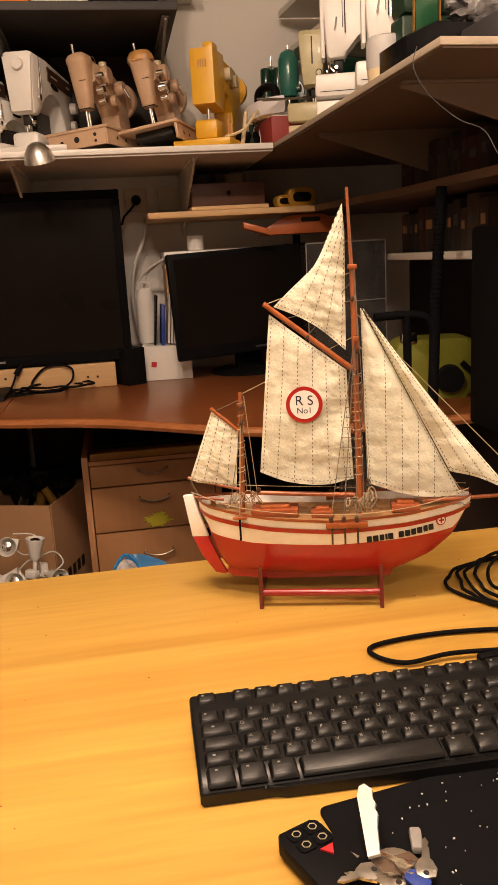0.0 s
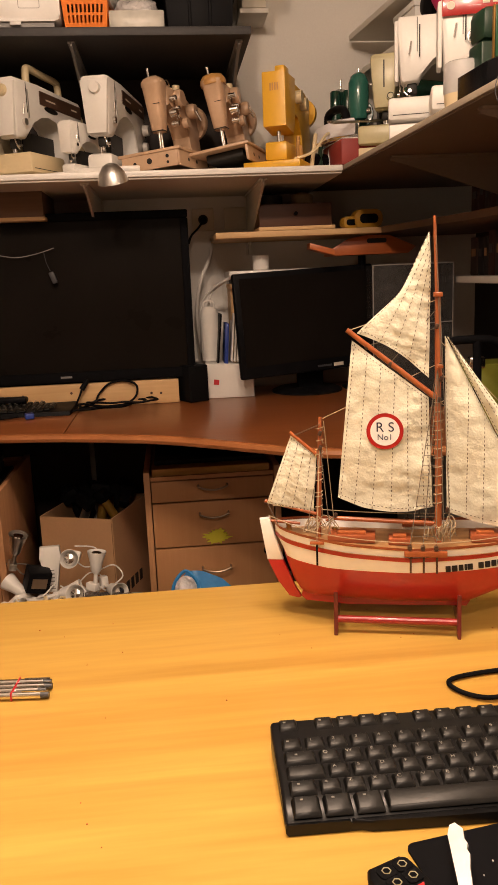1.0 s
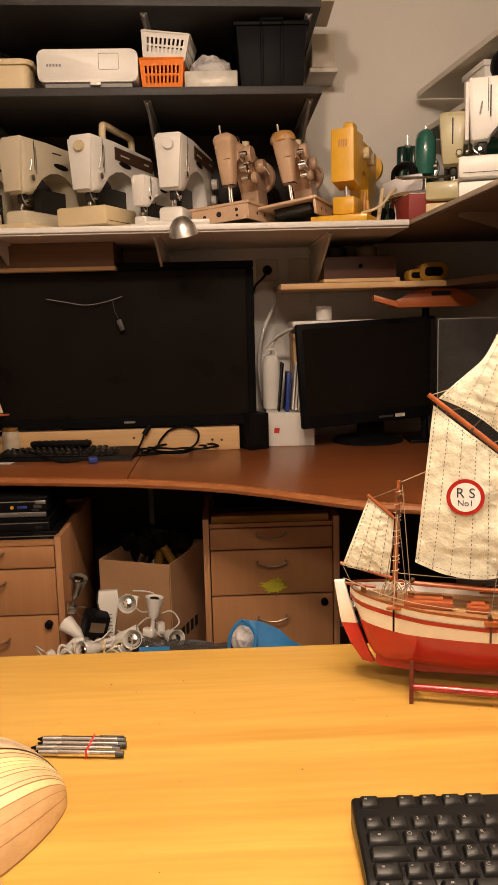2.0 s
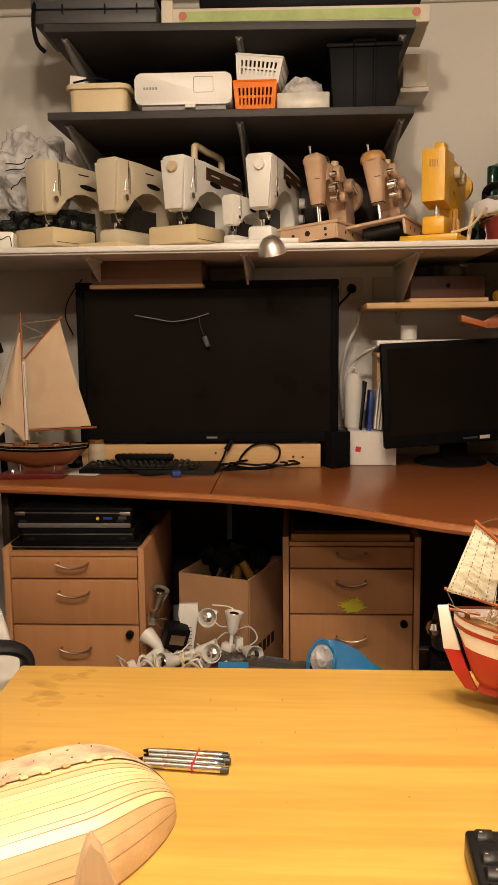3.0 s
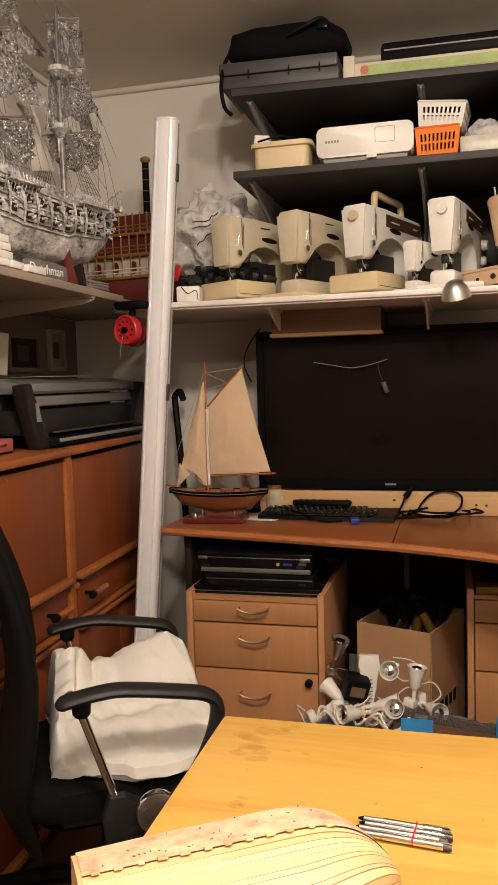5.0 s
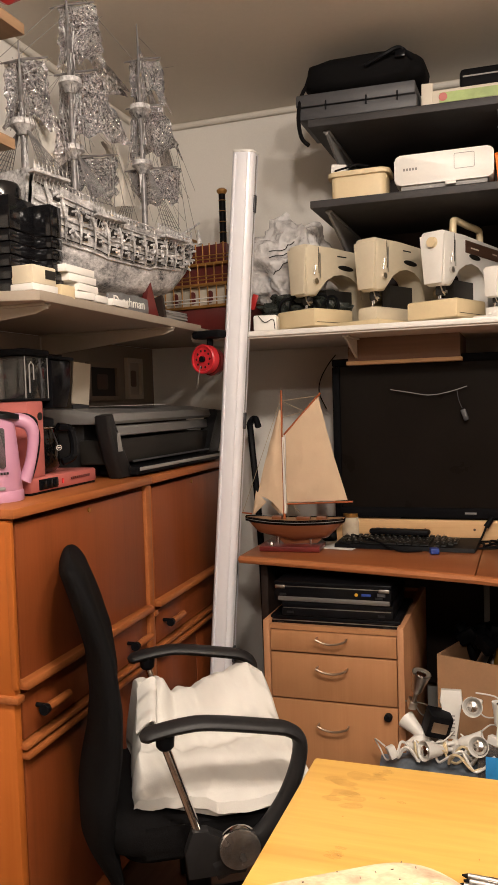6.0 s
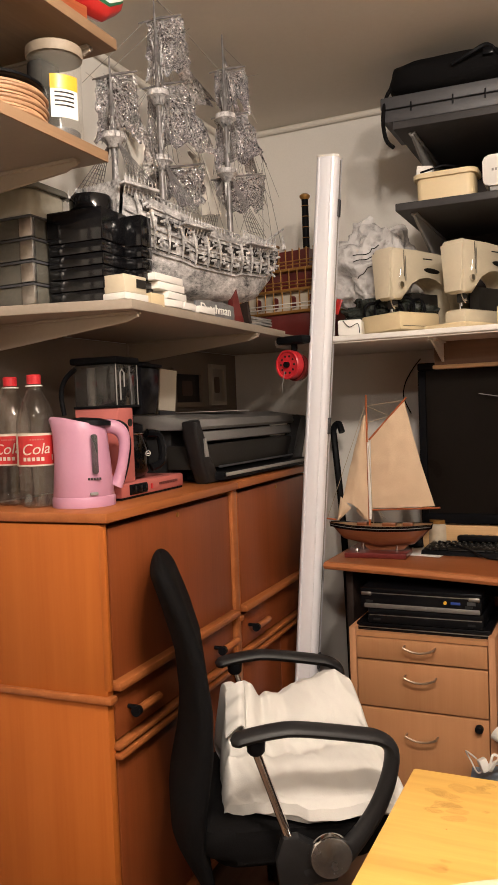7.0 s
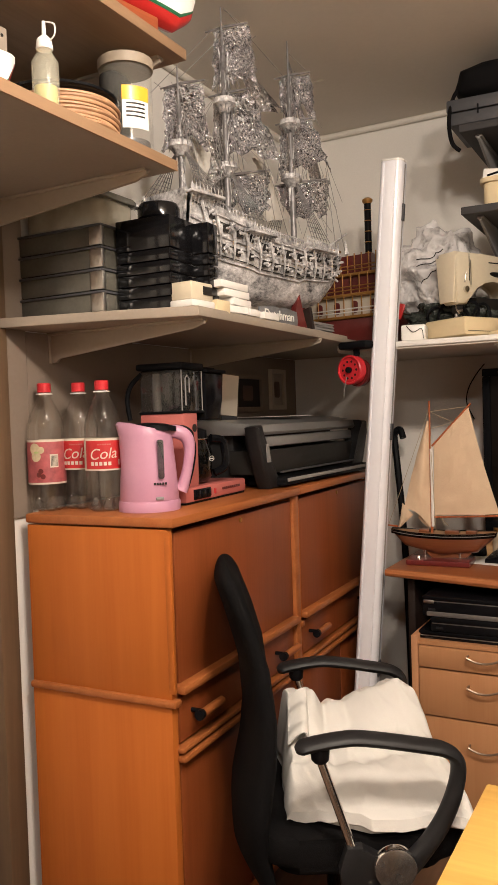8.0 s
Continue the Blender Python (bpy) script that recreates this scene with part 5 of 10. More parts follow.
part("blue_tag", prism(rounded(0.012, 0.016, 0.004), 0.009, 0.0115, bev=0.0006), BLUEP, ky, "small blue plastic tag").matrix_basis = pose(0.008, -0.033, 0, 0, 0, 25)
part("fob_strap", box((0.020, 0.001, 0.009), (0.008, 0.020, 0.006), rz=-14, bev=0.002), GREYP, ky)

cb = thing("cable_coil", pose(0.43, 0.995, 0.7205), "coiled thin black cable lying on the table", "cable")
random.seed(8)
for k in range(5):
    pts = [((0.085 - 0.006 * k) * math.cos(a / 24 * 6.283) + random.uniform(-0.004, 0.004) + 0.004 * k, (0.068 + 0.005 * k) * math.sin(a / 24 * 6.283) + random.uniform(-0.003, 0.003) - 0.008 * k, 0.003 + 0.004 * k * (0.6 + 0.4 * math.sin(a * 0.7 + k))) for a in range(24)]
    part("loop", tube(smooth(pts, 2, True), 0.0021, 6, closed=True), COIN, cb)
cl = thing("keyboard_cable", pose(0, 0, 0.7205), "black keyboard cable looped behind the keyboard", "cable")
part("lead", tube(smooth([(0.52, 0.86, 0.003), (0.40, 0.872, 0.003), (0.335, 0.888, 0.003), (0.27, 0.893, 0.003), (0.213, 0.884, 0.003), (0.211, 0.862, 0.003), (0.235, 0.842, 0.004), (0.28, 0.845, 0.006), (0.34, 0.838, 0.006), (0.42, 0.832, 0.004), (0.55, 0.85, 0.003)], 6), 0.0024, 7), COIN, cl)
part("plug", box((0.315, 0.829, 0.006), (0.030, 0.010, 0.008), rz=6, bev=0.002), BLACKP, cl)

pn = thing("pen_bundle", pose(-0.228, 0.937, 0.7205, 0, 0, -6), "four chrome pens with dark grey ends held by a red band", "pens")
for k, (x, y, z) in enumerate(((0.003, -0.0125, 0.0042), (-0.002, -0.0040, 0.0042), (0.002, 0.0045, 0.0042), (-0.001, 0.0130, 0.0042))):
    p = part("pen", rod((x - 0.026, y, z), (x + 0.032, y, z), 0.0038, n=14), CHROME, pn)
    part("grip", rod((x - 0.046, y, z), (x - 0.026, y, z), 0.0030, 0.0037, n=12), STEEL, p, "ribbed steel grip")
    part("tip", rod((x - 0.052, y, z), (x - 0.046, y, z), 0.0010, 0.0028, n=10), BLACKP, p)
    part("cap", rod((x + 0.032, y, z), (x + 0.040, y, z), 0.0037, 0.0030, n=12), DARKGREYP, p)
    part("clip", box((x + 0.026, y, z + 0.0043), (0.026, 0.0018, 0.0008)), CHROME, p)
part("band", box((0.006, 0.0003, 0.0045), (0.0018, 0.0350, 0.0088), bev=0.002), REDW, pn, "red rubber band")

STAIN = surf("faint_brown_stain", (0.36, 0.15, 0.03), 0.5, var=0.3, scale=30, alpha=0.045)
random.seed(61)
for cx, cy, n_blot, spread, r0 in ((-0.450, 1.098, 9, 0.020, 0.010), (-0.410, 1.150, 8, 0.020, 0.008), (-0.414, 0.966, 4, 0.008, 0.005), (-0.36, 1.09, 3, 0.02, 0.003)):
    for k in range(n_blot):
        x, y, r = cx + random.gauss(0, spread), cy + random.gauss(0, spread), r0 * random.uniform(0.5, 1.3)
        rag = [(x + r * random.uniform(0.6, 1.5) * math.cos(a / 9 * 6.283) * 1.5, y + r * random.uniform(0.5, 1.2) * math.sin(a / 9 * 6.283)) for a in range(9)]
        if max(p[1] for p in rag) < 1.178 and min(p[0] for p in rag) > -0.485:
            part("stain", prism([p[:2] for p in smooth([(x, y, 0) for x, y in rag], 4, True)], 0.7201, 0.7202 + 0.00006 * k), STAIN, bpy.data.objects["pine_table"], "faint brown stain")
random.seed(5)
bm = bmesh.new()
for k in range(45):
    r = random.uniform(0.0004, 0.0009)
    box((random.uniform(-0.42, 0.55), random.uniform(0.5, 1.12), 0.7204), (r * random.uniform(1, 3), r, 0.0008), rz=random.uniform(0, 180), bm=bm)
tagged(part("table_crumbs", bm, TRAY), "dark specks of wood dust scattered on the table", "crumbs", kind="stuff")

# half-built planked hull lying bottom up on the table
PLANK = wood("hull_planks", (0.88, 0.72, 0.38), (0.66, 0.46, 0.19), "X", 0.45, 45, coat=0.8, by_object=0.22, contrast=0.35)
PLANK.node_tree.nodes["Principled BSDF"].inputs["Coat Roughness"].default_value = 0.55
PLANK.node_tree.nodes["Principled BSDF"].inputs["Coat IOR"].default_value = 2.0
RIM = wood("hull_filler", (0.64, 0.44, 0.22), (0.45, 0.28, 0.12), "X", 0.5, 50, contrast=0.4, knots=True)
FILLER = surf("sanded_filler", (0.55, 0.40, 0.26), 0.8, var=0.42, scale=34, fine=160, bump=0.4)
hl = thing("model_hull", pose(-0.311, 0.806, 0.7205, 0, 0, 33), "half-built planked wooden model hull lying bottom up", "model hull")
def hull_half(x): return 0.089 * math.sqrt(max(0.0, 1 - (max(x, 0.0) / 0.094) ** 2.2)) * track((-0.26, -0.12, 0), (0.90, 0.98, 1.0), x)
def dome(x, q, off=0.0):
    """A point of the upturned hull; q from -1 to 1 across."""
    rise = 0.056 * max(0.0, 1 - (max(x, 0.0) / 0.096) ** 3) ** 0.5
    fall = max(0.0, 1 - abs(q) ** 2.6) ** 0.55 if q < 0 else (1 - 0.22 * q ** 2.5) * (1.0 if q < 0.93 else math.sqrt(max(0.0, 1 - ((q - 0.93) / 0.07) ** 2)))
    return Vector((x, q * (hull_half(x) * (1.0 if q > 0 else 0.85 * (1 - 0.42 * max(0.0, x / 0.094))) + off), max(rise * fall + off, 0.0)))
XS = [-0.178 + 0.271 * (1 - (1 - i / 30) ** 1.5) for i in range(31)]
part("core", sheet(lambda u, v: dome(XS[min(int(u * 30 + 0.5), 30)], 2 * v - 1, -0.0004), 30, 60), surf("dark_glue_joint", (0.36, 0.19, 0.07), 0.7), hl)
part("end_board", prism([dome(-0.178, k / 20 - 1)[1:] for k in range(41)], -0.1820, -0.1780, "yz"), RIM, hl, "flat sawn end")
random.seed(12)
edges = [-1.0, -0.93]
while edges[-1] < 0.30:
    edges.append(edges[-1] + random.uniform(0.06, 0.15))
for q0, q1 in zip(edges, edges[1:]):
    outer = q0 < -0.75
    g0, g1 = random.choice((0.0, 0.0, 0.004, 0.010)), random.choice((0.0, 0.003, 0.008))
    cut = random.randint(8, 20)
    for i0, i1 in ((0, cut), (cut, 30)):
        # joints open towards the rounded end
        def f(u, v):
            x = XS[min(i0 + int(u * (i1 - i0) + 0.5), 30)]
            o = track((-0.178, -0.08, 0.0, 0.093), (0.1, 0.3, 1.0, 2.0), x)
            return dome(x, lerp(q0 + g0 * o + 0.0008, q1 - g1 * o - 0.0008, v), 0.0)
        part("plank", sheet(f, i1 - i0, 3, 0.0), RIM if outer else PLANK, hl)
part("filler", sheet(lambda u, v: dome(XS[min(int(u * 30 + 0.5), 30)], lerp(edges[-1] - 0.004, 1.0, v), 0.0012), 30, 8), FILLER, hl, "pinkish filled side strip")
for k in range(12):
    x = -0.172 + 0.019 * k
    p, q = dome(x, edges[-1] - 0.035, 0.001), dome(x + random.uniform(0.006, 0.010), edges[-1] + 0.03, 0.0022)
    part("plank_end", box(((p.x + q.x) / 2, (p.y + q.y) / 2, (p.z + q.z) / 2), (random.uniform(0.005, 0.009), 0.010, 0.0022), rx=-22, bev=0.0005), PLANK if k % 3 else RIM, hl)
bm = bmesh.new()
for k in range(26):
    x, q = random.uniform(-0.170, 0.06), random.choice((random.uniform(0.40, 0.5), random.uniform(0.45, 0.95)))
    p = dome(x, q, 0.0014)
    box(p, (random.uniform(0.0008, 0.0030), random.uniform(0.0006, 0.0014), 0.0010), rz=random.uniform(0, 180), bm=bm)
tagged(part("pin_holes", bm, SHADE_FRAME_BROWN, hl, "dark pin holes and chips"), kind="stuff")
STEMWOOD = wood("pale_stem_wood", (0.66, 0.50, 0.32), (0.46, 0.33, 0.20), "Z", 0.55, 60, contrast=0.4)
fn = thing("hull_template", pose(-0.268, 0.700, 0.7205, 0, 0, 20), "upright pointed wooden template beside the hull", "template")
part("stem", prism([(-0.027, 0.0), (0.034, 0.0), (0.019, 0.03), (0.007, 0.068), (0.001, 0.080), (-0.003, 0.076), (-0.007, 0.062), (-0.015, 0.03)], -0.008, 0.008, "xz", bev=0.003), STEMWOOD, fn)

# ---- sewing machines ----


def sewing_machine(m, label, body=CREAM, base=IVORY, k=1.0, stripe=None, handle=None, box_base=True, dial=True, wheel=None, sober=False):
    """A domestic machine: head at the origin, arm along +x to the pillar, open throat, base, needle, dial and hand wheel."""
    th = thing("sewing_machine", m, label, "sewing machine", "sewing machines")
    th.scale = (k, k, k)
    z0 = 0.062 if box_base else 0.02
    prof = [(-0.046, 0.262), (0.06, 0.258), (0.29, 0.250), (0.302, 0.240), (0.305, 0.0), (0.205, 0.0), (0.203, 0.075)]
    prof += [(0.105 + 0.098 * math.cos(a), 0.118 + 0.072 * math.sin(a)) for a in [radians(d) for d in (-12, 15, 40, 65, 90, 115, 140)]]
    prof += [(0.014, 0.128), (0.004, 0.108), (-0.034, 0.106), (-0.042, 0.114), (-0.052, 0.245)]
    bm = prism(prof, -0.042, 0.042, "xz", bev=0.012)
    for v in bm.verts:
        if v.co.x < 0.06:
            v.co.y *= track((0.10, 0.24), (0.74, 1.0), v.co.z)
    bd = part("body", bm, body, th)
    part("face_plate", prism([(-0.028, 0.111), (0.028, 0.111), (0.0395, 0.25), (-0.0395, 0.25)], -0.0565, -0.046, "yz", bev=0.003), body, th)
    part("seam", box((0.0, -0.0422, 0.215), (0.0016, 0.0014, 0.08)), EYE_DARK, bd)
    part("thread_slot", box((0.006, -0.0420, 0.20), (0.003, 0.0030, 0.075)), EYE_DARK if sober else STEEL, bd, "dark thread slot" if sober else "chrome thread guide")
    part("badge_bar", box((0.105, -0.0424, 0.234), (0.042, 0.0012, 0.0035)), EYE_DARK, bd)
    bm = bmesh.new()
    g = [bm.verts.new((0.112 + 0.036 * math.cos(a / 18 * 6.283), -0.0430, 0.199 + 0.008 * math.sin(a / 18 * 6.283))) for a in range(18)]
    bm.faces.new(g)
    bmesh.ops.solidify(bm, geom=bm.faces[:], thickness=0.001)
    part("lamp_slot", bm, EYE_DARK, bd, "dark oval lamp slot").matrix_basis = pose(0, 0, 0.006, 0, 3, 0)
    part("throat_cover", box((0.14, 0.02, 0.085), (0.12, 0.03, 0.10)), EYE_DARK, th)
    if stripe:
        part("stripe", box((0.178, -0.0428, 0.222), (0.225, 0.0030, 0.036), ry=2.0), stripe, bd, "brown control strip")
        part("stripe_print", box((0.12, -0.0445, 0.223), (0.05, 0.001, 0.004), ry=2.0), LABELW, bd)
        part("stripe_print", box((0.25, -0.0445, 0.220), (0.03, 0.001, 0.004), ry=2.0), LABELW, bd)
    else:
        part("stitch_plate", box((0.262, -0.0425, 0.213), (0.055, 0.002, 0.024)), BROWNP, bd, "brown stitch panel")
    part("dial", rod((0.27, -0.044, 0.165), (0.27, -0.062, 0.165), 0.018, 0.015, 20), base, th)
    part("dial", rod((0.262, -0.044, 0.115), (0.262, -0.058, 0.115), 0.015, 0.013, 20), base, th)
    if dial:
        part("knob", rod((-0.0565, -0.004, 0.228), (-0.068, -0.004, 0.228), 0.016, 0.014, 20), base, th, "round cream knob")
    part("hand_wheel", rod((0.305, 0, 0.20), (0.325, 0, 0.20), 0.034, 0.031, 24), wheel or base, th)
    nb = part("needle_bar", rod((-0.018, -0.004, 0.07), (-0.018, -0.004, 0.11), 0.0035), CHROME, th)
    part("foot_clamp", box((-0.012, -0.002, 0.094), (0.026, 0.024, 0.028), bev=0.005), EYE_DARK, nb, "dark presser clamp")
    part("clamp_screw", rod((-0.018, -0.014, 0.088), (-0.018, -0.026, 0.088), 0.0045, n=12), CHROME, nb)
    part("thread_finger", tube(smooth([(-0.030, -0.012, 0.106), (-0.034, -0.020, 0.090), (-0.024, -0.022, 0.078)], 4), 0.0022, 6), CHROME, nb)
    part("presser_foot", box((-0.018, -0.010, z0 + 0.006), (0.014, 0.022, 0.004), bm=rod((-0.014, 0.004, z0 + 0.005), (-0.014, 0.004, 0.11), 0.003)), CHROME, nb)
    if not sober:
        part("tension_disc", rod((-0.012, -0.036, 0.150), (-0.012, -0.044, 0.150), 0.009, n=16), CHROME, th)
    part("take_up_lever", rod((-0.02, -0.042, 0.17), (-0.015, -0.044, 0.20), 0.002), CHROME, th)
    if box_base:
        part("extension_table", box((0.015, -0.005, z0 / 2 + 0.004), (0.175, 0.165, z0 - 0.008), bev=0.008), base, th, "boxy extension table")
        part("base_groove", box((0.015, -0.088, 0.02), (0.15, 0.0012, 0.0015)), EYE_DARK, th)
        part("bed", box((0.205, -0.005, 0.014), (0.205, 0.155, 0.026), bev=0.004), base, th)
    else:
        part("free_arm", box((0.07, 0, 0.035), (0.24, 0.075, 0.05), bev=0.012), body, th)
        part("bed", box((0.10, 0, 0.008), (0.40, 0.15, 0.016), bev=0.004), base, th)
    if handle:
        part("carry_handle", tube(smooth([(0.07, 0, 0.252), (0.072, 0, 0.30), (0.085, 0, 0.312), (0.16, 0, 0.306), (0.225, 0, 0.302), (0.238, 0, 0.29), (0.24, 0, 0.245)], 4), 0.0105, 10), handle, th, "ivory carrying handle")
    return th


def old_machine(m, label, body=TAN, cap=None, k=1.0, tip=0.0, open_base=False):
    """An older machine: tapered head, bare mechanism, raised bed with a skirt, and a bed plate that may be tipped."""
    th = thing("sewing_machine", m, label, "sewing machine", "sewing machines")
    th.scale = (k, k, k)
    bm = bmesh.new()
    ring = []
    for z, w, d, x in ((0.112, 0.021, 0.022, 0.0), (0.116, 0.023, 0.024, 0.0), (0.18, 0.030, 0.032, 0.0), (0.232, 0.036, 0.038, 0.0), (0.236, 0.038, 0.041, 0.0), (0.245, 0.038, 0.041, 0.0), (0.255, 0.031, 0.036, 0.003), (0.262, 0.018, 0.022, 0.006)):
        ring.append([bm.verts.new((x + 0.84 * d * math.copysign(abs(math.cos(a)) ** 0.6, math.cos(a)), 0.84 * w * math.copysign(abs(math.sin(a)) ** 0.6, math.sin(a)), z)) for a in [2 * math.pi * i / 28 for i in range(28)]])
    for a, b in zip(ring, ring[1:]):
        for j in range(28):
            bm.faces.new((a[j], a[(j + 1) % 28], b[(j + 1) % 28], b[j]))
    bm.faces.new(ring[0][::-1]), bm.faces.new(ring[-1])
    hd = part("head", bm, body, th, "tapered enamelled head")
    part("head_line", box((-0.0275, -0.012, 0.185), (0.002, 0.020, 0.0012)), EYE_DARK, hd)
    part("head_foot", box((0, 0, 0.114), (0.040, 0.039, 0.003), bev=0.001), EYE_DARK, hd)
    if cap:
        part("head_cap", lathe([(0.036, 0.233), (0.038, 0.240), (0.036, 0.250), (0.029, 0.260), (0.013, 0.265)], 26), cap, hd, "amber head cap")
    part("arm", prism([(0.02, 0.185), (0.02, 0.248), (0.14, 0.236), (0.215, 0.215), (0.240, 0.18), (0.250, 0.05), (0.150, 0.05), (0.165, 0.12), (0.14, 0.162), (0.10, 0.178)], -0.028, 0.028, "xz", bev=0.009), body, th)
    wh = part("hand_wheel", lathe([(0.050, 0.0), (0.053, 0.004), (0.053, 0.014), (0.047, 0.018), (0.020, 0.020), (0.018, 0.026)], 30), body, th)
    wh.matrix_basis = pose(0.250, 0, 0.175, 0, 90, 0)
    for x, z, r, h in ((0.085, 0.212, 0.026, 0.022), (0.165, 0.190, 0.021, 0.028), (0.120, 0.150, 0.016, 0.018)):
        dl = part("stitch_dial", lathe([(r * 0.8, 0.0), (r, 0.003), (r, h * 0.7), (r * 0.85, h)], 22), body, th)
        dl.matrix_basis = pose(x, -0.028, z, 90, 0, 0)
    part("stitch_lever", rod((0.165, -0.054, 0.190), (0.172, -0.066, 0.160), 0.0035), CHROME, th)
    nb = part("needle_bar", rod((-0.006, 0, 0.052), (-0.006, 0, 0.114), 0.0035), CHROME, th)
    part("presser_bar", rod((0.010, 0, 0.062), (0.010, 0, 0.114), 0.0035), CHROME, th)
    part("presser_foot", box((0.006, -0.003, 0.056), (0.024, 0.012, 0.006), bev=0.001), CHROME, nb)
    for x, z, r in ((0.030, 0.165, 0.013), (0.032, 0.135, 0.009), (0.034, 0.205, 0.008), (0.052, 0.180, 0.007)):
        part("tension_disc", rod((x, -0.030, z), (x, -0.050, z), r, r * 0.75, 16), CHROME, th)
    part("thread_spring", tube([(0.03 + 0.010 * math.cos(a * 0.9), -0.046 - 0.001 * a, 0.15 + 0.010 * math.sin(a * 0.9)) for a in range(12)], 0.0012, 5), CHROME, th)
    for x, h in ((-0.014, 0.282), (0.036, 0.274), (0.10, 0.262)):
        part("spool_pin", rod((x, 0.006, 0.240), (x - 0.004, 0.006, h), 0.0026, 0.0042), CHROME, th)
    part("thread_guide", tube(smooth([(0.03, -0.01, 0.252), (0.055, -0.018, 0.262), (0.085, -0.012, 0.252)], 4), 0.002, 6), CHROME, th)
    part("bobbin_winder", rod((0.13, -0.01, 0.236), (0.13, -0.014, 0.262), 0.013, 0.011, 16), IVORY, th)
    part("bed", box((0.10, 0.0, 0.0455), (0.40, 0.19, 0.009), bev=0.003), body, th, "flat enamelled bed")
    if tip:
        pl = part("tipped_plate", box((0.0, -0.055, 0.0), (0.19, 0.11, 0.006), bev=0.002), body, th, "bed plate tipped open")
        pl.matrix_basis = pose(0.03, -0.095, 0.046, tip, 0, 0)
        part("dark_works", box((0.03, -0.094, 0.020), (0.17, 0.006, 0.034)), EYE_DARK, th)
    mech = part("bed_skirt", box((0.10, -0.086, 0.0205), (0.39, 0.008, 0.041), bev=0.002), body, th)
    if open_base:
        part("bed_mechanism", box((0.05, -0.012, 0.029), (0.22, 0.11, 0.022), bev=0.004), EYE_DARK, th, "dark mechanism under the bed")
    if not open_base:
        part("bed_skirt", box((-0.094, 0.0, 0.0205), (0.008, 0.17, 0.041), bev=0.002), body, th)
    for y, z, r in () if open_base else ((-0.055, 0.028, 0.005), (-0.055, 0.012, 0.004), (0.0, 0.022, 0.008), (0.045, 0.020, 0.005)):
        part("screw_hole", rod((-0.0985, y, z), (-0.0965, y, z), r, n=14), EYE_DARK, th)
    for x in (-0.03, 0.03, 0.12, 0.2):
        part("screw_hole", rod((x, -0.0908, 0.020), (x, -0.0885, 0.020), 0.005, n=12), EYE_DARK, mech)
    return th


ZS = 1.4135
# on the long white shelf, seen from the post towards the corner
sewing_machine(pose(-0.847, 2.60, ZS, 0, 0, 60), "cream sewing machine on a boxy ivory base beside a plastic bag", k=1.0, dial=False)
sewing_machine(pose(-0.639, 2.60, ZS, 0, 0, 64), "cream sewing machine with an open black throat", k=1.0, dial=False, box_base=False)
sewing_machine(pose(-0.443, 2.59, ZS, 0, 0, 66), "white sewing machine with brown strip and ivory carrying handle", WHITEP, IVORY, 1.0, BROWNP, IVORY)
sewing_machine(pose(-0.203, 2.59, ZS, 0, 0, 76), "white sewing machine with brown strip and chrome fittings", WHITEP, WHITEP, 1.0, BROWNP, box_base=False)
sewing_machine(pose(-0.290, 2.56, ZS, 0, 0, 62), "small white toy sewing machine among larger ones", WHITEP, WHITEP, 0.56, dial=False, box_base=False)
old_machine(pose(-0.036, 2.60, ZS + 0.0075, -4.5, 0, 66), "tan enamelled vintage sewing machine tipped on its bed")
old_machine(pose(0.148, 2.61, ZS + 0.0135, -8, 0, 70), "tan vintage sewing machine with an amber cap, tipped on its side", TAN, ORANGE_TAN, open_base=True)

# the yellow machine
ym = thing("sewing_machine", pose(0.293, 2.57, ZS, 0, 0, 66), "bright yellow enamelled sewing machine with yellow bed", "sewing machine", "sewing machines")
part("head", prism([(-0.036, 0.118), (0.05, 0.105), (0.07, 0.16), (0.075, 0.262), (-0.036, 0.262)], -0.034, 0.034, "xz", bev=0.004), YELLOW, ym)
part("arm", prism([(0.05, 0.17), (0.06, 0.255), (0.20, 0.245), (0.26, 0.23), (0.27, 0.0), (0.16, 0.0), (0.16, 0.12), (0.12, 0.165)], -0.028, 0.028, "xz", bev=0.005), YELLOW, ym)
part("top_lug", box((0.055, 0.0, 0.275), (0.05, 0.03, 0.035), bev=0.005), YELLOW, ym)
part("hand_wheel", rod((0.27, 0, 0.20), (0.29, 0, 0.20), 0.045, n=24), YELLOW, ym)
part("free_arm", box((0.02, 0, 0.052), (0.10, 0.066, 0.052), bev=0.008), YELLOW, ym)
part("bed", box((0.10, 0.0, 0.010), (0.36, 0.165, 0.020), bev=0.003), YELLOW, ym)
part("dial", rod((0.10, -0.028, 0.215), (0.10, -0.048, 0.215), 0.018, n=18), IVORY, ym)
part("dial", rod((0.16, -0.028, 0.205), (0.16, -0.048, 0.205), 0.018, n=18), IVORY, ym)
part("needle_bar", rod((0.005, 0, 0.078), (0.005, 0, 0.11), 0.005), CHROME, ym)
part("presser_foot", box((0.014, -0.006, 0.082), (0.02, 0.012, 0.005), bm=rod((0.016, 0, 0.082), (0.016, 0, 0.11), 0.004)), CHROME, ym)
for k in range(4):
    part("badge_bar", box((-0.0365, -0.012 + 0.007 * k, 0.222), (0.002, 0.004, 0.020)), ORANGE_TAN, ym)
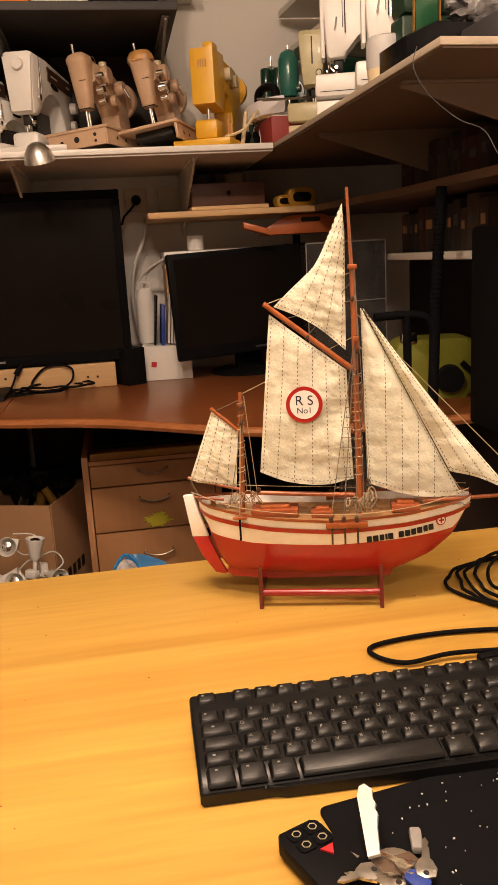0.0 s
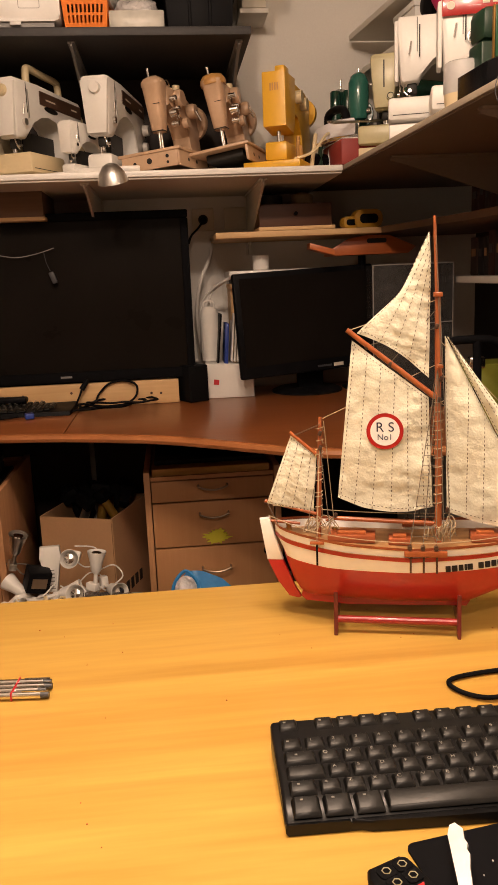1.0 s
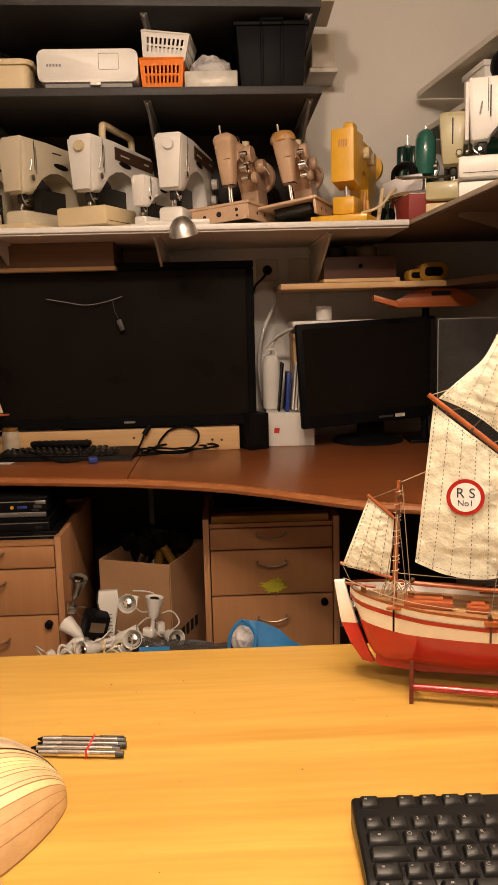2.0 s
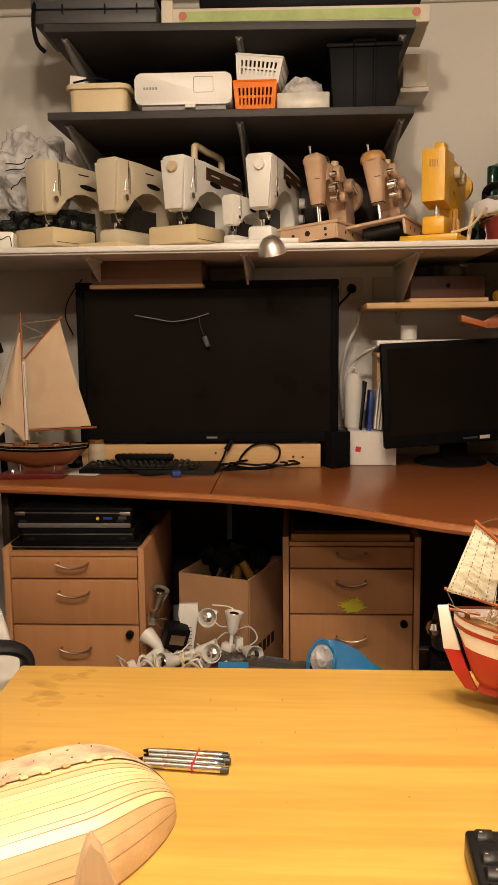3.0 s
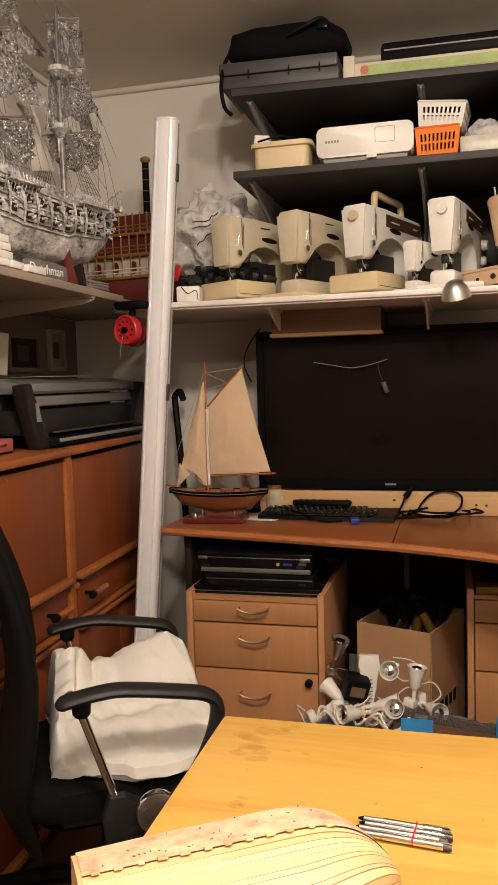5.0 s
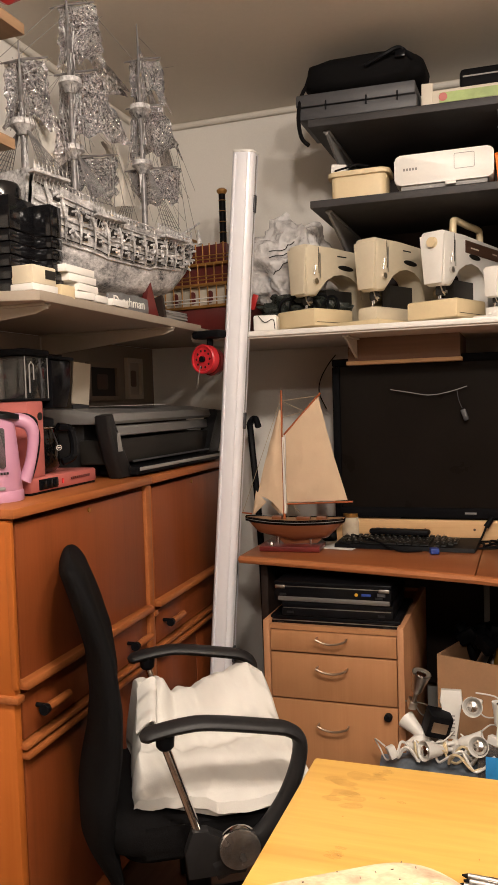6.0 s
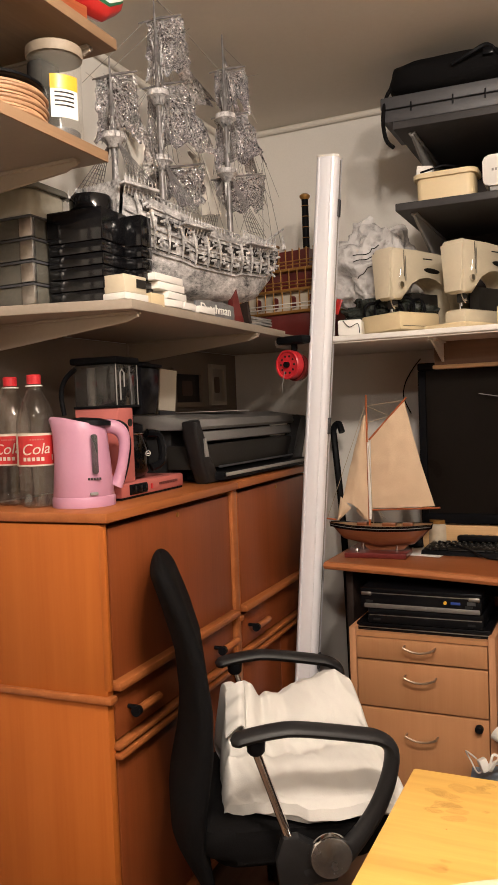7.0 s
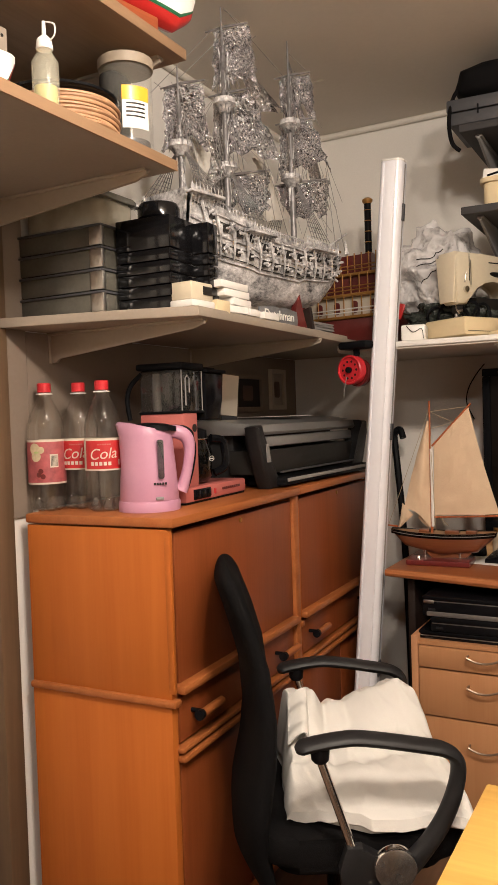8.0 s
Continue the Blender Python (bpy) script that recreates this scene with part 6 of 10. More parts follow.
# machines on the corner shelf
om = sewing_machine(pose(0.588, 2.50, ZS + 0.042, 0, 0, 70), "olive-cream sewing machine on the corner shelf", OLIVE_CREAM, OLIVE_CREAM, 0.92, dial=False)
part("plinth", box((0.03, 0, -0.023), (0.22, 0.15, 0.042), bev=0.004), IVORY, om, "flat yellow-cream plinth")
part("face_slot", box((-0.0570, 0.000, 0.205), (0.002, 0.004, 0.075)), EYE_DARK, om)
tk = part("tension_dial", rod((-0.0565, -0.020, 0.140), (-0.070, -0.020, 0.140), 0.013, 0.011, 22), OLIVE_CREAM, om)
part("dial_ring", tube([(-0.0705, -0.020 + 0.0085 * math.cos(a / 18 * 6.283), 0.140 + 0.0085 * math.sin(a / 18 * 6.283)) for a in range(18)], 0.0012, 5, closed=True), EYE_DARK, tk)
wb = sewing_machine(pose(0.590, 2.22, ZS + 0.050, 0, 0, -16), "large white sewing machine with grey lower half", WHITEP, WHITEP, 0.95, dial=False, sober=True)
for k in range(7):
    part("badge_bar", box((0.085 + 0.0115 * k, -0.0455, 0.232), (0.007, 0.0016, 0.009)), EYE_DARK, wb)
part("plinth", box((0.12, 0, -0.027), (0.38, 0.18, 0.050), bev=0.004), WHITEP, wb)
rt = sewing_machine(pose(0.618, 1.99, ZS + 0.030, 0, 0, -16), "white sewing machine with a red top panel", WHITEP, WHITEP, 0.92, dial=False, sober=True)
part("top_panel", box((0.055, -0.0455, 0.236), (0.205, 0.006, 0.042), bev=0.002), REDP, rt, "red top panel")
part("badge", rod((-0.028, -0.0485, 0.236), (-0.028, -0.0505, 0.236), 0.009, n=18), LABELW, rt)
for k in range(4):
    part("badge_bar", box((0.05 + 0.022 * k, -0.0492, 0.240), (0.016, 0.0014, 0.011)), LABELW, rt)
part("tension_wheel", rod((0.03, -0.042, 0.165), (0.03, -0.054, 0.165), 0.017, 0.012, 22), CHROME, rt)
part("tension_spring", tube([(0.03 + 0.020 * math.cos(a * 0.5), -0.056, 0.165 + 0.020 * math.sin(a * 0.5)) for a in range(9)], 0.0020, 6), CHROME, rt)
part("plinth", box((0.12, 0, -0.017), (0.38, 0.18, 0.030), bev=0.004), WHITEP, rt)
TEAL = surf("teal_enamel", (0.030, 0.16, 0.125), 0.22, var=0.15, coat=0.5)
FOREST = surf("forest_green_enamel", (0.012, 0.05, 0.034), 0.22, var=0.15, coat=0.5)


def rounded_machine(m, label, body, base, rise, heads=1):
    """A round-shouldered vintage machine: bulging head columns, an arched arm, a wheel, needle bar and a bed on a tin."""
    th = thing("sewing_machine", m, label, "sewing machine", "sewing machines")
    for k in range(heads):
        part("head", lathe([(0.014, 0.128), (0.026, 0.134), (0.030, 0.160), (0.0325, 0.205), (0.031, 0.238), (0.024, 0.257), (0.012, 0.266)] if heads == 1 else [(0.012, 0.130), (0.0165, 0.134), (0.0175, 0.20), (0.0175, 0.238), (0.0145, 0.243)], 26, c=(0, 0.038 * (k - (heads - 1) / 2), 0)), body, th)
    part("arm", tube(smooth([(0.0, 0, 0.215), (0.06, 0, 0.238), (0.14, 0, 0.232), (0.195, 0, 0.195), (0.205, 0, 0.12), (0.205, 0, 0.03)], 5), 0.026, 14), body, th)
    part("hand_wheel", lathe([(0.044, 0.0), (0.047, 0.004), (0.047, 0.014), (0.018, 0.020)], 26), body, th).matrix_basis = pose(0.225, 0, 0.19, 0, 90, 0)
    nb = part("needle_bar", rod((-0.004, 0, 0.05), (-0.004, 0, 0.132), 0.0035), CHROME, th)
    part("presser_foot", box((-0.004, -0.003, 0.052), (0.022, 0.012, 0.005), bm=rod((0.008, 0, 0.052), (0.008, 0, 0.13), 0.003)), CHROME, nb)
    part("tension_disc", rod((-0.006, -0.022, 0.155), (-0.010, -0.036, 0.155), 0.011, n=16), CHROME, th)
    part("spool_pin", rod((0.03, 0, 0.245), (0.03, 0, 0.285), 0.0028), CHROME, th)
    part("bed", box((0.10, 0.0, 0.024), (0.30, 0.15, 0.048), bev=0.008), body, th)
    if rise:
        part("tin", box((0.09, 0, -rise / 2), (0.26, 0.14, rise - 0.001), bev=0.003), base, th)
    return th


rounded_machine(pose(0.566, 2.73, ZS + 0.030, 0, 0, 76), "glossy teal enamelled vintage sewing machine", TEAL, BLACKP, 0.03)
rounded_machine(pose(0.541, 2.86, ZS + 0.030, 0, 0, 80), "dark green vintage sewing machine by the wall", FOREST, DKGREEN, 0.03, 2)
bgm = rounded_machine(pose(0.775, 2.43, ZS - 0.0005, 0, 0, 20), "glossy green vintage sewing machine behind white ones", TEAL, BLACKP, 0)
part("free_arm", lathe([(0.010, -0.002), (0.020, 0.006), (0.023, 0.03), (0.023, 0.19)], 24), TEAL, bgm, "rounded teal free arm").matrix_basis = pose(-0.175, 0.0, 0.176, 0, 90, 0)
fr = thing("storage_jar", pose(0.550, 1.79, ZS), "pale grey cylindrical case with cream foot", "case")
part("case_body", lathe([(0.037, 0.038), (0.0385, 0.043), (0.0385, 0.086), (0.0365, 0.094), (0.032, 0.097)], 30), surf("pale_grey_plastic", (0.44, 0.43, 0.42), 0.5), fr)
part("foot", lathe([(0.035, 0.014), (0.0375, 0.038)], 30), IVORY, fr)
part("plinth", lathe([(0.030, 0.0), (0.034, 0.014)], 24), BLACKP, fr)
gb = thing("machine_case", pose(0.60, 1.66, ZS, 0, 0, 3), "dark green machine case with gilt trim on a black base", "case")
part("black_base", prism([(-0.088, 0.0), (0.10, 0.0), (0.10, 0.070), (-0.030, 0.074), (-0.088, 0.050)], -0.07, 0.06, "xz", bev=0.006), BLACKG, gb, "glossy black base")
part("case", box((0.012, 0.095, 0.060), (0.10, 0.06, 0.118), bev=0.006), DKGREEN, gb)
part("green_panel", box((0.010, 0.063, 0.128), (0.046, 0.006, 0.10), bev=0.002), GREEN, gb, "green enamelled panel")
for x in (-0.016, 0.036):
    part("trim", box((x, 0.062, 0.128), (0.003, 0.008, 0.10), bev=0.001), GOLD, gb, "thin gilt edge")
part("machine_top", box((0.02, 0.10, 0.150), (0.11, 0.07, 0.06), bev=0.014), DKGREEN, gb, "dark green upper body")
sb = thing("flat_case", pose(0.69, 1.55, ZS, 0, 0, 4), "flat dark grey case lying on the corner shelf", "case")
part("shell", box((0.03, 0.0, 0.030), (0.20, 0.15, 0.060), bev=0.008), CASEDARK, sb)
part("clasp", box((-0.03, -0.0765, 0.034), (0.018, 0.004, 0.012), bev=0.001), DARKGREYP, sb)
cbg = thing("crumpled_bag", pose(0.70, 1.64, ZS + 0.0605), "crumpled grey plastic bag with a red scrap on the case", "bag")
noise.seed_set(19)


def grey_bag(u, v):
    a, b = 2 * math.pi * u, math.pi * (v - 0.5)
    q = Vector((math.cos(a) * math.cos(b), math.sin(a) * math.cos(b), math.sin(b)))
    r = 1 - 0.45 * abs(noise.noise(q * 2.3)) - 0.18 * abs(noise.noise(q * 6))
    return Vector((q.x * 0.10 * r, q.y * 0.06 * r, max(0.055 + q.z * 0.06 * r, 0.0)))


part("bag_body", sheet(grey_bag, 50, 30), BAGGREY, cbg)
part("red_scrap", box((0.06, -0.03, 0.06), (0.05, 0.04, 0.05), rz=20, ry=15, bev=0.010), REDP, cbg)
pl = thing("book_stack", pose(0.506, 2.58, ZS, 0, 0, 4), "flat dull red boxes stacked on the shelf", "boxes")
part("red_box", box((0.0, 0, 0.036), (0.115, 0.20, 0.070), bev=0.003), surf("dull_red_card", (0.26, 0.03, 0.025), 0.55), pl)
part("paper", box((-0.003, 0.0, 0.0725), (0.10, 0.19, 0.002)), WHITEMAT, pl)
ir = thing("steam_iron", pose(0.478, 2.60, ZS + 0.0740, 0, 0, -75), "silver-grey clothes iron lying on red boxes", "iron")
part("soleplate", prism([(-0.09, -0.045), (0.04, -0.05), (0.115, 0.0), (0.04, 0.05), (-0.09, 0.045)], 0.0, 0.010, bev=0.002), CHROME, ir)
part("shell", prism([(-0.085, -0.038), (0.035, -0.040), (0.095, 0.0), (0.035, 0.040), (-0.085, 0.038)], 0.010, 0.060, bev=0.012), ALU, ir)
part("handle", tube(smooth([(-0.07, 0, 0.04), (-0.075, 0, 0.085), (-0.03, 0, 0.098), (0.03, 0, 0.085), (0.05, 0, 0.042)], 5), 0.012, 10), BLACKP, ir)
tl = thing("metal_rods", pose(0.545, 2.50, ZS + 0.085, 0, 0, 25), "thin steel rods leaning across the shelf", "rods")
for k in range(3):
    part("steel_rod", rod((-0.13, 0.012 * k, 0.02 + 0.004 * k), (0.10, 0.02 * k, 0.045), 0.003), STEEL, tl)
jk = thing("shelf_clutter", pose(0.385, 2.60, ZS), "jumble of tools, cords and sticks beside the yellow machine", "tools")
random.seed(31)
for k in range(7):
    x = 0.03 * (k % 4) - 0.03
    part("stick", rod((x, 0.02 * k - 0.06, 0.004), (x + 0.02 + random.uniform(-0.02, 0.03), 0.02 * k - 0.03, random.uniform(0.06, 0.12)), 0.006), (ORANGE_TAN, IVORY, DKGREEN, WHITEP)[k % 4], jk)
part("cord", tube(smooth([(-0.05, -0.05, 0.03), (0.0, -0.07, 0.045), (0.04, -0.05, 0.09), (0.06, 0.0, 0.10), (0.03, 0.03, 0.06)], 5), 0.004, 7), IVORY, jk)
part("roll", rod((0.0, 0.0, 0.026), (0.05, 0.02, 0.026), 0.025, n=20), BLACKG, jk)

# clip lamp on the shelf edge
cl = thing("clip_lamp", pose(-0.178, 2.442, 1.396), "small silver clip lamp on the shelf edge", "lamp")
cl.scale = (1.15, 1.15, 1.15)
part("shade", lathe([(0.010, 0.030), (0.018, 0.026), (0.030, 0.010), (0.036, -0.012), (0.034, -0.012), (0.028, 0.008), (0.010, 0.024)], 28), STEEL, cl, "silver dome shade").matrix_basis = pose(0, 0.0, 0.0, 18, -8, 0)
part("clip", box((0.030, 0.022, 0.020), (0.07, 0.012, 0.014), bev=0.003), WHITEP, cl)
part("stem", rod((0, 0.004, 0.022), (0.012, 0.02, 0.026), 0.006), WHITEP, cl)

# plastic bag at the end of the shelf
noise.seed_set(11)
bg = thing("plastic_bag", pose(-0.945, 2.74, ZS), "crumpled white printed plastic carrier bag stuffed full", "bag")


def bagf(u, v):
    a, b = 2 * math.pi * u, math.pi * (v - 0.5)
    q = Vector((math.cos(a) * math.cos(b), math.sin(a) * math.cos(b), math.sin(b)))
    fold = abs(noise.noise(q * 1.9 + Vector((0, 0, 3)))) * 0.34 + abs(noise.noise(Vector((q.x * 4 + q.z * 2, q.y * 4, q.z * 2.2)))) * 0.16 + abs(noise.noise(q * 7)) * 0.035
    r = 1.10 + 0.25 * noise.noise(q * 1.7) - fold
    ear = 0.05 * max(0.0, noise.noise(Vector((a * 1.3, 2.0, 5.0)))) * max(0.0, q.z) ** 2
    return Vector((q.x * 0.155 * r, q.y * 0.11 * r, 0.225 + q.z * 0.140 * r + ear))


part("bag_body", sheet(bagf, 120, 80), BAGFILM, bg).data.set_sharp_from_angle(angle=radians(179))
for u0, v0, du in ((0.70, 0.60, 0.10), (0.71, 0.54, 0.07), (0.60, 0.66, 0.06), (0.72, 0.42, 0.05)):
    line = [bagf(u0 + du * t / 10, v0 + 0.09 * t / 10 + 0.006 * math.sin(t * 1.1)) for t in range(11)]
    part("print_bar", tube([p + Vector((0, -0.002, 0.001)) for p in line], 0.0016, 5), EYE_DARK, bg, "dark script print")


def bagd(u, v):
    a, b = 2 * math.pi * u, math.pi * (v - 0.5)
    q = Vector((math.cos(a) * math.cos(b), math.sin(a) * math.cos(b), math.sin(b)))
    r = 1 + 0.3 * noise.noise(q * 2.6 + Vector((7, 0, 0))) - 0.25 * abs(noise.noise(q * 6))
    return Vector((0.045 + q.x * 0.155 * r, -0.03 + q.y * 0.09 * r, 0.075 + q.z * 0.07 * r))


part("dark_lining", sheet(bagd, 60, 36), DARKFILM, bg, "dark film with cords at the bottom")
random.seed(13)
for k in range(5):
    c = Vector((0.02 + 0.035 * k, -0.12, 0.075 + 0.01 * (k % 2)))
    part("cord", tube(smooth([c + Vector((0.026 * math.cos(i * 0.9 + k), 0.012 * math.sin(i * 1.7), 0.034 * math.sin(i * 0.9 + k))) for i in range(7)], 4), 0.0045, 7), BLACKP, bg)
part("red_scrap", box((-0.10, -0.10, 0.11), (0.02, 0.008, 0.05), ry=20, bev=0.003), REDP, bg)
wx = thing("plug_box", pose(-0.965, 2.52, ZS, 0, 0, 10), "small white plastic box with a thin cord", "box")
part("case", box((0, 0, 0.024), (0.072, 0.08, 0.048), bev=0.006), WHITEP, wx)
part("cord", tube(smooth([(-0.02, -0.042, 0.045), (0.0, -0.044, 0.025), (0.025, -0.043, 0.034), (0.03, -0.041, 0.005)], 4), 0.0012, 5), BLACKP, wx)

# ---- on the dark shelves ----
ZD = 1.7905
tb = thing("plastic_tub", pose(-0.675, 2.585, ZD), "cream plastic tub holding cords and paper", "tub")
part("tub", prism(rounded(0.165, 0.10, 0.02), 0.0, 0.070, bev=0.004), IVORY, tb)
part("rim", prism(rounded(0.185, 0.118, 0.025), 0.068, 0.082, bev=0.003), IVORY, tb)
part("paper", box((-0.065, 0.0, 0.098), (0.045, 0.03, 0.035), ry=8), WHITEMAT, tb)
part("cord", tube(smooth([(-0.07, -0.04, 0.09), (-0.03, -0.055, 0.092), (0.0, -0.05, 0.098), (0.035, -0.056, 0.088)], 4), 0.003, 6), BLACKP, tb)
pj = thing("projector", pose(-0.430, 2.64, ZD, 0, 0, 1), "white video projector with rounded corners", "projector")
part("case", prism([(x, z + 0.062) for x, z in rounded(0.276, 0.086, 0.016)], -0.11, 0.11, "xz", bev=0.005), WHITEP, pj)
part("base", box((0.0, 0.0, 0.013), (0.24, 0.20, 0.012)), GREYP, pj)
part("panel_line", tube([(0.058 + x, -0.1105, 0.072 + z) for x, z in rounded(0.055, 0.042, 0.004)], 0.0008, 4, closed=True), GREYP, pj)
part("lens_latch", box((0.02, -0.111, 0.014), (0.03, 0.006, 0.010), bev=0.002), WHITEP, pj)
for k in range(5):
    part("badge_bar", box((-0.11 + 0.0085 * k, -0.1105, 0.063), (0.0055, 0.0012, 0.007)), GREYP, pj)
for x in (-0.11, 0.11):
    part("foot", rod((x, -0.08, 0.0), (x, -0.08, 0.012), 0.012), BLACKP, pj)


def basket(m, label, material, w=0.13, d=0.17, h=0.085):
    """An open slotted basket with flared sides and a rolled rim."""
    th = thing("basket", m, label, "basket", "slotted baskets")

    def wall(p, q, slots):
        p, q = Vector(p), Vector(q)
        bm = bmesh.new()
        n = slots
        inner = Vector((0, 0, 0))

        def at(t, z):
            s = 0.88 + 0.12 * z / h
            v = p.lerp(q, t)
            return Vector((v.x * s, v.y * s, z))
        zs = [0, h * 0.24, h * 0.46, h * 0.54, h * 0.78, h]
        ts = [0.06 + 0.88 * i / (2 * n + 1) for i in range(2 * n + 2)]
        ts = [0.0] + ts + [1.0]
        for i in range(len(ts) - 1):
            for j in range(5):
                if 0 < i < len(ts) - 2 and i % 2 == 0 and j in (1, 3):
                    continue
                lean = 0.012
                vs = [bm.verts.new(at(min(max(t + (lean * (z / h - 0.5) if 0 < t < 1 else 0) * 2, 0), 1), z)) for t, z in ((ts[i], zs[j]), (ts[i + 1], zs[j]), (ts[i + 1], zs[j + 1]), (ts[i], zs[j + 1]))]
                bm.faces.new(vs)
        bmesh.ops.remove_doubles(bm, verts=bm.verts, dist=0.0001)
        bmesh.ops.solidify(bm, geom=bm.faces[:], thickness=0.002)
        return bm
    c = [(-w / 2, -d / 2, 0), (w / 2, -d / 2, 0), (w / 2, d / 2, 0), (-w / 2, d / 2, 0)]
    for i in range(4):
        part("slotted_side", wall(c[i], c[(i + 1) % 4], 9 if i % 2 == 0 else 12), material, th, flat=True)
    part("bottom", box((0, 0, 0.001), (w * 0.88, d * 0.88, 0.002)), material, th)
    part("rim", tube([(x, y, h) for x, y in rounded(w, d, 0.008)], 0.003, 6, closed=True), material, th)
    return th


basket(pose(-0.225, 2.63, ZD), "orange slotted plastic basket under a white one", ORANGEP, 0.125, 0.17, 0.082)
basket(pose(-0.212, 2.63, ZD + 0.086, 3, 7, -4), "white slotted plastic basket stacked on an orange one", WHITEP, 0.135, 0.18, 0.066)
cx = thing("clear_box", pose(-0.088, 2.62, ZD), "clear plastic box with a plastic bag on top", "box")
part("tray", box((0, 0, 0.026), (0.15, 0.13, 0.05), bev=0.004), clear("frosted_plastic", (0.8, 0.78, 0.7), 0.3, 0.6), cx)
part("contents", box((0.0, 0.0, 0.020), (0.13, 0.11, 0.034), bev=0.004), LABELW, cx)
noise.seed_set(17)
part("plastic_wrap", sheet(lambda u, v: (lambda q: Vector((q.x * 0.06, q.y * 0.05, 0.062 + q.z * 0.04)) * (1 + 0.12 * noise.noise(q * 3)))(Vector((math.cos(6.2832 * u) * math.cos(3.1416 * (v - 0.5)), math.sin(6.2832 * u) * math.cos(3.1416 * (v - 0.5)), math.sin(3.1416 * (v - 0.5))))), 28, 16), BAGFILM, cx, "crumpled clear wrap")
bn = thing("black_bin", pose(0.085, 2.66, ZD), "tall black ribbed plastic bin", "bin")
part("bin_body", prism([(-0.088, 0), (0.088, 0), (0.10, 0.172), (-0.10, 0.172)], -0.10, 0.10, "xz", bev=0.004), BLACKP, bn)
part("rim", box((0, 0, 0.174), (0.215, 0.215, 0.012), bev=0.004), BLACKP, bn)
for x in (-0.028, 0.028):
    part("rib", box((x, -0.103, 0.085), (0.008, 0.012, 0.16), bev=0.002), BLACKP, bn)
part("handle", tube([(-0.03, -0.108, 0.17), (-0.03, -0.112, 0.182), (0.03, -0.112, 0.182), (0.03, -0.108, 0.17)], 0.004, 6), BLACKP, bn)
# on the top shelf
def on_top(x): return 2.0212 - math.tan(radians(SAG)) * (x + 0.298)
CASEGREY = surf("case_grey_plastic", (0.055, 0.055, 0.060), 0.5, var=0.2)
tc = thing("tool_case", pose(-0.672, 2.62, on_top(-0.672), 0, SAG, 0), "grey two-layer tool case under a black bag", "case")
part("lower_case", box((0, 0.012, 0.019), (0.350, 0.23, 0.036), bev=0.004), CASEGREY, tc)
part("upper_case", box((-0.006, 0.012, 0.058), (0.352, 0.23, 0.036), bev=0.004), CASEGREY, tc)
for x in (-0.09, 0.03, 0.12):
    part("latch", box((x, -0.105, 0.038), (0.004, 0.006, 0.026), bev=0.001), BLACKP, tc)
noise.seed_set(23)
bb = thing("black_bag", pose(-0.66, 2.63, on_top(-0.66) + 0.078, 0, SAG, 0), "soft black carrying bag on the tool case", "bag")
part("bag_body", sheet(lambda u, v: (lambda q: Vector((math.copysign(abs(q.x) ** 0.5, q.x) * 0.18, math.copysign(abs(q.y) ** 0.5, q.y) * 0.12, 0.052 + math.copysign(abs(q.z) ** 0.7, q.z) * 0.052)) * (1 + 0.06 * noise.noise(q * 2.4)))(Vector((math.cos(6.2832 * u) * math.cos(3.1416 * (v - 0.5)), math.sin(6.2832 * u) * math.cos(3.1416 * (v - 0.5)), math.sin(3.1416 * (v - 0.5))))), 40, 20), BLACKF, bb)
part("strap", tube(smooth([(0.02, -0.13, 0.05), (0.08, -0.14, 0.07), (0.12, -0.13, 0.085), (0.15, -0.10, 0.06)], 4), 0.006, 6), BLACKP, bb)
part("side_strap", tube(smooth([(-0.160, -0.07, 0.05), (-0.178, -0.10, 0.0), (-0.182, -0.122, -0.07), (-0.172, -0.125, -0.13), (-0.150, -0.123, -0.155)], 4), 0.006, 8), BLACKF, bb, "hanging black strap")
part("buckle", box((0.12, -0.128, 0.07), (0.03, 0.006, 0.02), bev=0.002), BLACKG, bb)
gx = thing("long_box", pose(-0.100, 2.64, on_top(-0.100), 0, SAG, -1), "long flat box with pale green printed side", "box")
part("carton", box((0, 0, 0.024), (0.725, 0.20, 0.046), bev=0.002), LABELW, gx)
part("print_panel", box((0.0, -0.1015, 0.024), (0.67, 0.002, 0.028)), PALEGREEN, gx, "pale green printed panel")
for x in (-0.325, 0.325):
    part("print_mark", rod((x, -0.1005, 0.026), (x, -0.103, 0.026), 0.012, n=14), CORAL, gx)
dc = thing("dark_case", pose(-0.07, 2.66, on_top(-0.07) + 0.048, 0, SAG, -1), "flat black case lying on the long box", "case")
part("case_body", box((0, 0, 0.028), (0.62, 0.22, 0.054), bev=0.012), BLACKP, dc)
part("lid_seam", box((0, -0.111, 0.030), (0.60, 0.003, 0.004)), GREYP, dc)
wc = thing("small_carton", pose(-0.475, 2.60, on_top(-0.475), 0, SAG, 4), "small off-white carton between cases", "carton")
part("carton", box((0, 0, 0.034), (0.032, 0.12, 0.068), bev=0.002), LABELW, wc)
wl = thing("wall_crate", pose(0.27, 2.86, 1.935), "off-white carton standing on the wall ledge", "carton")
part("carton", box((0.0, 0.08, 0.05), (0.075, 0.16, 0.10), bev=0.003), LABELW, wl)
part("ledge", box((0.0, 0.08, -0.008), (0.09, 0.16, 0.014), bev=0.002), WHITESHELF, wl)

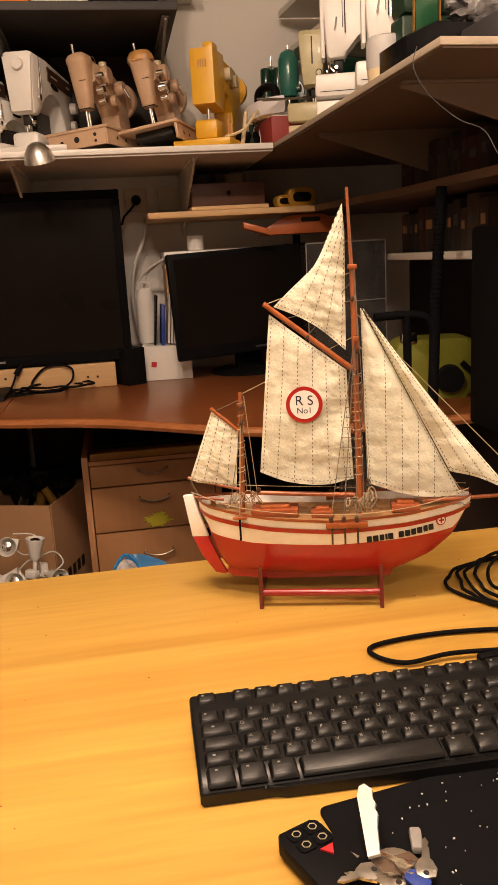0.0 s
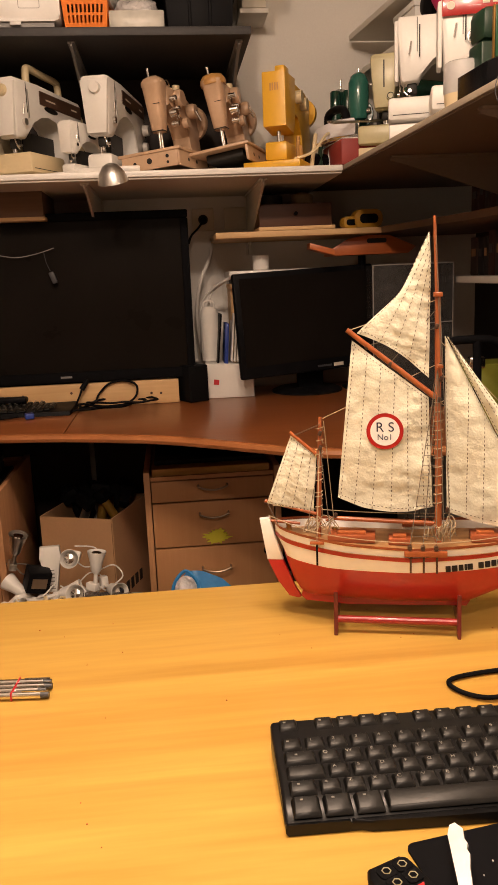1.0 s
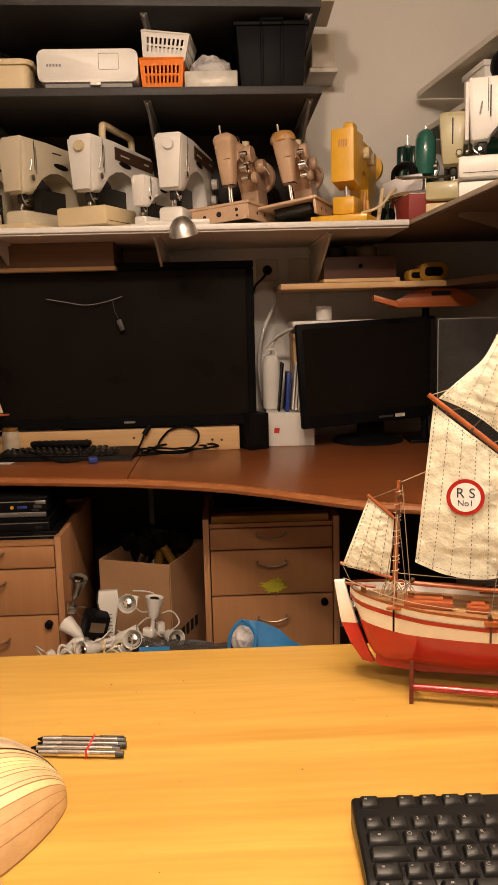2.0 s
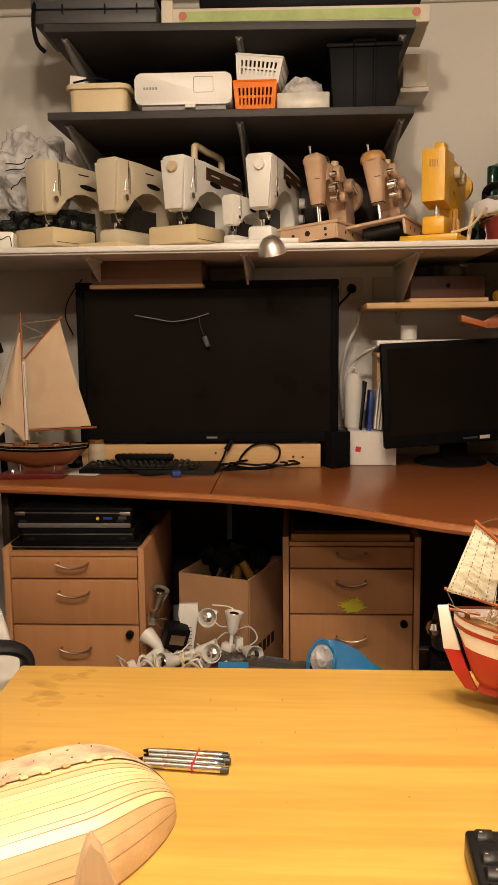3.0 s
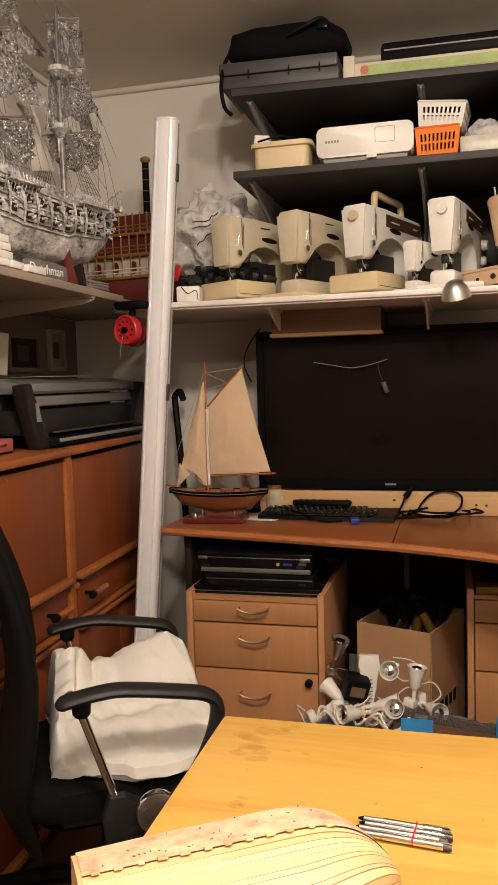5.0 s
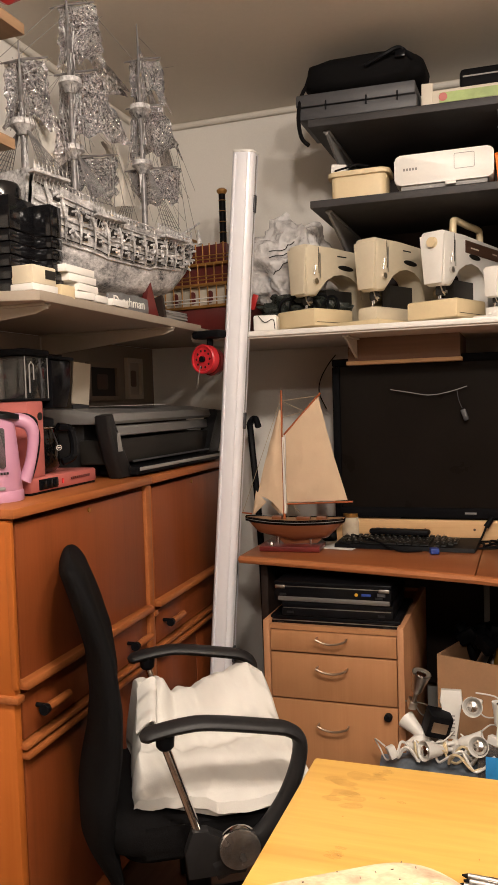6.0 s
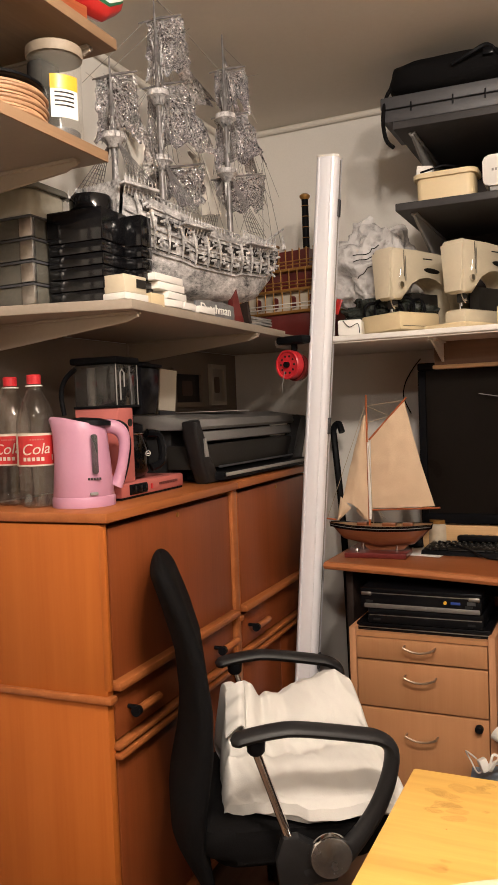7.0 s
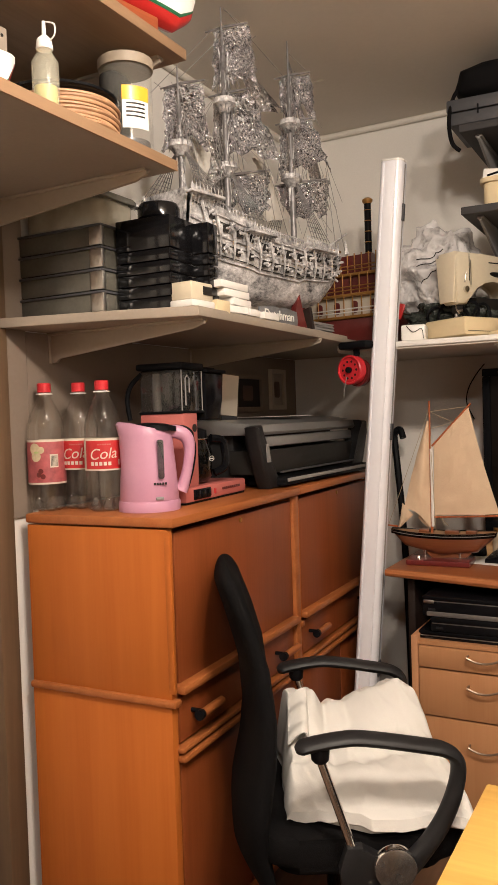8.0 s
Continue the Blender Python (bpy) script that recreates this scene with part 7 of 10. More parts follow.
# upper shelves on the right wall
for z, y0, lab in ((1.88, 1.5, "white shelf high on the side wall"), (1.75, 1.5, "white shelf with boxes and bright rolls on the side wall")):
    structure("shelf_high_east", prism([(0.594, 2.945), (0.76, y0), (XR, y0), (XR, 2.97), (0.594, 2.97)], z - 0.018, z, bev=0.002), WHITESHELF, lab)
hb = thing("white_carton", pose(0.76, 2.60, 1.7505, 0, 0, 4), "white cardboard storage box with lid", "box")
part("carton", box((0, 0, 0.042), (0.18, 0.16, 0.082), bev=0.002), WHITEMAT, hb)
part("lid", box((0, 0, 0.088), (0.19, 0.17, 0.016), bev=0.002), WHITEMAT, hb)
for y, mt, lab in ((2.40, BLACKP, "black fabric roll on the shelf"), (2.31, surf("magenta_fabric", (0.55, 0.02, 0.12), 0.6), "magenta fabric roll on the shelf"), (2.20, surf("bright_yellow_fabric", (0.75, 0.62, 0.02), 0.5), "bright yellow round bundle on the shelf")):
    rl = thing("fabric_roll", pose(0.735, y, 1.7505 + 0.046), lab, "roll", "bright rolls")
    bm = lathe([(0.020, -0.075), (0.040, -0.06), (0.046, -0.02), (0.046, 0.02), (0.040, 0.06), (0.020, 0.075)], 26)
    part("roll", bm, mt, rl).matrix_basis = pose(0, 0, 0, 0, 90, 0)

# ---- under the wall shelf and on the desk ----
dw = thing("hanging_crate", pose(-0.574, 2.80, 1.306), "wooden crate hung under the white shelf", "crate")
part("box_body", box((0, 0, 0.046), (0.345, 0.25, 0.078)), wood("brown_board", (0.17, 0.085, 0.04), (0.11, 0.055, 0.025), "X", 0.6, 20), dw)
part("bottom_board", box((0, -0.003, 0.006), (0.355, 0.262, 0.012), bev=0.002), PINE_RAW, dw)

# low pine shelf contents
wbx = thing("wooden_box", pose(0.355, 2.80, 1.2525, 0, 0, 0), "dark wooden box on a small pine board", "box")
part("board", box((0, -0.01, 0.006), (0.235, 0.26, 0.011), bev=0.001), PINE_RAW, wbx)
part("box_body", box((0, 0, 0.046), (0.225, 0.22, 0.068), bev=0.002), wood("dark_box_wood", (0.085, 0.032, 0.015), (0.055, 0.02, 0.010), "X", 0.5, 20), wbx)
part("knob", rod((0.0, -0.11, 0.05), (0.0, -0.122, 0.05), 0.006), BLACKP, wbx)
for x, r, mt in ((0.29, 0.045, DARKGREYP), (0.40, 0.035, ROPE)):
    bu = thing("thread_bundle", pose(x, 2.83, 1.3325), "dusty grey bundle lying on the wooden box", "bundle", "bundles")
    part("wad", lathe([(0.01, 0), (r, 0.008), (r, 0.035), (0.01, 0.045)], 16), mt, bu)
for x, w, h, lab in ((0.525, 0.05, 0.035, "small yellow and black tape measure"), (0.58, 0.09, 0.055, "yellow and black hand tool on the shelf")):
    tp = thing("hand_tool", pose(x, 2.70, 1.2525, 0, 0, 8), lab, "tool", "tools on the low shelf")
    part("case", prism([(a, b + h / 2) for a, b in rounded(w, h, h * 0.35)], -0.02, 0.02, "xz", bev=0.004), surf("tool_yellow_%d" % int(w * 100), (0.42, 0.22, 0.02), 0.45), tp)
    part("grip", prism([(a, b + h / 2) for a, b in rounded(w * 0.66, h * 0.5, h * 0.2)], -0.023, 0.023, "xz", bev=0.003), BLACKP, tp)
# hanging orange wooden tray
tr = thing("wooden_tray", pose(0.585, 2.72, 1.172, 0, 0, -4), "orange wooden tray with cut-out handle leaning on the monitor", "tray")
part("end_board", prism([(-0.115, 0.0), (0.13, 0.0), (0.155, 0.02), (0.12, 0.035), (0.07, 0.058), (0.0, 0.060), (-0.06, 0.05), (-0.115, 0.02)], -0.006, 0.006, "xz", bev=0.002), TRAY, tr)
part("grip_hole", prism([(0.03 + a, 0.042 + b) for a, b in rounded(0.062, 0.014, 0.006)], -0.0066, 0.0066, "xz"), EYE_DARK, tr)
part("side_board", prism([(-0.19, 0.022), (-0.115, 0.0), (-0.115, 0.018), (-0.19, 0.04)], -0.09, 0.0, "xz", bev=0.002), TRAY, tr)
part("floor_board", box((0.0, 0.07, 0.004), (0.24, 0.14, 0.007)), TRAY, tr)
ar = thing("monitor_arm_shelf", pose(0.585, 2.79, 0.7355), "black steel post carrying the tray", "post")
part("post", rod((0, 0, 0.0), (0, 0, 0.4355), 0.012), BLACKP, ar)
part("foot", box((0, 0, 0.005), (0.12, 0.12, 0.01), bev=0.002), BLACKP, ar)

# white device on a little pine stand, with a white cup
sd = thing("desk_riser", pose(0.285, 2.855, 0.7355), "small pine riser behind the monitor", "riser")
part("top_board", box((0, 0, 0.355), (0.27, 0.19, 0.014), bev=0.002), PINE_RAW, sd)
for x in (-0.125, 0.125):
    part("side_board", box((x, 0.02, 0.174), (0.014, 0.15, 0.348)), PINE_RAW, sd)
dv = thing("router", pose(0.285, 2.855, 0.7355 + 0.3625), "flat white router with cables on a riser", "router")
part("case", box((0, 0, 0.030), (0.275, 0.19, 0.020), bev=0.005), WHITEP, dv)
part("under_case", box((0, 0.0, 0.0105), (0.25, 0.17, 0.020), bev=0.003), BLACKP, dv)
cp = thing("white_cup", pose(0.255, 2.805, 0.7355 + 0.4028), "small white plastic cup on the router", "cup")
part("cup", lathe([(0.024, 0), (0.026, 0.002), (0.0265, 0.044), (0.0245, 0.046), (0.022, 0.044)], 26), WHITEP, cp)
# papers, bottle and folders beside the television
fx = thing("magazine_file", pose(0.115, 2.80, 0.7355, 0, 0, -3), "white cardboard magazine file with a red sticker", "magazine file")
part("file_body", prism([(-0.055, 0), (0.10, 0), (0.10, 0.105), (-0.055, 0.112)], -0.05, 0.07, "xz", bev=0.0015), WHITEMAT, fx)
part("sticker", box((-0.022, -0.0508, 0.052), (0.017, 0.0012, 0.017), rx=0, ry=8), REDW, fx, "small square red sticker")
pw = thing("papers", pose(0.135, 2.82, 0.7355 + 0.113), "blue folder and white papers standing in the file", "papers")
part("folder", box((-0.004, 0, 0.06), (0.012, 0.1, 0.13), ry=4, bev=0.001), BLUEP, pw, "blue folder")
part("folder", box((-0.026, 0.01, 0.075), (0.006, 0.1, 0.16), ry=6), BLACKP, pw)
for k in range(3):
    part("sheet", box((0.016 + 0.010 * k, 0, 0.08 + 0.004 * k), (0.005, 0.11, 0.155 + 0.01 * k), ry=5), WHITEMAT, pw)
bo = thing("paper_roll", pose(0.082, 2.86, 0.7355 + 0.113), "white paper roll standing by the file", "paper roll")
part("roll_body", lathe([(0.028, 0), (0.030, 0.006), (0.030, 0.15), (0.026, 0.165), (0.018, 0.178)], 24), WHITEMAT, bo)
part("loop", tube(smooth([(-0.018, 0, 0.175), (-0.012, 0, 0.195), (0.012, 0, 0.195), (0.018, 0, 0.175)], 5), 0.004, 7), WHITEP, bo)
# White sheet imitates the lit part of the wall below the shelf's shadow.
wp = thing("lit_wall_patch", pose(0.07, YB - 0.006, 0.98), "white sheet standing in for the lit wall behind the desk", "sheet")
part("sheet", box((0, 0, 0), (0.14, 0.004, 0.30)), WHITEMAT, wp)
wcb = thing("white_cable", pose(0, 0, 0), "thick white cables running up the wall", "cable")
part("lead", tube(smooth([(0.055, 2.93, 0.87), (0.045, 2.93, 1.0), (0.06, 2.94, 1.10), (0.095, 2.95, 1.18), (0.11, 2.97, 1.24)], 6), 0.006, 8), WHITEP, wcb)
part("lead", tube(smooth([(0.05, 2.92, 0.9), (0.06, 2.90, 1.03), (0.10, 2.86, 1.085), (0.155, 2.80, 1.118)], 6), 0.005, 8), WHITEP, wcb)
part("lead", tube(smooth([(0.075, 2.9, 0.95), (0.09, 2.88, 1.06), (0.13, 2.85, 1.10), (0.16, 2.82, 1.122)], 6), 0.004, 8), WHITEP, wcb)
so = thing("wall_socket", pose(0.085, YB - 0.002, 1.315), "cream wall socket with a black plug", "socket")
part("plate", box((0, -0.006, 0), (0.075, 0.012, 0.075), bev=0.004), LABELW, so)
part("plate", box((0.11, -0.006, 0), (0.075, 0.012, 0.075), bev=0.004), LABELW, so)
part("plug", rod((0, -0.012, 0.0), (0, -0.045, -0.005), 0.017, 0.012), BLACKP, so)
part("lead", tube(smooth([(0, -0.045, -0.005), (-0.02, -0.06, -0.03), (-0.045, -0.07, -0.055), (-0.055, -0.09, -0.08)], 4), 0.004, 6), BLACKP, so)
spk = thing("loudspeaker", pose(0.012, 2.73, 0.7355, 0, 0, 28), "small black desktop loudspeaker", "loudspeaker")
part("cabinet", box((0, 0, 0.058), (0.07, 0.085, 0.116), bev=0.004), BLACKP, spk)
part("grille", box((0, -0.0435, 0.062), (0.060, 0.004, 0.10), bev=0.002), BLACKF, spk)
part("lead", tube(smooth([(0.03, 0.04, 0.10), (0.03, 0.065, 0.13), (0.005, 0.07, 0.125), (-0.01, 0.06, 0.05), (0.05, 0.02, 0.004), (0.062, 0.0, 0.004)], 5), 0.002, 6), BLACKP, spk)

# second keyboard, remote, cables
k2 = thing("keyboard", pose(-0.785, 2.60, 0.7355, 0, 0, -3.5), "black keyboard on the cherry desk before the television", "keyboard", "keyboards")
part("body", prism([(-0.005, 0.0), (0.155, 0.0), (0.155, 0.020), (0.15, 0.023), (0.0, 0.012)], -0.004, 0.425, "yz", bev=0.002), BLACKP, k2)
for y, ws in ((0.135, [1, -1, 1, 1, 1, 1, -0.5, 1, 1, 1, 1, -0.5, 1, 1, 1, 1, 1, 1]), (0.108, [1] * 13 + [2] + [-0.2, 1, 1, 1, 1]), (0.089, [1.5] + [1] * 12 + [1.5, -0.2, 1, 1, 1, 1]), (0.070, [1.75] + [1] * 12 + [1.25, -1.2, 1, 1, 1]), (0.051, [1.25] + [1] * 11 + [2.75, -0.7, 1, 1, 1]), (0.032, [1.25, 1.25, 1.25, 6, 1.25, 1.25, 1.25, 1.5, -0.7, 1, 1])):
    x = 0.004
    for w in ws:
        if w > 0:
            kk = new("key", keycap(w))
            kk.parent, kk.matrix_basis = k2, pose(x + w * U / 2, y - 0.018, 0.0125 + y * 0.07, 4, 0, 0)
            if w <= 1.5:
                lg = new("legend", bpy.data.meshes["legend"])
                lg.parent, lg.matrix_basis = kk, pose(-0.001, 0.0, 0.0094, 3, 0, 0) @ Matrix.Diagonal((2.2, 2.6, 1, 1))
        x += abs(w) * U
rc = thing("remote_control", pose(-0.60, 2.70, 0.765, -3, 0, -4), "long black remote control lying across the keyboard", "remote")
part("case", box((0, 0, 0.008), (0.19, 0.042, 0.018), bev=0.007), BLACKP, rc)
for k in range(6):
    part("button", rod((-0.07 + 0.022 * k, 0, 0.017), (-0.07 + 0.022 * k, 0, 0.0185), 0.006, n=10), DARKGREYP, rc)
for k in range(3):
    cc = thing("black_cable", pose(-0.27 + 0.03 * k, 2.68, 0.7355), "black cable heaped on the desk", "cable", "desk cables")
    random.seed(40 + k)
    pts = [((0.085 + 0.01 * k) * math.cos(a / 16 * 6.283) + random.uniform(-0.015, 0.015), 0.055 * math.sin(a / 16 * 6.283) + random.uniform(-0.012, 0.012), 0.006 + 0.006 * k + random.uniform(0, 0.006)) for a in range(16)]
    part("lead", tube(smooth(pts, 4, True), 0.0034, 7, closed=True), BLACKP, cc)
lp = thing("black_cable", pose(0, 0, 0), "black power lead arched in a loop on the desk", "cable", "desk cables")
part("lead", tube(smooth([(-0.34, 2.66, 0.742), (-0.30, 2.69, 0.75), (-0.285, 2.70, 0.775), (-0.25, 2.70, 0.808), (-0.20, 2.70, 0.815), (-0.165, 2.69, 0.80), (-0.17, 2.68, 0.765), (-0.21, 2.66, 0.745), (-0.29, 2.64, 0.741), (-0.36, 2.62, 0.741)], 6), 0.0034, 8), BLACKP, lp)
part("plug", rod((-0.335, 2.69, 0.795), (-0.315, 2.695, 0.825), 0.009, 0.007), BLACKP, lp)
part("plug_tail", tube(smooth([(-0.335, 2.69, 0.795), (-0.345, 2.68, 0.77), (-0.36, 2.66, 0.742)], 4), 0.0034, 6), BLACKP, lp)
vg = thing("video_cable", pose(0, 0, 0.7355), "black monitor cable with a blue plug", "cable", "desk cables")
part("lead", tube(smooth([(-0.80, 2.74, 0.02), (-0.74, 2.68, 0.026), (-0.66, 2.61, 0.022), (-0.58, 2.55, 0.005), (-0.51, 2.545, 0.008)], 6), 0.003, 7), BLACKP, vg)
part("plug", box((-0.475, 2.538, 0.010), (0.026, 0.030, 0.016), rz=15, bev=0.003), BLUEP, vg, "blue plug")
pp = thing("paper_sheet", pose(-0.78, 2.655, 0.7352, 0, 0, -10), "sheet of paper on the desk", "paper")
part("sheet", box((0, 0, 0.0004), (0.14, 0.17, 0.0008)), WHITEMAT, pp)
ms = thing("computer_mouse", pose(-0.83, 2.73, 0.7355, 0, 0, 20), "black computer mouse behind the model sloop", "mouse")
part("shell", lathe([(0.026, 0.0), (0.032, 0.006), (0.030, 0.022), (0.018, 0.034), (0.004, 0.037)], 24), BLACKP, ms)
bn2 = thing("glass_jar", pose(-0.76, 2.72, 0.7355), "small clear jar with golden contents", "jar")
part("jar", lathe([(0.028, 0), (0.030, 0.004), (0.030, 0.07), (0.024, 0.08)], 24), clear("jar_glass", (0.8, 0.75, 0.62), 0.1, 0.5), bn2)
part("lid", lathe([(0.026, 0.08), (0.026, 0.092)], 24), GOLD, bn2)
hc = thing("wall_cable", pose(0, 0, 0), "thin black cord hanging on the wall beside the television", "cord")
part("lead", tube(smooth([(-0.86, 2.995, 1.36), (-0.89, 2.995, 1.324), (-0.918, 2.995, 1.274), (-0.924, 2.995, 1.224), (-0.899, 2.995, 1.167)], 6), 0.0022, 6), BLACKP, hc)
# loose wire on the television
wr = thing("loose_wire", pose(0, 0, 0), "thin white wire with a plug hanging over the television", "wire")
part("lead", tube(smooth([(-0.62, 2.708, 1.225), (-0.56, 2.706, 1.214), (-0.50, 2.705, 1.204), (-0.44, 2.706, 1.212), (-0.385, 2.708, 1.228)], 5), 0.0014, 6), GREYP, wr)
part("drop_lead", tube(smooth([(-0.415, 2.704, 1.216), (-0.41, 2.703, 1.185), (-0.40, 2.702, 1.16)], 5), 0.0012, 6), DARKGREYP, wr)
part("plug", box((-0.393, 2.702, 1.14), (0.016, 0.012, 0.036), ry=-20, bev=0.003), DARKGREYP, wr)

# tan-sailed model sloop
def sl_sheer(s): return track((0, 0.08, 0.16, 0.24, 0.302), (0.110, 0.104, 0.102, 0.104, 0.108), s)
def sl_keel(s): return track((0, 0.04, 0.15, 0.25, 0.302), (0.106, 0.060, 0.034, 0.046, 0.094), s)
def sl_beam(s): return 0.042 * max(0.0, 1 - abs((s - 0.165) / 0.170) ** 2.2) ** 0.7 + 0.002
sp = thing("model_sloop", pose(-1.062, 2.54, 0.7355, 0, 0, 3), "model sloop with tan sails and varnished hull on a wooden base", "model ship")
ST2 = [0.302 * i / 36 for i in range(37)]
VARN = wood("varnished_hull", (0.22, 0.075, 0.028), (0.14, 0.045, 0.015), "X", 0.3, 60, coat=0.4)
hu = part("hull", hull_band(ST2, sl_beam, sl_keel, lambda s: sl_sheer(s) - 0.016, sl_sheer, sl_keel, 7), VARN, sp, "varnished planked hull")
part("topside", hull_band(ST2, sl_beam, lambda s: sl_sheer(s) - 0.016, lambda s: sl_sheer(s), sl_sheer, sl_keel, 3, off=0.0006), BLACKG, hu, "black topsides")
part("stripe", hull_band(ST2, sl_beam, lambda s: sl_sheer(s) - 0.009, lambda s: sl_sheer(s) - 0.0072, sl_sheer, sl_keel, 1, off=0.0014), GREYP, hu)
part("keel_fin", prism([(0.10, 0.045), (0.24, 0.05), (0.22, 0.030), (0.12, 0.026)], -0.004, 0.004, "xz", bev=0.001), VARN, hu)
bm = bmesh.new()
for a, b in zip(ST2, ST2[1:]):
    bm.faces.new([bm.verts.new((s, k * sl_beam(s), sl_sheer(s) - 0.003)) for s, k in ((a, -1), (b, -1), (b, 1), (a, 1))])
part("deck", bm, OAKDECK, sp)
for s, w in ((0.10, 0.03), (0.18, 0.04), (0.235, 0.03)):
    part("deckhouse", box((s, 0, sl_sheer(s) + 0.001), (w, 0.026, 0.010), bev=0.002), VARN, sp)
part("mast", rod((0.122, 0, 0.10), (0.122, 0, 0.484), 0.004, 0.0025), SPAR, sp)
part("mast_sleeve", rod((0.1255, -0.003, 0.118), (0.1255, -0.003, 0.345), 0.0042), WHITEP, sp, "pale sleeve on the lower mast")
part("gaff", rod((0.127, 0, 0.352), (0.240, 0, 0.472), 0.0028), SPAR, sp)
part("boom", rod((0.128, 0, 0.145), (0.328, 0, 0.153), 0.003), SPAR, sp)
part("bowsprit", rod((0.02, 0, 0.115), (-0.01, 0, 0.118), 0.003, 0.002), SPAR, sp)
noise.seed_set(8)
part("sail", sheet(sail([(0.130, 0.150), (0.313, 0.158), (0.234, 0.461), (0.132, 0.356)], 0.012, wrinkle=0.002, sag=(0, 0.05, 0, 0)), 18, 22, 0.0008), SAILTAN, sp, "tan mainsail")
part("sail", sheet(sail([(0.042, 0.172, -0.006), (0.119, 0.112), (0.1195, 0.425), (0.114, 0.428)], 0.016, wrinkle=0.005, sag=(0.10, 0, 0, -0.10)), 18, 22, 0.0008), SAILTAN, sp, "tan staysail")
part("sail", sheet(sail([(0.024, 0.114, -0.004), (0.030, 0.114, -0.002), (0.070, 0.152, -0.010), (0.038, 0.186, -0.006)], 0.006, wrinkle=0.004), 10, 12, 0.0008), SAILTAN, sp, "folded foot of the tan jib")
part("sail", sheet(sail([(0.080, 0.140, 0.010), (0.110, 0.112, 0.008), (0.119, 0.40, 0.004), (0.116, 0.405, 0.004)], 0.008), 10, 14, 0.0008), SAILTAN, sp, "tan jib behind the staysail")
for a, b in (((0.122, 0, 0.452), (0.232, 0, 0.464)), ((0.122, 0, 0.402), (0.19, 0, 0.420)), ((0.122, 0, 0.452), (0.19, 0, 0.42)), ((0.122, 0, 0.462), (-0.008, 0, 0.118)), ((0.14, -0.03, 0.108), (0.122, 0, 0.40)), ((0.16, 0.0, 0.12), (0.146, 0, 0.148)), ((0.17, 0.0, 0.12), (0.146, 0, 0.148))):
    part("stay", rod(a, b, 0.0008, n=5), ROPE, sp)
part("base_board", prism([(0.055, -0.05), (0.235, -0.05), (0.235, 0.05), (0.055, 0.05)], 0.0, 0.016, bev=0.003), DEEPRED, sp, "dark red wooden base")
for s in (0.10, 0.20):
    part("support", rod((s, 0, 0.016), (s, 0, sl_keel(s)), 0.005), CHROME, sp)
part("plaque", lathe([(0.007, 0), (0.007, 0.006), (0.003, 0.012)], 16, c=(0.09, -0.038, 0.016)), CHROME, sp)
for ob in sp.children:
    if not ob.name.startswith(("base_board", "plaque", "support")):
        ob.location.z -= 0.010
sp.scale = (1.05, 1.05, 1.05)
# cane behind the post
cn = thing("walking_stick", pose(0, 0, 0), "dark hooked stick leaning in the corner", "stick")
part("stick", tube(smooth([(-1.07, 2.75, 0.0), (-1.10, 2.80, 0.70), (-1.145, 2.86, 1.07), (-1.155, 2.88, 1.12), (-1.135, 2.88, 1.14), (-1.12, 2.87, 1.11)], 6), 0.012, 8), BLACKP, cn)

STEELGREY = surf("grey_laptop_shell", (0.17, 0.16, 0.15), 0.4, 0.3, var=0.1)
# ---- under the desk ----
def laptop(z, w, d, h, lid_h, base_mat, lid_mat, lab, dx=0.0, rz=0.0):
    """A closed laptop: base with small ports, hinge gap and lid."""
    th = thing("laptop", pose(-0.735 + dx, 2.335 + d / 2, z, 0, 0, rz), lab, "laptop", "stacked laptops")
    part("base", box((0, 0, (h - lid_h) / 2), (w, d, h - lid_h - 0.001), bev=0.003), base_mat, th)
    part("lid", box((0, 0.002, h - lid_h / 2 + 0.0005), (w + 0.002, d, lid_h), bev=0.004), lid_mat, th)
    part("seam", box((0, -d / 2 - 0.0003, h - lid_h - 0.0005), (w * 0.97, 0.0016, 0.0026)), STEEL, th, "thin bright seam")
    for k, x in enumerate((-0.42, 0.40)):
        part("port", box((x * w, -d / 2 - 0.0003, (h - lid_h) * 0.45), (0.020, 0.0014, 0.006)), ARMP, th)
    return th


laptop(0.5575, 0.372, 0.27, 0.026, 0.012, BLACKG, BLACKG, "thin glossy black laptop at the bottom of a stack")
laptop(0.5845, 0.318, 0.25, 0.040, 0.016, BLACKP, BLACKP, "closed matt black laptop in a stack", 0.006, 1)
top_laptop = laptop(0.6255, 0.338, 0.25, 0.056, 0.012, BLACKG, BLACKG, "thick laptop with grey base and glossy black lid", -0.004, -0.5)
part("base_shell", box((0.004, -0.002, 0.0075), (0.322, 0.25, 0.014), bev=0.003), STEELGREY, top_laptop, "grey base shell")
for x in (-0.150, 0.150):
    part("hinge", box((x, -0.1265, 0.0415), (0.030, 0.006, 0.011), bev=0.003), STEEL, top_laptop, "silver hinge")
part("port", box((0.100, -0.1260, 0.028), (0.026, 0.003, 0.007), bev=0.001), BLUEP, top_laptop, "blue screen port")
part("port", rod((0.072, -0.1275, 0.028), (0.072, -0.1245, 0.028), 0.0048, n=14), YELLOW, top_laptop, "round yellow socket")
part("port", box((0.142, -0.1258, 0.030), (0.022, 0.002, 0.009)), DARKGREYP, top_laptop)
br = thing("brass_tray", pose(0.045, 2.600, 0.559), "flat brass-edged case on the drawer unit", "case")
part("case", box((0, 0, 0.011), (0.345, 0.30, 0.022), bev=0.003), GOLD, br)
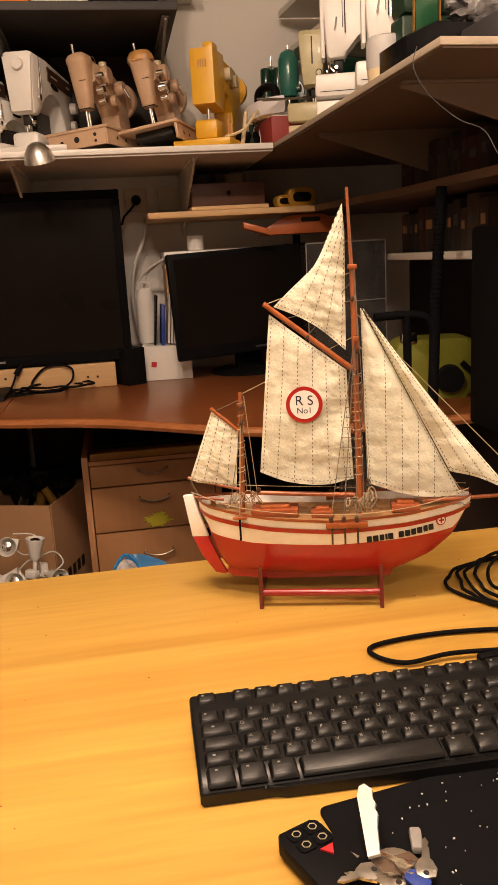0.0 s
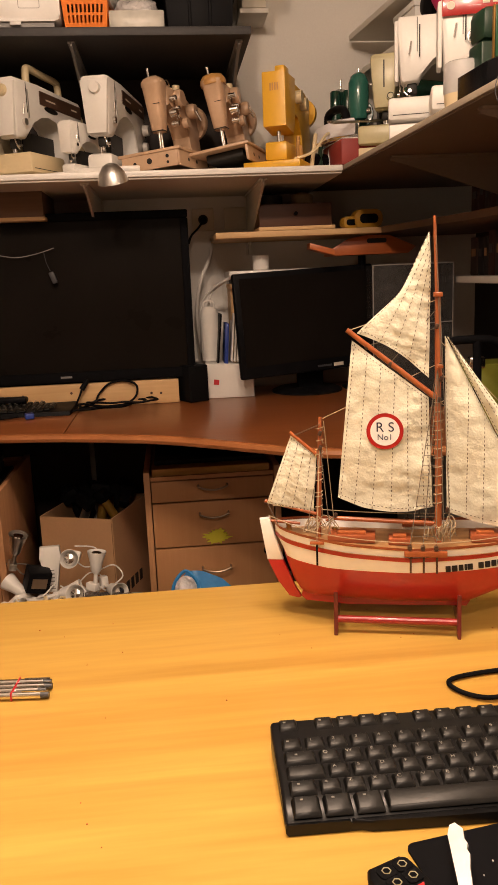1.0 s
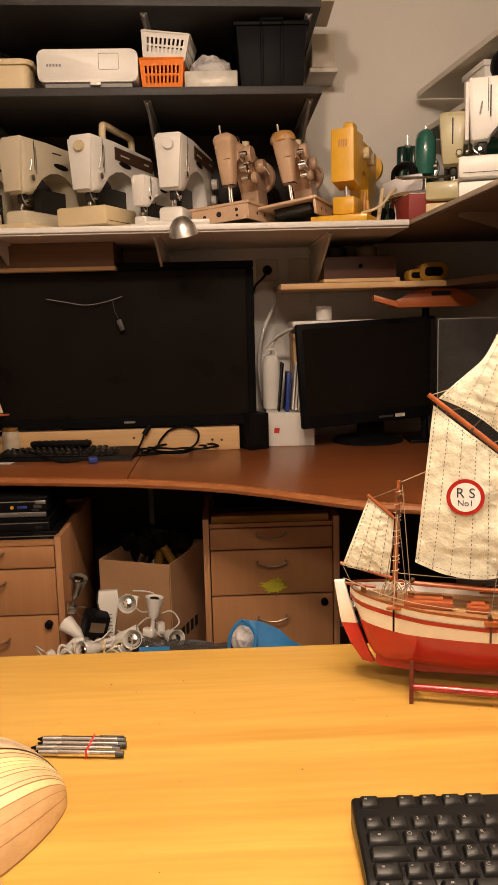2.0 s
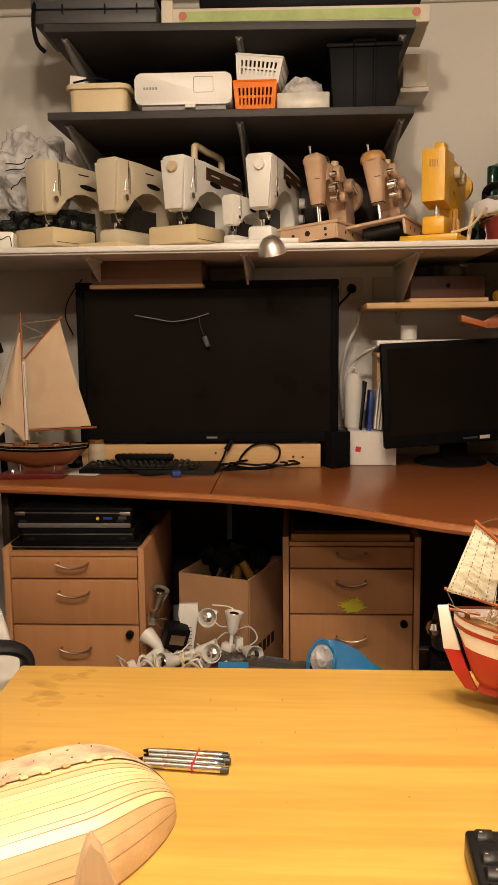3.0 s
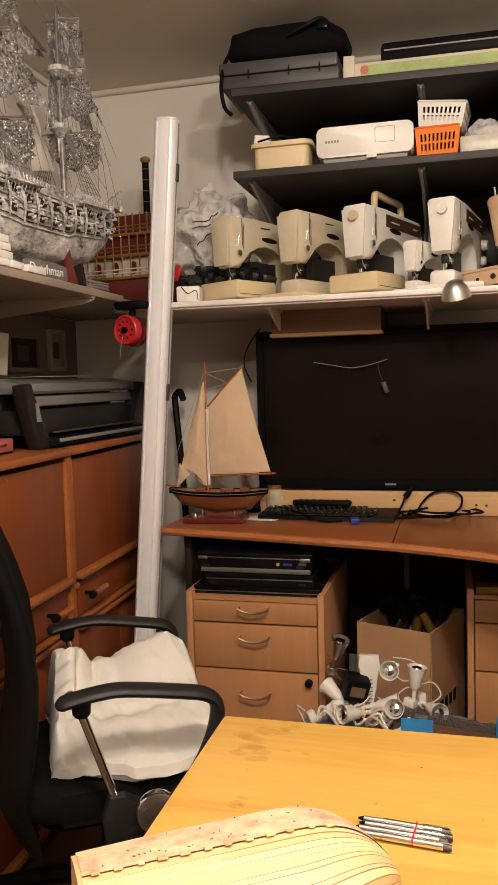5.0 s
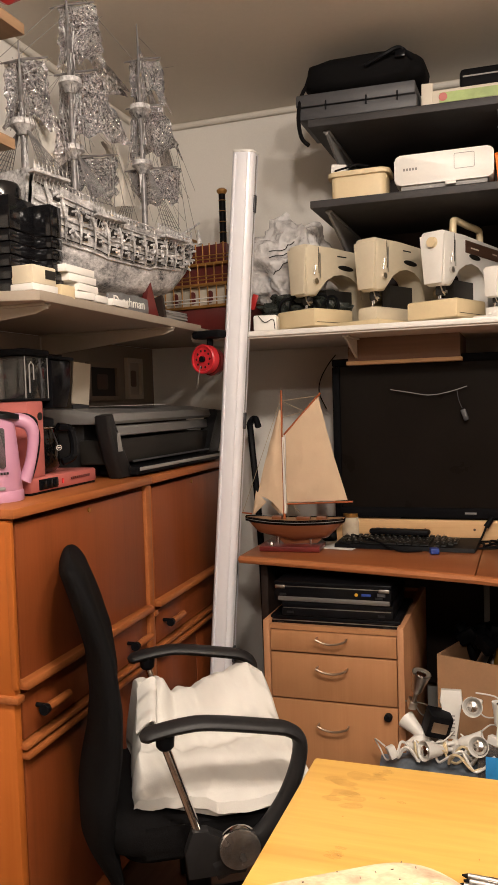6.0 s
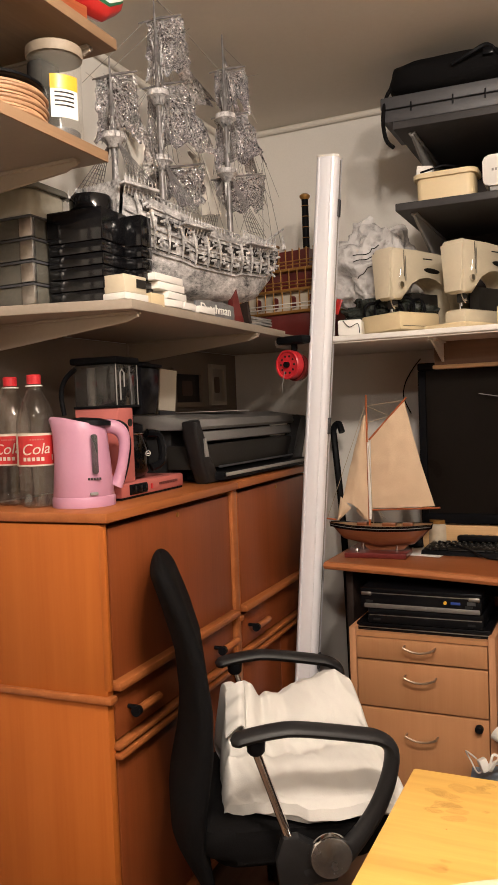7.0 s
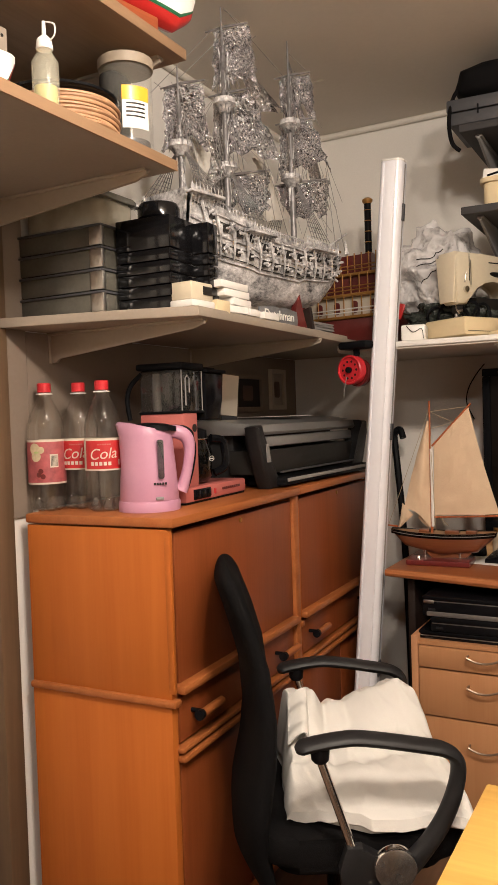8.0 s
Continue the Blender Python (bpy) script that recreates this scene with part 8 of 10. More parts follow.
part("lid", box((0.0, 0.02, 0.03), (0.33, 0.25, 0.014), bev=0.003), BLACKP, br)
noise.seed_set(29)
db = thing("dark_bag", pose(0.07, 2.64, 0.597), "dark crumpled bag on the drawer unit", "bag")
part("bag_body", sheet(lambda u, v: (lambda q: Vector((q.x * 0.17, q.y * 0.12, 0.042 + q.z * 0.04)) * (1 + 0.16 * noise.noise(q * 2.6)))(Vector((math.cos(6.2832 * u) * math.cos(3.1416 * (v - 0.5)), math.sin(6.2832 * u) * math.cos(3.1416 * (v - 0.5)), math.sin(3.1416 * (v - 0.5))))), 30, 18), DARKFILM, db)

ct = thing("cardboard_box", pose(-0.315, 2.621, 0.0, 0, 0, -20), "open cardboard box full of dark tools", "cardboard box")
W, D, Hh = 0.23, 0.28, 0.440
for c, s in (((0, -D / 2, Hh / 2), (W, 0.005, Hh)), ((0, D / 2, Hh / 2), (W, 0.005, Hh)), ((-W / 2, 0, Hh / 2), (0.005, D - 0.006, Hh)), ((W / 2, 0, Hh / 2), (0.005, D - 0.006, Hh))):
    part("side", box(c, s), CARD, ct)
part("bottom", box((0, 0, 0.004), (W - 0.012, D - 0.012, 0.006)), CARD, ct)
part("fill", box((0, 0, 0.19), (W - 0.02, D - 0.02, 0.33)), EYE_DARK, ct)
for k in range(4):
    part("print_bar", box((W / 2 + 0.0032, -0.06 + 0.035 * k, 0.20), (0.0012, 0.022, 0.035)), EYE_DARK, ct)
random.seed(51)
TOOLYEL = surf("tool_yellow", (0.34, 0.18, 0.015), 0.5, var=0.3)
for k in range(14):
    tl = thing("hand_tool", pose(-0.315 + random.uniform(-0.08, 0.08), 2.621 + random.uniform(-0.09, 0.09), 0.365, random.uniform(-30, 30), random.uniform(-40, 40), random.uniform(0, 180)), ("dark power tool in the cardboard box", "silver torch in the cardboard box", "yellow and black tool in the cardboard box")[k % 3], "tool", "tools in the box")
    mt = (BLACKP, STEEL, TOOLYEL)[k % 3]
    part("handle", rod((0, 0, 0), (0, 0, 0.10), 0.016 + 0.004 * (k % 2), 0.013, 12), mt, tl)
    part("head", box((0.012, 0, 0.115), (0.06, 0.034, 0.04), bev=0.008), BLACKP if k % 3 else mt, tl)

# heap of white clamp lamps and cords before the box
random.seed(60)
CLOTH = surf("grey_blue_rag", (0.14, 0.17, 0.21), 0.8, var=0.3, scale=20)


def clamp_lamp(m, label, mt):
    th = thing("clamp_lamp", m, label, "lamp", "heap of small lamps")
    part("shade", lathe([(0.012, 0.0), (0.020, 0.012), (0.024, 0.04), (0.036, 0.085), (0.034, 0.085), (0.022, 0.042), (0.012, 0.012)], 22), mt, th)
    part("bulb", lathe([(0.004, 0.03), (0.020, 0.05), (0.026, 0.068), (0.018, 0.082), (0.004, 0.086)], 18), CHROME, th, "silvery bulb")
    part("neck", rod((0, 0, 0.0), (0.0, 0.0, -0.04), 0.008), mt, th)
    part("clamp", box((0.0, 0.012, -0.055), (0.03, 0.045, 0.03), bev=0.004), mt, th)
    part("cord", tube(smooth([(0, 0, -0.04), (0.04, -0.02, -0.075), (0.09, 0.01, -0.07), (0.06, 0.06, -0.08), (-0.02, 0.05, -0.075)], 5), 0.003, 6), mt, th)
    return th


for x, y, z, rx, ry, rz, mt in ((-0.500, 2.27, 0.415, 15, 12, 20, STEEL), (-0.352, 2.30, 0.378, 68, 14, -8, WHITEP), (-0.290, 2.27, 0.345, 4, 6, 60, WHITEP), (-0.485, 2.26, 0.305, -50, -42, 30, WHITEP), (-0.390, 2.25, 0.300, 75, 40, 80, WHITEP), (-0.330, 2.24, 0.298, 60, -35, 10, WHITEP), (-0.430, 2.23, 0.285, 80, 20, -50, WHITEP), (-0.525, 2.24, 0.275, 70, 10, 120, WHITEP), (-0.255, 2.27, 0.300, 85, 0, 30, WHITEP)):
    clamp_lamp(pose(x, y, z, rx, ry, rz), "white clamp lamp in a heap under the desk" if mt is WHITEP else "steel spot lamp in a heap under the desk", mt).scale = (0.72, 0.72, 0.72)
ps = thing("power_strip", pose(-0.411, 2.285, 0.338, 82, 0, 4), "white power adapter standing in the heap", "power adapter")
part("case", prism([(-0.016, -0.04), (0.016, -0.04), (0.019, 0.03), (0.030, 0.050), (0.026, 0.085), (-0.026, 0.085), (-0.030, 0.050), (-0.019, 0.03)], -0.013, 0.013, bev=0.004), WHITEP, ps)
for k in range(6):
    part("vent", box((0, -0.03 + 0.010 * k, 0.0135), (0.018, 0.003, 0.001)), GREYP, ps)
tn = thing("transformer", pose(-0.454, 2.262, 0.315, 10, 14, 22), "square black transformer with brass label", "transformer")
part("case", box((0, 0, 0.03), (0.062, 0.055, 0.062), bev=0.004), BLACKP, tn)
part("label_plate", box((0, -0.0285, 0.03), (0.040, 0.002, 0.028)), BRONZE, tn)
for k in range(9):
    cb = thing("extension_lead", pose(-0.42 + random.uniform(-0.12, 0.14), 2.22 + random.uniform(-0.03, 0.04), 0.250), "loop of white cord in the heap", "cord", "heap of cords")
    r = random.uniform(0.03, 0.07)
    part("lead", tube(smooth([(r * math.cos(a / 10 * 6.283), 0.6 * r * math.sin(a / 10 * 6.283), 0.02 * math.sin(a * 1.7 + k) + 0.03) for a in range(10)], 4, True), 0.0036, 6, closed=True), WHITEP if k % 3 else IVORY, cb)
noise.seed_set(33)
hp = thing("rag_heap", pose(-0.32, 2.30, 0.0), "low heap of rags, wrapping and boxes on the floor", "rags")
part("rag", sheet(lambda u, v: Vector((lerp(-0.28, 0.30, u), lerp(-0.12, 0.10, v), (0.268 - 0.05 * abs(2 * u - 1) ** 2) * (math.sin(math.pi * min(max(v, 0.0), 1.0)) ** 0.25) + 0.02 * noise.noise(Vector((u * 9, v * 5, 1))))), 36, 18), CLOTH, hp)
bl = thing("blue_bag", pose(0.02, 2.23, 0.0), "stiff blue carrier bag lying folded open on the floor", "bag")
noise.seed_set(35)


def blue(u, v):
    """A tent-like fold that falls away to the right, standing on the floor."""
    x = lerp(-0.075, 0.125, u)
    crest = track((0, 0.12, 0.2, 0.55, 1), (0.325, 0.352, 0.352, 0.320, 0.245), u)
    z = crest - 0.34 * abs(v - 0.42) - 0.02 * (1 if v > 0.7 else 0)
    w = noise.noise(Vector((u * 5, v * 4, 2))) * 0.010
    if v in (0.0, 1.0):
        z = 0.0
    return Vector((x + 0.02 * (v - 0.5), lerp(-0.09, 0.13, v) + w, max(z + w, 0.0)))


part("bag_body", sheet(blue, 20, 24, 0.002), BLUEB, bl)
part("bag_mouth", tube(smooth([(-0.098, -0.06, 0.265), (-0.100, -0.05, 0.325), (-0.066, -0.03, 0.358), (-0.034, -0.05, 0.325), (-0.050, -0.08, 0.280)], 6, True), 0.005, 6, closed=True), BLUEB, bl, "folded bag mouth")
part("bag_lining", sheet(lambda u, v: Vector((-0.067 + 0.030 * math.cos(6.2832 * u) * v, -0.052 - 0.02 * (1 - v), 0.312 + 0.042 * math.sin(6.2832 * u) * v)), 18, 4, 0.002), BAGFILM, bl, "pale inner lining")
wrp = thing("film_wrapping", pose(-0.12, 2.17, 0.0), "smoky plastic wrapping with blue print on the heap", "wrapping")
part("film", sheet(lambda u, v: Vector((lerp(-0.22, 0.14, u), lerp(-0.03, 0.05, v), lerp(0.0, lerp(0.315, 0.275, u), min(v * 1.6, 1.0)) + 0.008 * noise.noise(Vector((u * 14, v * 6, 1))))), 40, 12, 0.0015), clear("smoky_film", (0.10, 0.09, 0.085), 0.15, 0.65), wrp)
part("print_patch", sheet(lambda u, v: Vector((lerp(-0.20, -0.12, u), lerp(-0.012, 0.004, v), lerp(0.25, 0.305, v))), 6, 4, 0.001), BLUEB, wrp, "blue printed patch")
ln = thing("wooden_lath", pose(-0.17, 2.20, 0.03), "brown flat box lying on the heap", "box")
part("case", box((0.02, 0, 0.235), (0.24, 0.07, 0.03), rz=-4, ry=6, bev=0.003), wood("dark_lath", (0.14, 0.07, 0.035), (0.08, 0.04, 0.02), "X", 0.6, 20), ln)
part("prop", box((0.02, 0.0, 0.095), (0.12, 0.05, 0.25)), CARD, ln)
gl = thing("glass_globe", pose(0.32, 2.36, 0.0), "clear plastic-wrapped parts stacked beside the drawer unit", "parts")
part("stack", box((0, 0, 0.13), (0.10, 0.12, 0.26), bev=0.01), BLACKP, gl)
part("ball", lathe([(0.002, 0.33), (0.016, 0.336), (0.022, 0.352), (0.016, 0.368), (0.002, 0.374)], 18, c=(-0.055, -0.05, 0)), CHROME, gl, "chromed ball")
part("wrap", lathe([(0.01, 0.262), (0.05, 0.28), (0.058, 0.33), (0.045, 0.38), (0.01, 0.40)], 20), SMOKED, gl)

# ---- dark right-hand corner ----
lc = thing("lime_case", pose(0.775, 2.12, 0.7355, 0, 0, -8), "lime-green plastic tool with a black wheel", "tool")
part("case", prism([(a, b + 0.075) for a, b in rounded(0.215, 0.15, 0.035)], -0.06, 0.06, "xz", bev=0.014), LIME, lc)
part("wheel", rod((0.03, -0.06, 0.05), (0.03, -0.082, 0.05), 0.036, 0.033, 22), BLACKP, lc)
part("lever", rod((0.06, -0.065, 0.09), (0.09, -0.075, 0.06), 0.007), BLACKP, lc)
part("catch", box((-0.07, -0.05, 0.155), (0.04, 0.03, 0.03), bev=0.006), CHROME, lc)
pc = thing("black_cabinet", pose(0.868, 1.62, 0.7355, 0, 0, 0), "tall black loudspeaker cabinet on the desk wing", "loudspeaker")
part("cabinet", box((0, 0, 0.205), (0.30, 0.30, 0.41), bev=0.01), BLACKF, pc)
part("grille", box((-0.01, -0.152, 0.205), (0.26, 0.006, 0.38), bev=0.003), BLACKF, pc)
fs = thing("tube_stand", pose(0, 0, 0.7355), "black ribbed tube stand with a curved branch", "stand")
part("post", tube([(0.648, 1.80, 0.0), (0.655, 1.80, 0.25), (0.668, 1.80, 0.494)], 0.0115, 12), COIN, fs)
part("branch", tube(smooth([(0.655, 1.80, 0.13), (0.65, 1.80, 0.20), (0.63, 1.80, 0.232), (0.58, 1.80, 0.238), (0.52, 1.80, 0.236)], 5), 0.009, 10), COIN, fs)
part("branch", tube(smooth([(0.59, 1.80, 0.236), (0.592, 1.80, 0.15), (0.59, 1.80, 0.0)], 4), 0.009, 10), COIN, fs)
bm = bmesh.new()
for k in range(24):
    tube([(0.655 + 0.0135 * k / 24 + 0.012 * math.cos(a / 10 * 6.283), 1.80 + 0.012 * math.sin(a / 10 * 6.283), 0.25 + 0.0100 * k) for a in range(10)], 0.0014, 5, bm=bm, closed=True)
part("ribbing", bm, COIN, fs)
ac = thing("acrylic_case", pose(0.64, 2.46, 0.7355, 0, 0, -8), "smoked acrylic case with bright edges", "case")
part("shell", box((0, 0, 0.20), (0.22, 0.18, 0.40)), SMOKED, ac)
for a, b in (((-0.11, -0.09, 0.40), (0.11, -0.09, 0.40)), ((0.11, -0.09, 0.0), (0.11, -0.09, 0.40)), ((-0.04, -0.092, 0.235), (0.11, -0.092, 0.24)), ((-0.11, -0.09, 0.0), (-0.11, -0.09, 0.40))):
    part("bright_edge", rod(a, b, 0.0016, n=6), GREYP, ac)
random.seed(71)
x, k = 1.86, 0
while x < 2.38:
    w = random.uniform(0.03, 0.075)
    for z, hmax in ((1.0975, 0.125), (1.2525, 0.132)):
        h = random.uniform(0.09, hmax)
        c = random.choice(((0.05, 0.03, 0.022), (0.03, 0.02, 0.018), (0.07, 0.05, 0.036), (0.018, 0.018, 0.02), (0.05, 0.016, 0.012)))
        th = thing("storage_box", pose(0.90, x, z), "dusty dark box in a crowded shelf row", "box", "boxes on the side shelves")
        part("box_body", box((0, w / 2, h / 2), (0.2, w * 0.94, h), bev=0.003), surf("dusty_box_%d" % k, c, 0.7, var=0.2), th)
        part("front_label", box((-0.1008, w / 2, h * 0.6), (0.0016, w * 0.5, h * 0.2)), CARD if k % 4 == 0 else DARKGREYP, th)
        k += 1
    x += w
ec = thing("dangling_wire", pose(0, 0, 0), "thin dark wire hanging from the corner shelf", "wire")
part("lead", tube(smooth([(0.486, 1.46, 1.416), (0.478, 1.455, 1.385), (0.50, 1.45, 1.345), (0.545, 1.44, 1.305), (0.585, 1.43, 1.285), (0.61, 1.41, 1.235), (0.68, 1.40, 1.19)], 6), 0.0007, 6), DARKGREYP, ec)

# ---- on the teak cabinet ----
ZK = 1.0035


def bottle(m, label, lab_mat, cola=True):
    th = thing("soda_bottle", m, label, "bottle", "plastic bottles")
    prof = [(0.030, 0.0), (0.040, 0.006), (0.0425, 0.02), (0.0415, 0.075), (0.0425, 0.09), (0.0425, 0.165), (0.0425, 0.184), (0.0405, 0.200), (0.036, 0.217), (0.0285, 0.235), (0.0200, 0.251), (0.0145, 0.262), (0.0135, 0.274)]
    bm = lathe(prof, 40)
    for v in bm.verts:
        a = math.atan2(v.co.y, v.co.x)
        if 0.012 < v.co.z < 0.08:
            k = 1 - 0.07 * max(0.0, math.cos(5 * a)) * track((0.012, 0.03, 0.08), (0, 1, 0.2), v.co.z)
            v.co.x, v.co.y = v.co.x * k, v.co.y * k
    part("bottle_body", bm, PET, th, "clear empty plastic body")
    part("neck_ring", tube([(0.0175 * math.cos(a / 20 * 6.2832), 0.0175 * math.sin(a / 20 * 6.2832), 0.268) for a in range(20)], 0.0016, 6, closed=True), WHITEP, th)
    for k in range(5):
        a = 2 * math.pi * k / 5
        part("foot_lobe", lathe([(0.004, 0.0), (0.012, 0.003), (0.013, 0.012), (0.006, 0.03)], 10, c=(0.026 * math.cos(a), 0.026 * math.sin(a), 0.0)), PET, th)
    part("cap", lathe([(0.0155, 0.272), (0.0158, 0.291), (0.014, 0.293)], 24), REDW, th, "red screw cap")
    lb = part("label_band", lathe([(0.0431, 0.092), (0.0433, 0.095), (0.0433, 0.160), (0.0431, 0.163)] if cola else [(0.0431, 0.062), (0.0433, 0.065), (0.0433, 0.160), (0.0431, 0.163)], 40, cap=False), LABELW, th, "paper label")
    part("label_panel", lathe([(0.0436, 0.0955), (0.0437, 0.097), (0.0437, 0.157), (0.0436, 0.1585)] if cola else [(0.0436, 0.066), (0.0437, 0.068), (0.0437, 0.157), (0.0436, 0.1585)], 40, cap=False), lab_mat, lb)
    return th, lb


CREAMINK = surf("cream_ink", (0.66, 0.60, 0.50), 0.6)


def wrap(r, a, z):
    return Vector((r * math.sin(a), -r * math.cos(a), z))


def wrap_text(lb, text, size, z, ang, slant=0.0):
    ob = letters(text, size, lb, CREAMINK, Matrix.Identity(4), 0.0002)
    for v in ob.data.vertices:
        a = (v.co.x + slant * v.co.y) / 0.0439 + radians(ang)
        v.co = wrap(0.0440 + v.co.z, a, z + v.co.y + slant * 0.25 * v.co.x)


def patch(name, lb, a0, a1, z0, z1, material, label="", r=0.0440):
    """A piece of print lying on the round label."""
    return part(name, sheet(lambda u, v: wrap(r, radians(lerp(a0, a1, u)), lerp(z0, z1, v)), 10, 1, 0.0002), material, lb, label)


for x, y, rz in ((-1.408, 1.572, 36), (-1.500, 1.60, 22)):
    th, lb = bottle(pose(x, y, ZK, 0, 0, rz), "empty clear cola bottle with red label and cap", COLAL)
    patch("label_margin", lb, -78, -60, 0.0935, 0.1615, LABELW, "cream label margin")
    patch("label_margin", lb, 66, 72, 0.0935, 0.1615, LABELW)
    wrap_text(lb, "Cola", 0.034, 0.1285, 2, 0.22)
    for k in range(5):
        patch("print_bar", lb, -38 + 13 * k, -29 + 13 * k, 0.1035, 0.1115, CREAMINK)
    patch("print_bottle", lb, 48, 52, 0.1035, 0.116, CREAMINK)
    for k in range(6):
        patch("print_bar", lb, -16 + 7 * k, -11 + 7 * k, 0.1485, 0.1515, CORAL)
th, lb = bottle(pose(-1.5545, 1.545, ZK, 0, 0, 40), "empty clear soda bottle with pink fruit label", surf("pink_label", (0.36, 0.085, 0.09), 0.5, var=0.35, scale=40), False)
for cx, cz, rr in ((-34, 0.143, 0.013), (-30, 0.126, 0.012), (-14, 0.140, 0.008)):
    part("label_fruit", sheet(lambda u, v: wrap(0.0441, radians(cx) + v * rr * math.cos(6.2832 * u) / 0.044, cz + v * rr * math.sin(6.2832 * u)), 18, 2), PALEFRUIT, lb, "pale apple print")
part("label_leaf", sheet(lambda u, v: wrap(0.0443, radians(-28) + v * 0.006 * math.cos(6.2832 * u) / 0.044, 0.135 + v * 0.0025 * math.sin(6.2832 * u)), 14, 1), PALEGREEN, lb)
patch("barcode", lb, 12, 38, 0.100, 0.130, LABELW, "white barcode field")
for k in range(6):
    patch("barcode_bar", lb, 15 + 3.6 * k, 16.6 + 3.6 * k, 0.103, 0.127, EYE_DARK, r=0.0443)
for cx, cz in ((-22, 0.084), (-10, 0.080), (-16, 0.092)):
    part("label_berry", sheet(lambda u, v: wrap(0.0441, radians(cx) + v * 0.006 * math.cos(6.2832 * u) / 0.044, cz + v * 0.006 * math.sin(6.2832 * u)), 12, 1), DEEPRED, lb)

kt = thing("electric_kettle", pose(-1.308, 1.602, ZK, 0, 0, 36), "pale pink plastic electric kettle", "kettle")
bm = bmesh.new()
rg = []
for z, r, k in ((0.0, 0.066, 1), (0.002, 0.068, 1), (0.022, 0.0675, 1), (0.023, 0.066, 1), (0.024, 0.0665, 1), (0.10, 0.061, 1), (0.165, 0.055, 1.0), (0.180, 0.0535, 1), (0.186, 0.050, 1)):
    rg.append([bm.verts.new((r * math.cos(a) * (1 + (0.30 * max(0, -math.cos(a)) ** 8 * (1 if z > 0.17 else 0.5) if z > 0.15 else 0.0)), r * math.sin(a), z + (0.012 * (-math.cos(a)) if z > 0.17 else 0))) for a in [2 * math.pi * i / 40 for i in range(40)]])
for a, b in zip(rg, rg[1:]):
    for j in range(40):
        bm.faces.new((a[j], a[(j + 1) % 40], b[(j + 1) % 40], b[j]))
bm.faces.new(rg[0][::-1])
bm.faces.new(rg[-1])
part("body", bm, PINKK, kt)
part("base_ring", lathe([(0.0685, 0.0), (0.069, 0.004), (0.069, 0.018), (0.068, 0.021)], 40), PINKK, kt)
part("lid", lathe([(0.048, 0.180), (0.046, 0.190), (0.02, 0.195)], 30), BLACKP, kt, "black lid").matrix_basis = pose(0.004, 0, -0.001, 0, 5, 0)
hd = smooth([(0.044, 0, 0.172), (0.066, 0, 0.172), (0.086, 0, 0.160), (0.093, 0, 0.134), (0.087, 0, 0.09), (0.077, 0, 0.055), (0.070, 0, 0.040)], 6)
part("handle", tube(hd, [0.014 + 0.002 * math.sin(i * 0.2) for i in range(len(hd))], 12), PINKK, kt)
part("handle_trim", tube([p + Vector((0.0115 if i > 6 else 0.004, 0, 0.0115 if i < 14 else 0.0)) for i, p in enumerate(hd)], 0.004, 8), BLACKP, kt, "black handle insert")
part("water_gauge", prism([(a, b + 0.115) for a, b in rounded(0.013, 0.085, 0.005)], -0.0655, -0.052, "xz", bev=0.001), SMOKED, kt, "smoked water gauge").matrix_basis = pose(0.018, 0, 0, 0, 0, 8)
part("switch", box((0.022, -0.064, 0.030), (0.018, 0.006, 0.007), rz=18, bev=0.002), GREYP, kt)
for k in range(5):
    part("print_bar", box((0.012 + 0.006 * k, -0.0635 + 0.0006 * k, 0.062), (0.0045, 0.001, 0.005), rz=14), EYE_DARK, kt)

cm = thing("coffee_maker", pose(-1.262, 1.686, ZK, 0, 0, 93), "coral and black filter coffee maker with glass jug", "coffee maker")
part("base", box((0.158, 0.085, 0.021), (0.318, 0.165, 0.034), bev=0.006), CORAL, cm)
part("foot_strip", box((0.158, 0.085, 0.003), (0.310, 0.158, 0.006)), BLACKP, cm)
part("column", box((0.050, 0.072, 0.126), (0.068, 0.118, 0.176), bev=0.004), CORAL, cm)
part("column_seam", box((0.0845, 0.08, 0.126), (0.003, 0.13, 0.170)), BLACKP, cm)
part("level_hole", lathe([(0.0095, 0.0), (0.0095, 0.002)], 18), EYE_DARK, cm).matrix_basis = pose(0.066, 0.0128, 0.178, 90)
tk = part("water_tank", box((0.066, 0.072, 0.266), (0.100, 0.116, 0.102), bev=0.006), SMOKEDFILM, cm, "smoked clear water tank")
part("tank_back", box((0.098, 0.072, 0.266), (0.030, 0.106, 0.094), bev=0.004), BLACKG, tk, "black inner housing")
for x, y in ((0.0175, 0.0155), (0.1145, 0.0155), (0.1145, 0.1285)):
    part("tank_corner", rod((x, y, 0.22), (x, y, 0.315), 0.0014, n=8), GREYP, tk, "bright moulded corner")
part("tank_window", tube([(0.032, 0.0135, 0.232), (0.032, 0.0135, 0.295), (0.040, 0.0135, 0.303), (0.050, 0.0135, 0.295), (0.050, 0.0135, 0.262)], 0.0018, 6), GREYP, tk)
part("tank_rim", box((0.066, 0.072, 0.2165), (0.106, 0.120, 0.006), bev=0.002), BLACKP, tk)
part("tank_lid", box((0.066, 0.074, 0.325), (0.108, 0.128, 0.016), bev=0.005), BLACKP, cm)
part("inner_tube", rod((0.045, 0.10, 0.22), (0.045, 0.10, 0.31), 0.010), GREYP, tk)
part("filter_holder", prism([(0.120, 0.196), (0.190, 0.196), (0.196, 0.250), (0.214, 0.282), (0.216, 0.312), (0.120, 0.312)], 0.006, 0.120, "xz", bev=0.008), BLACKG, cm, "glossy black filter holder")
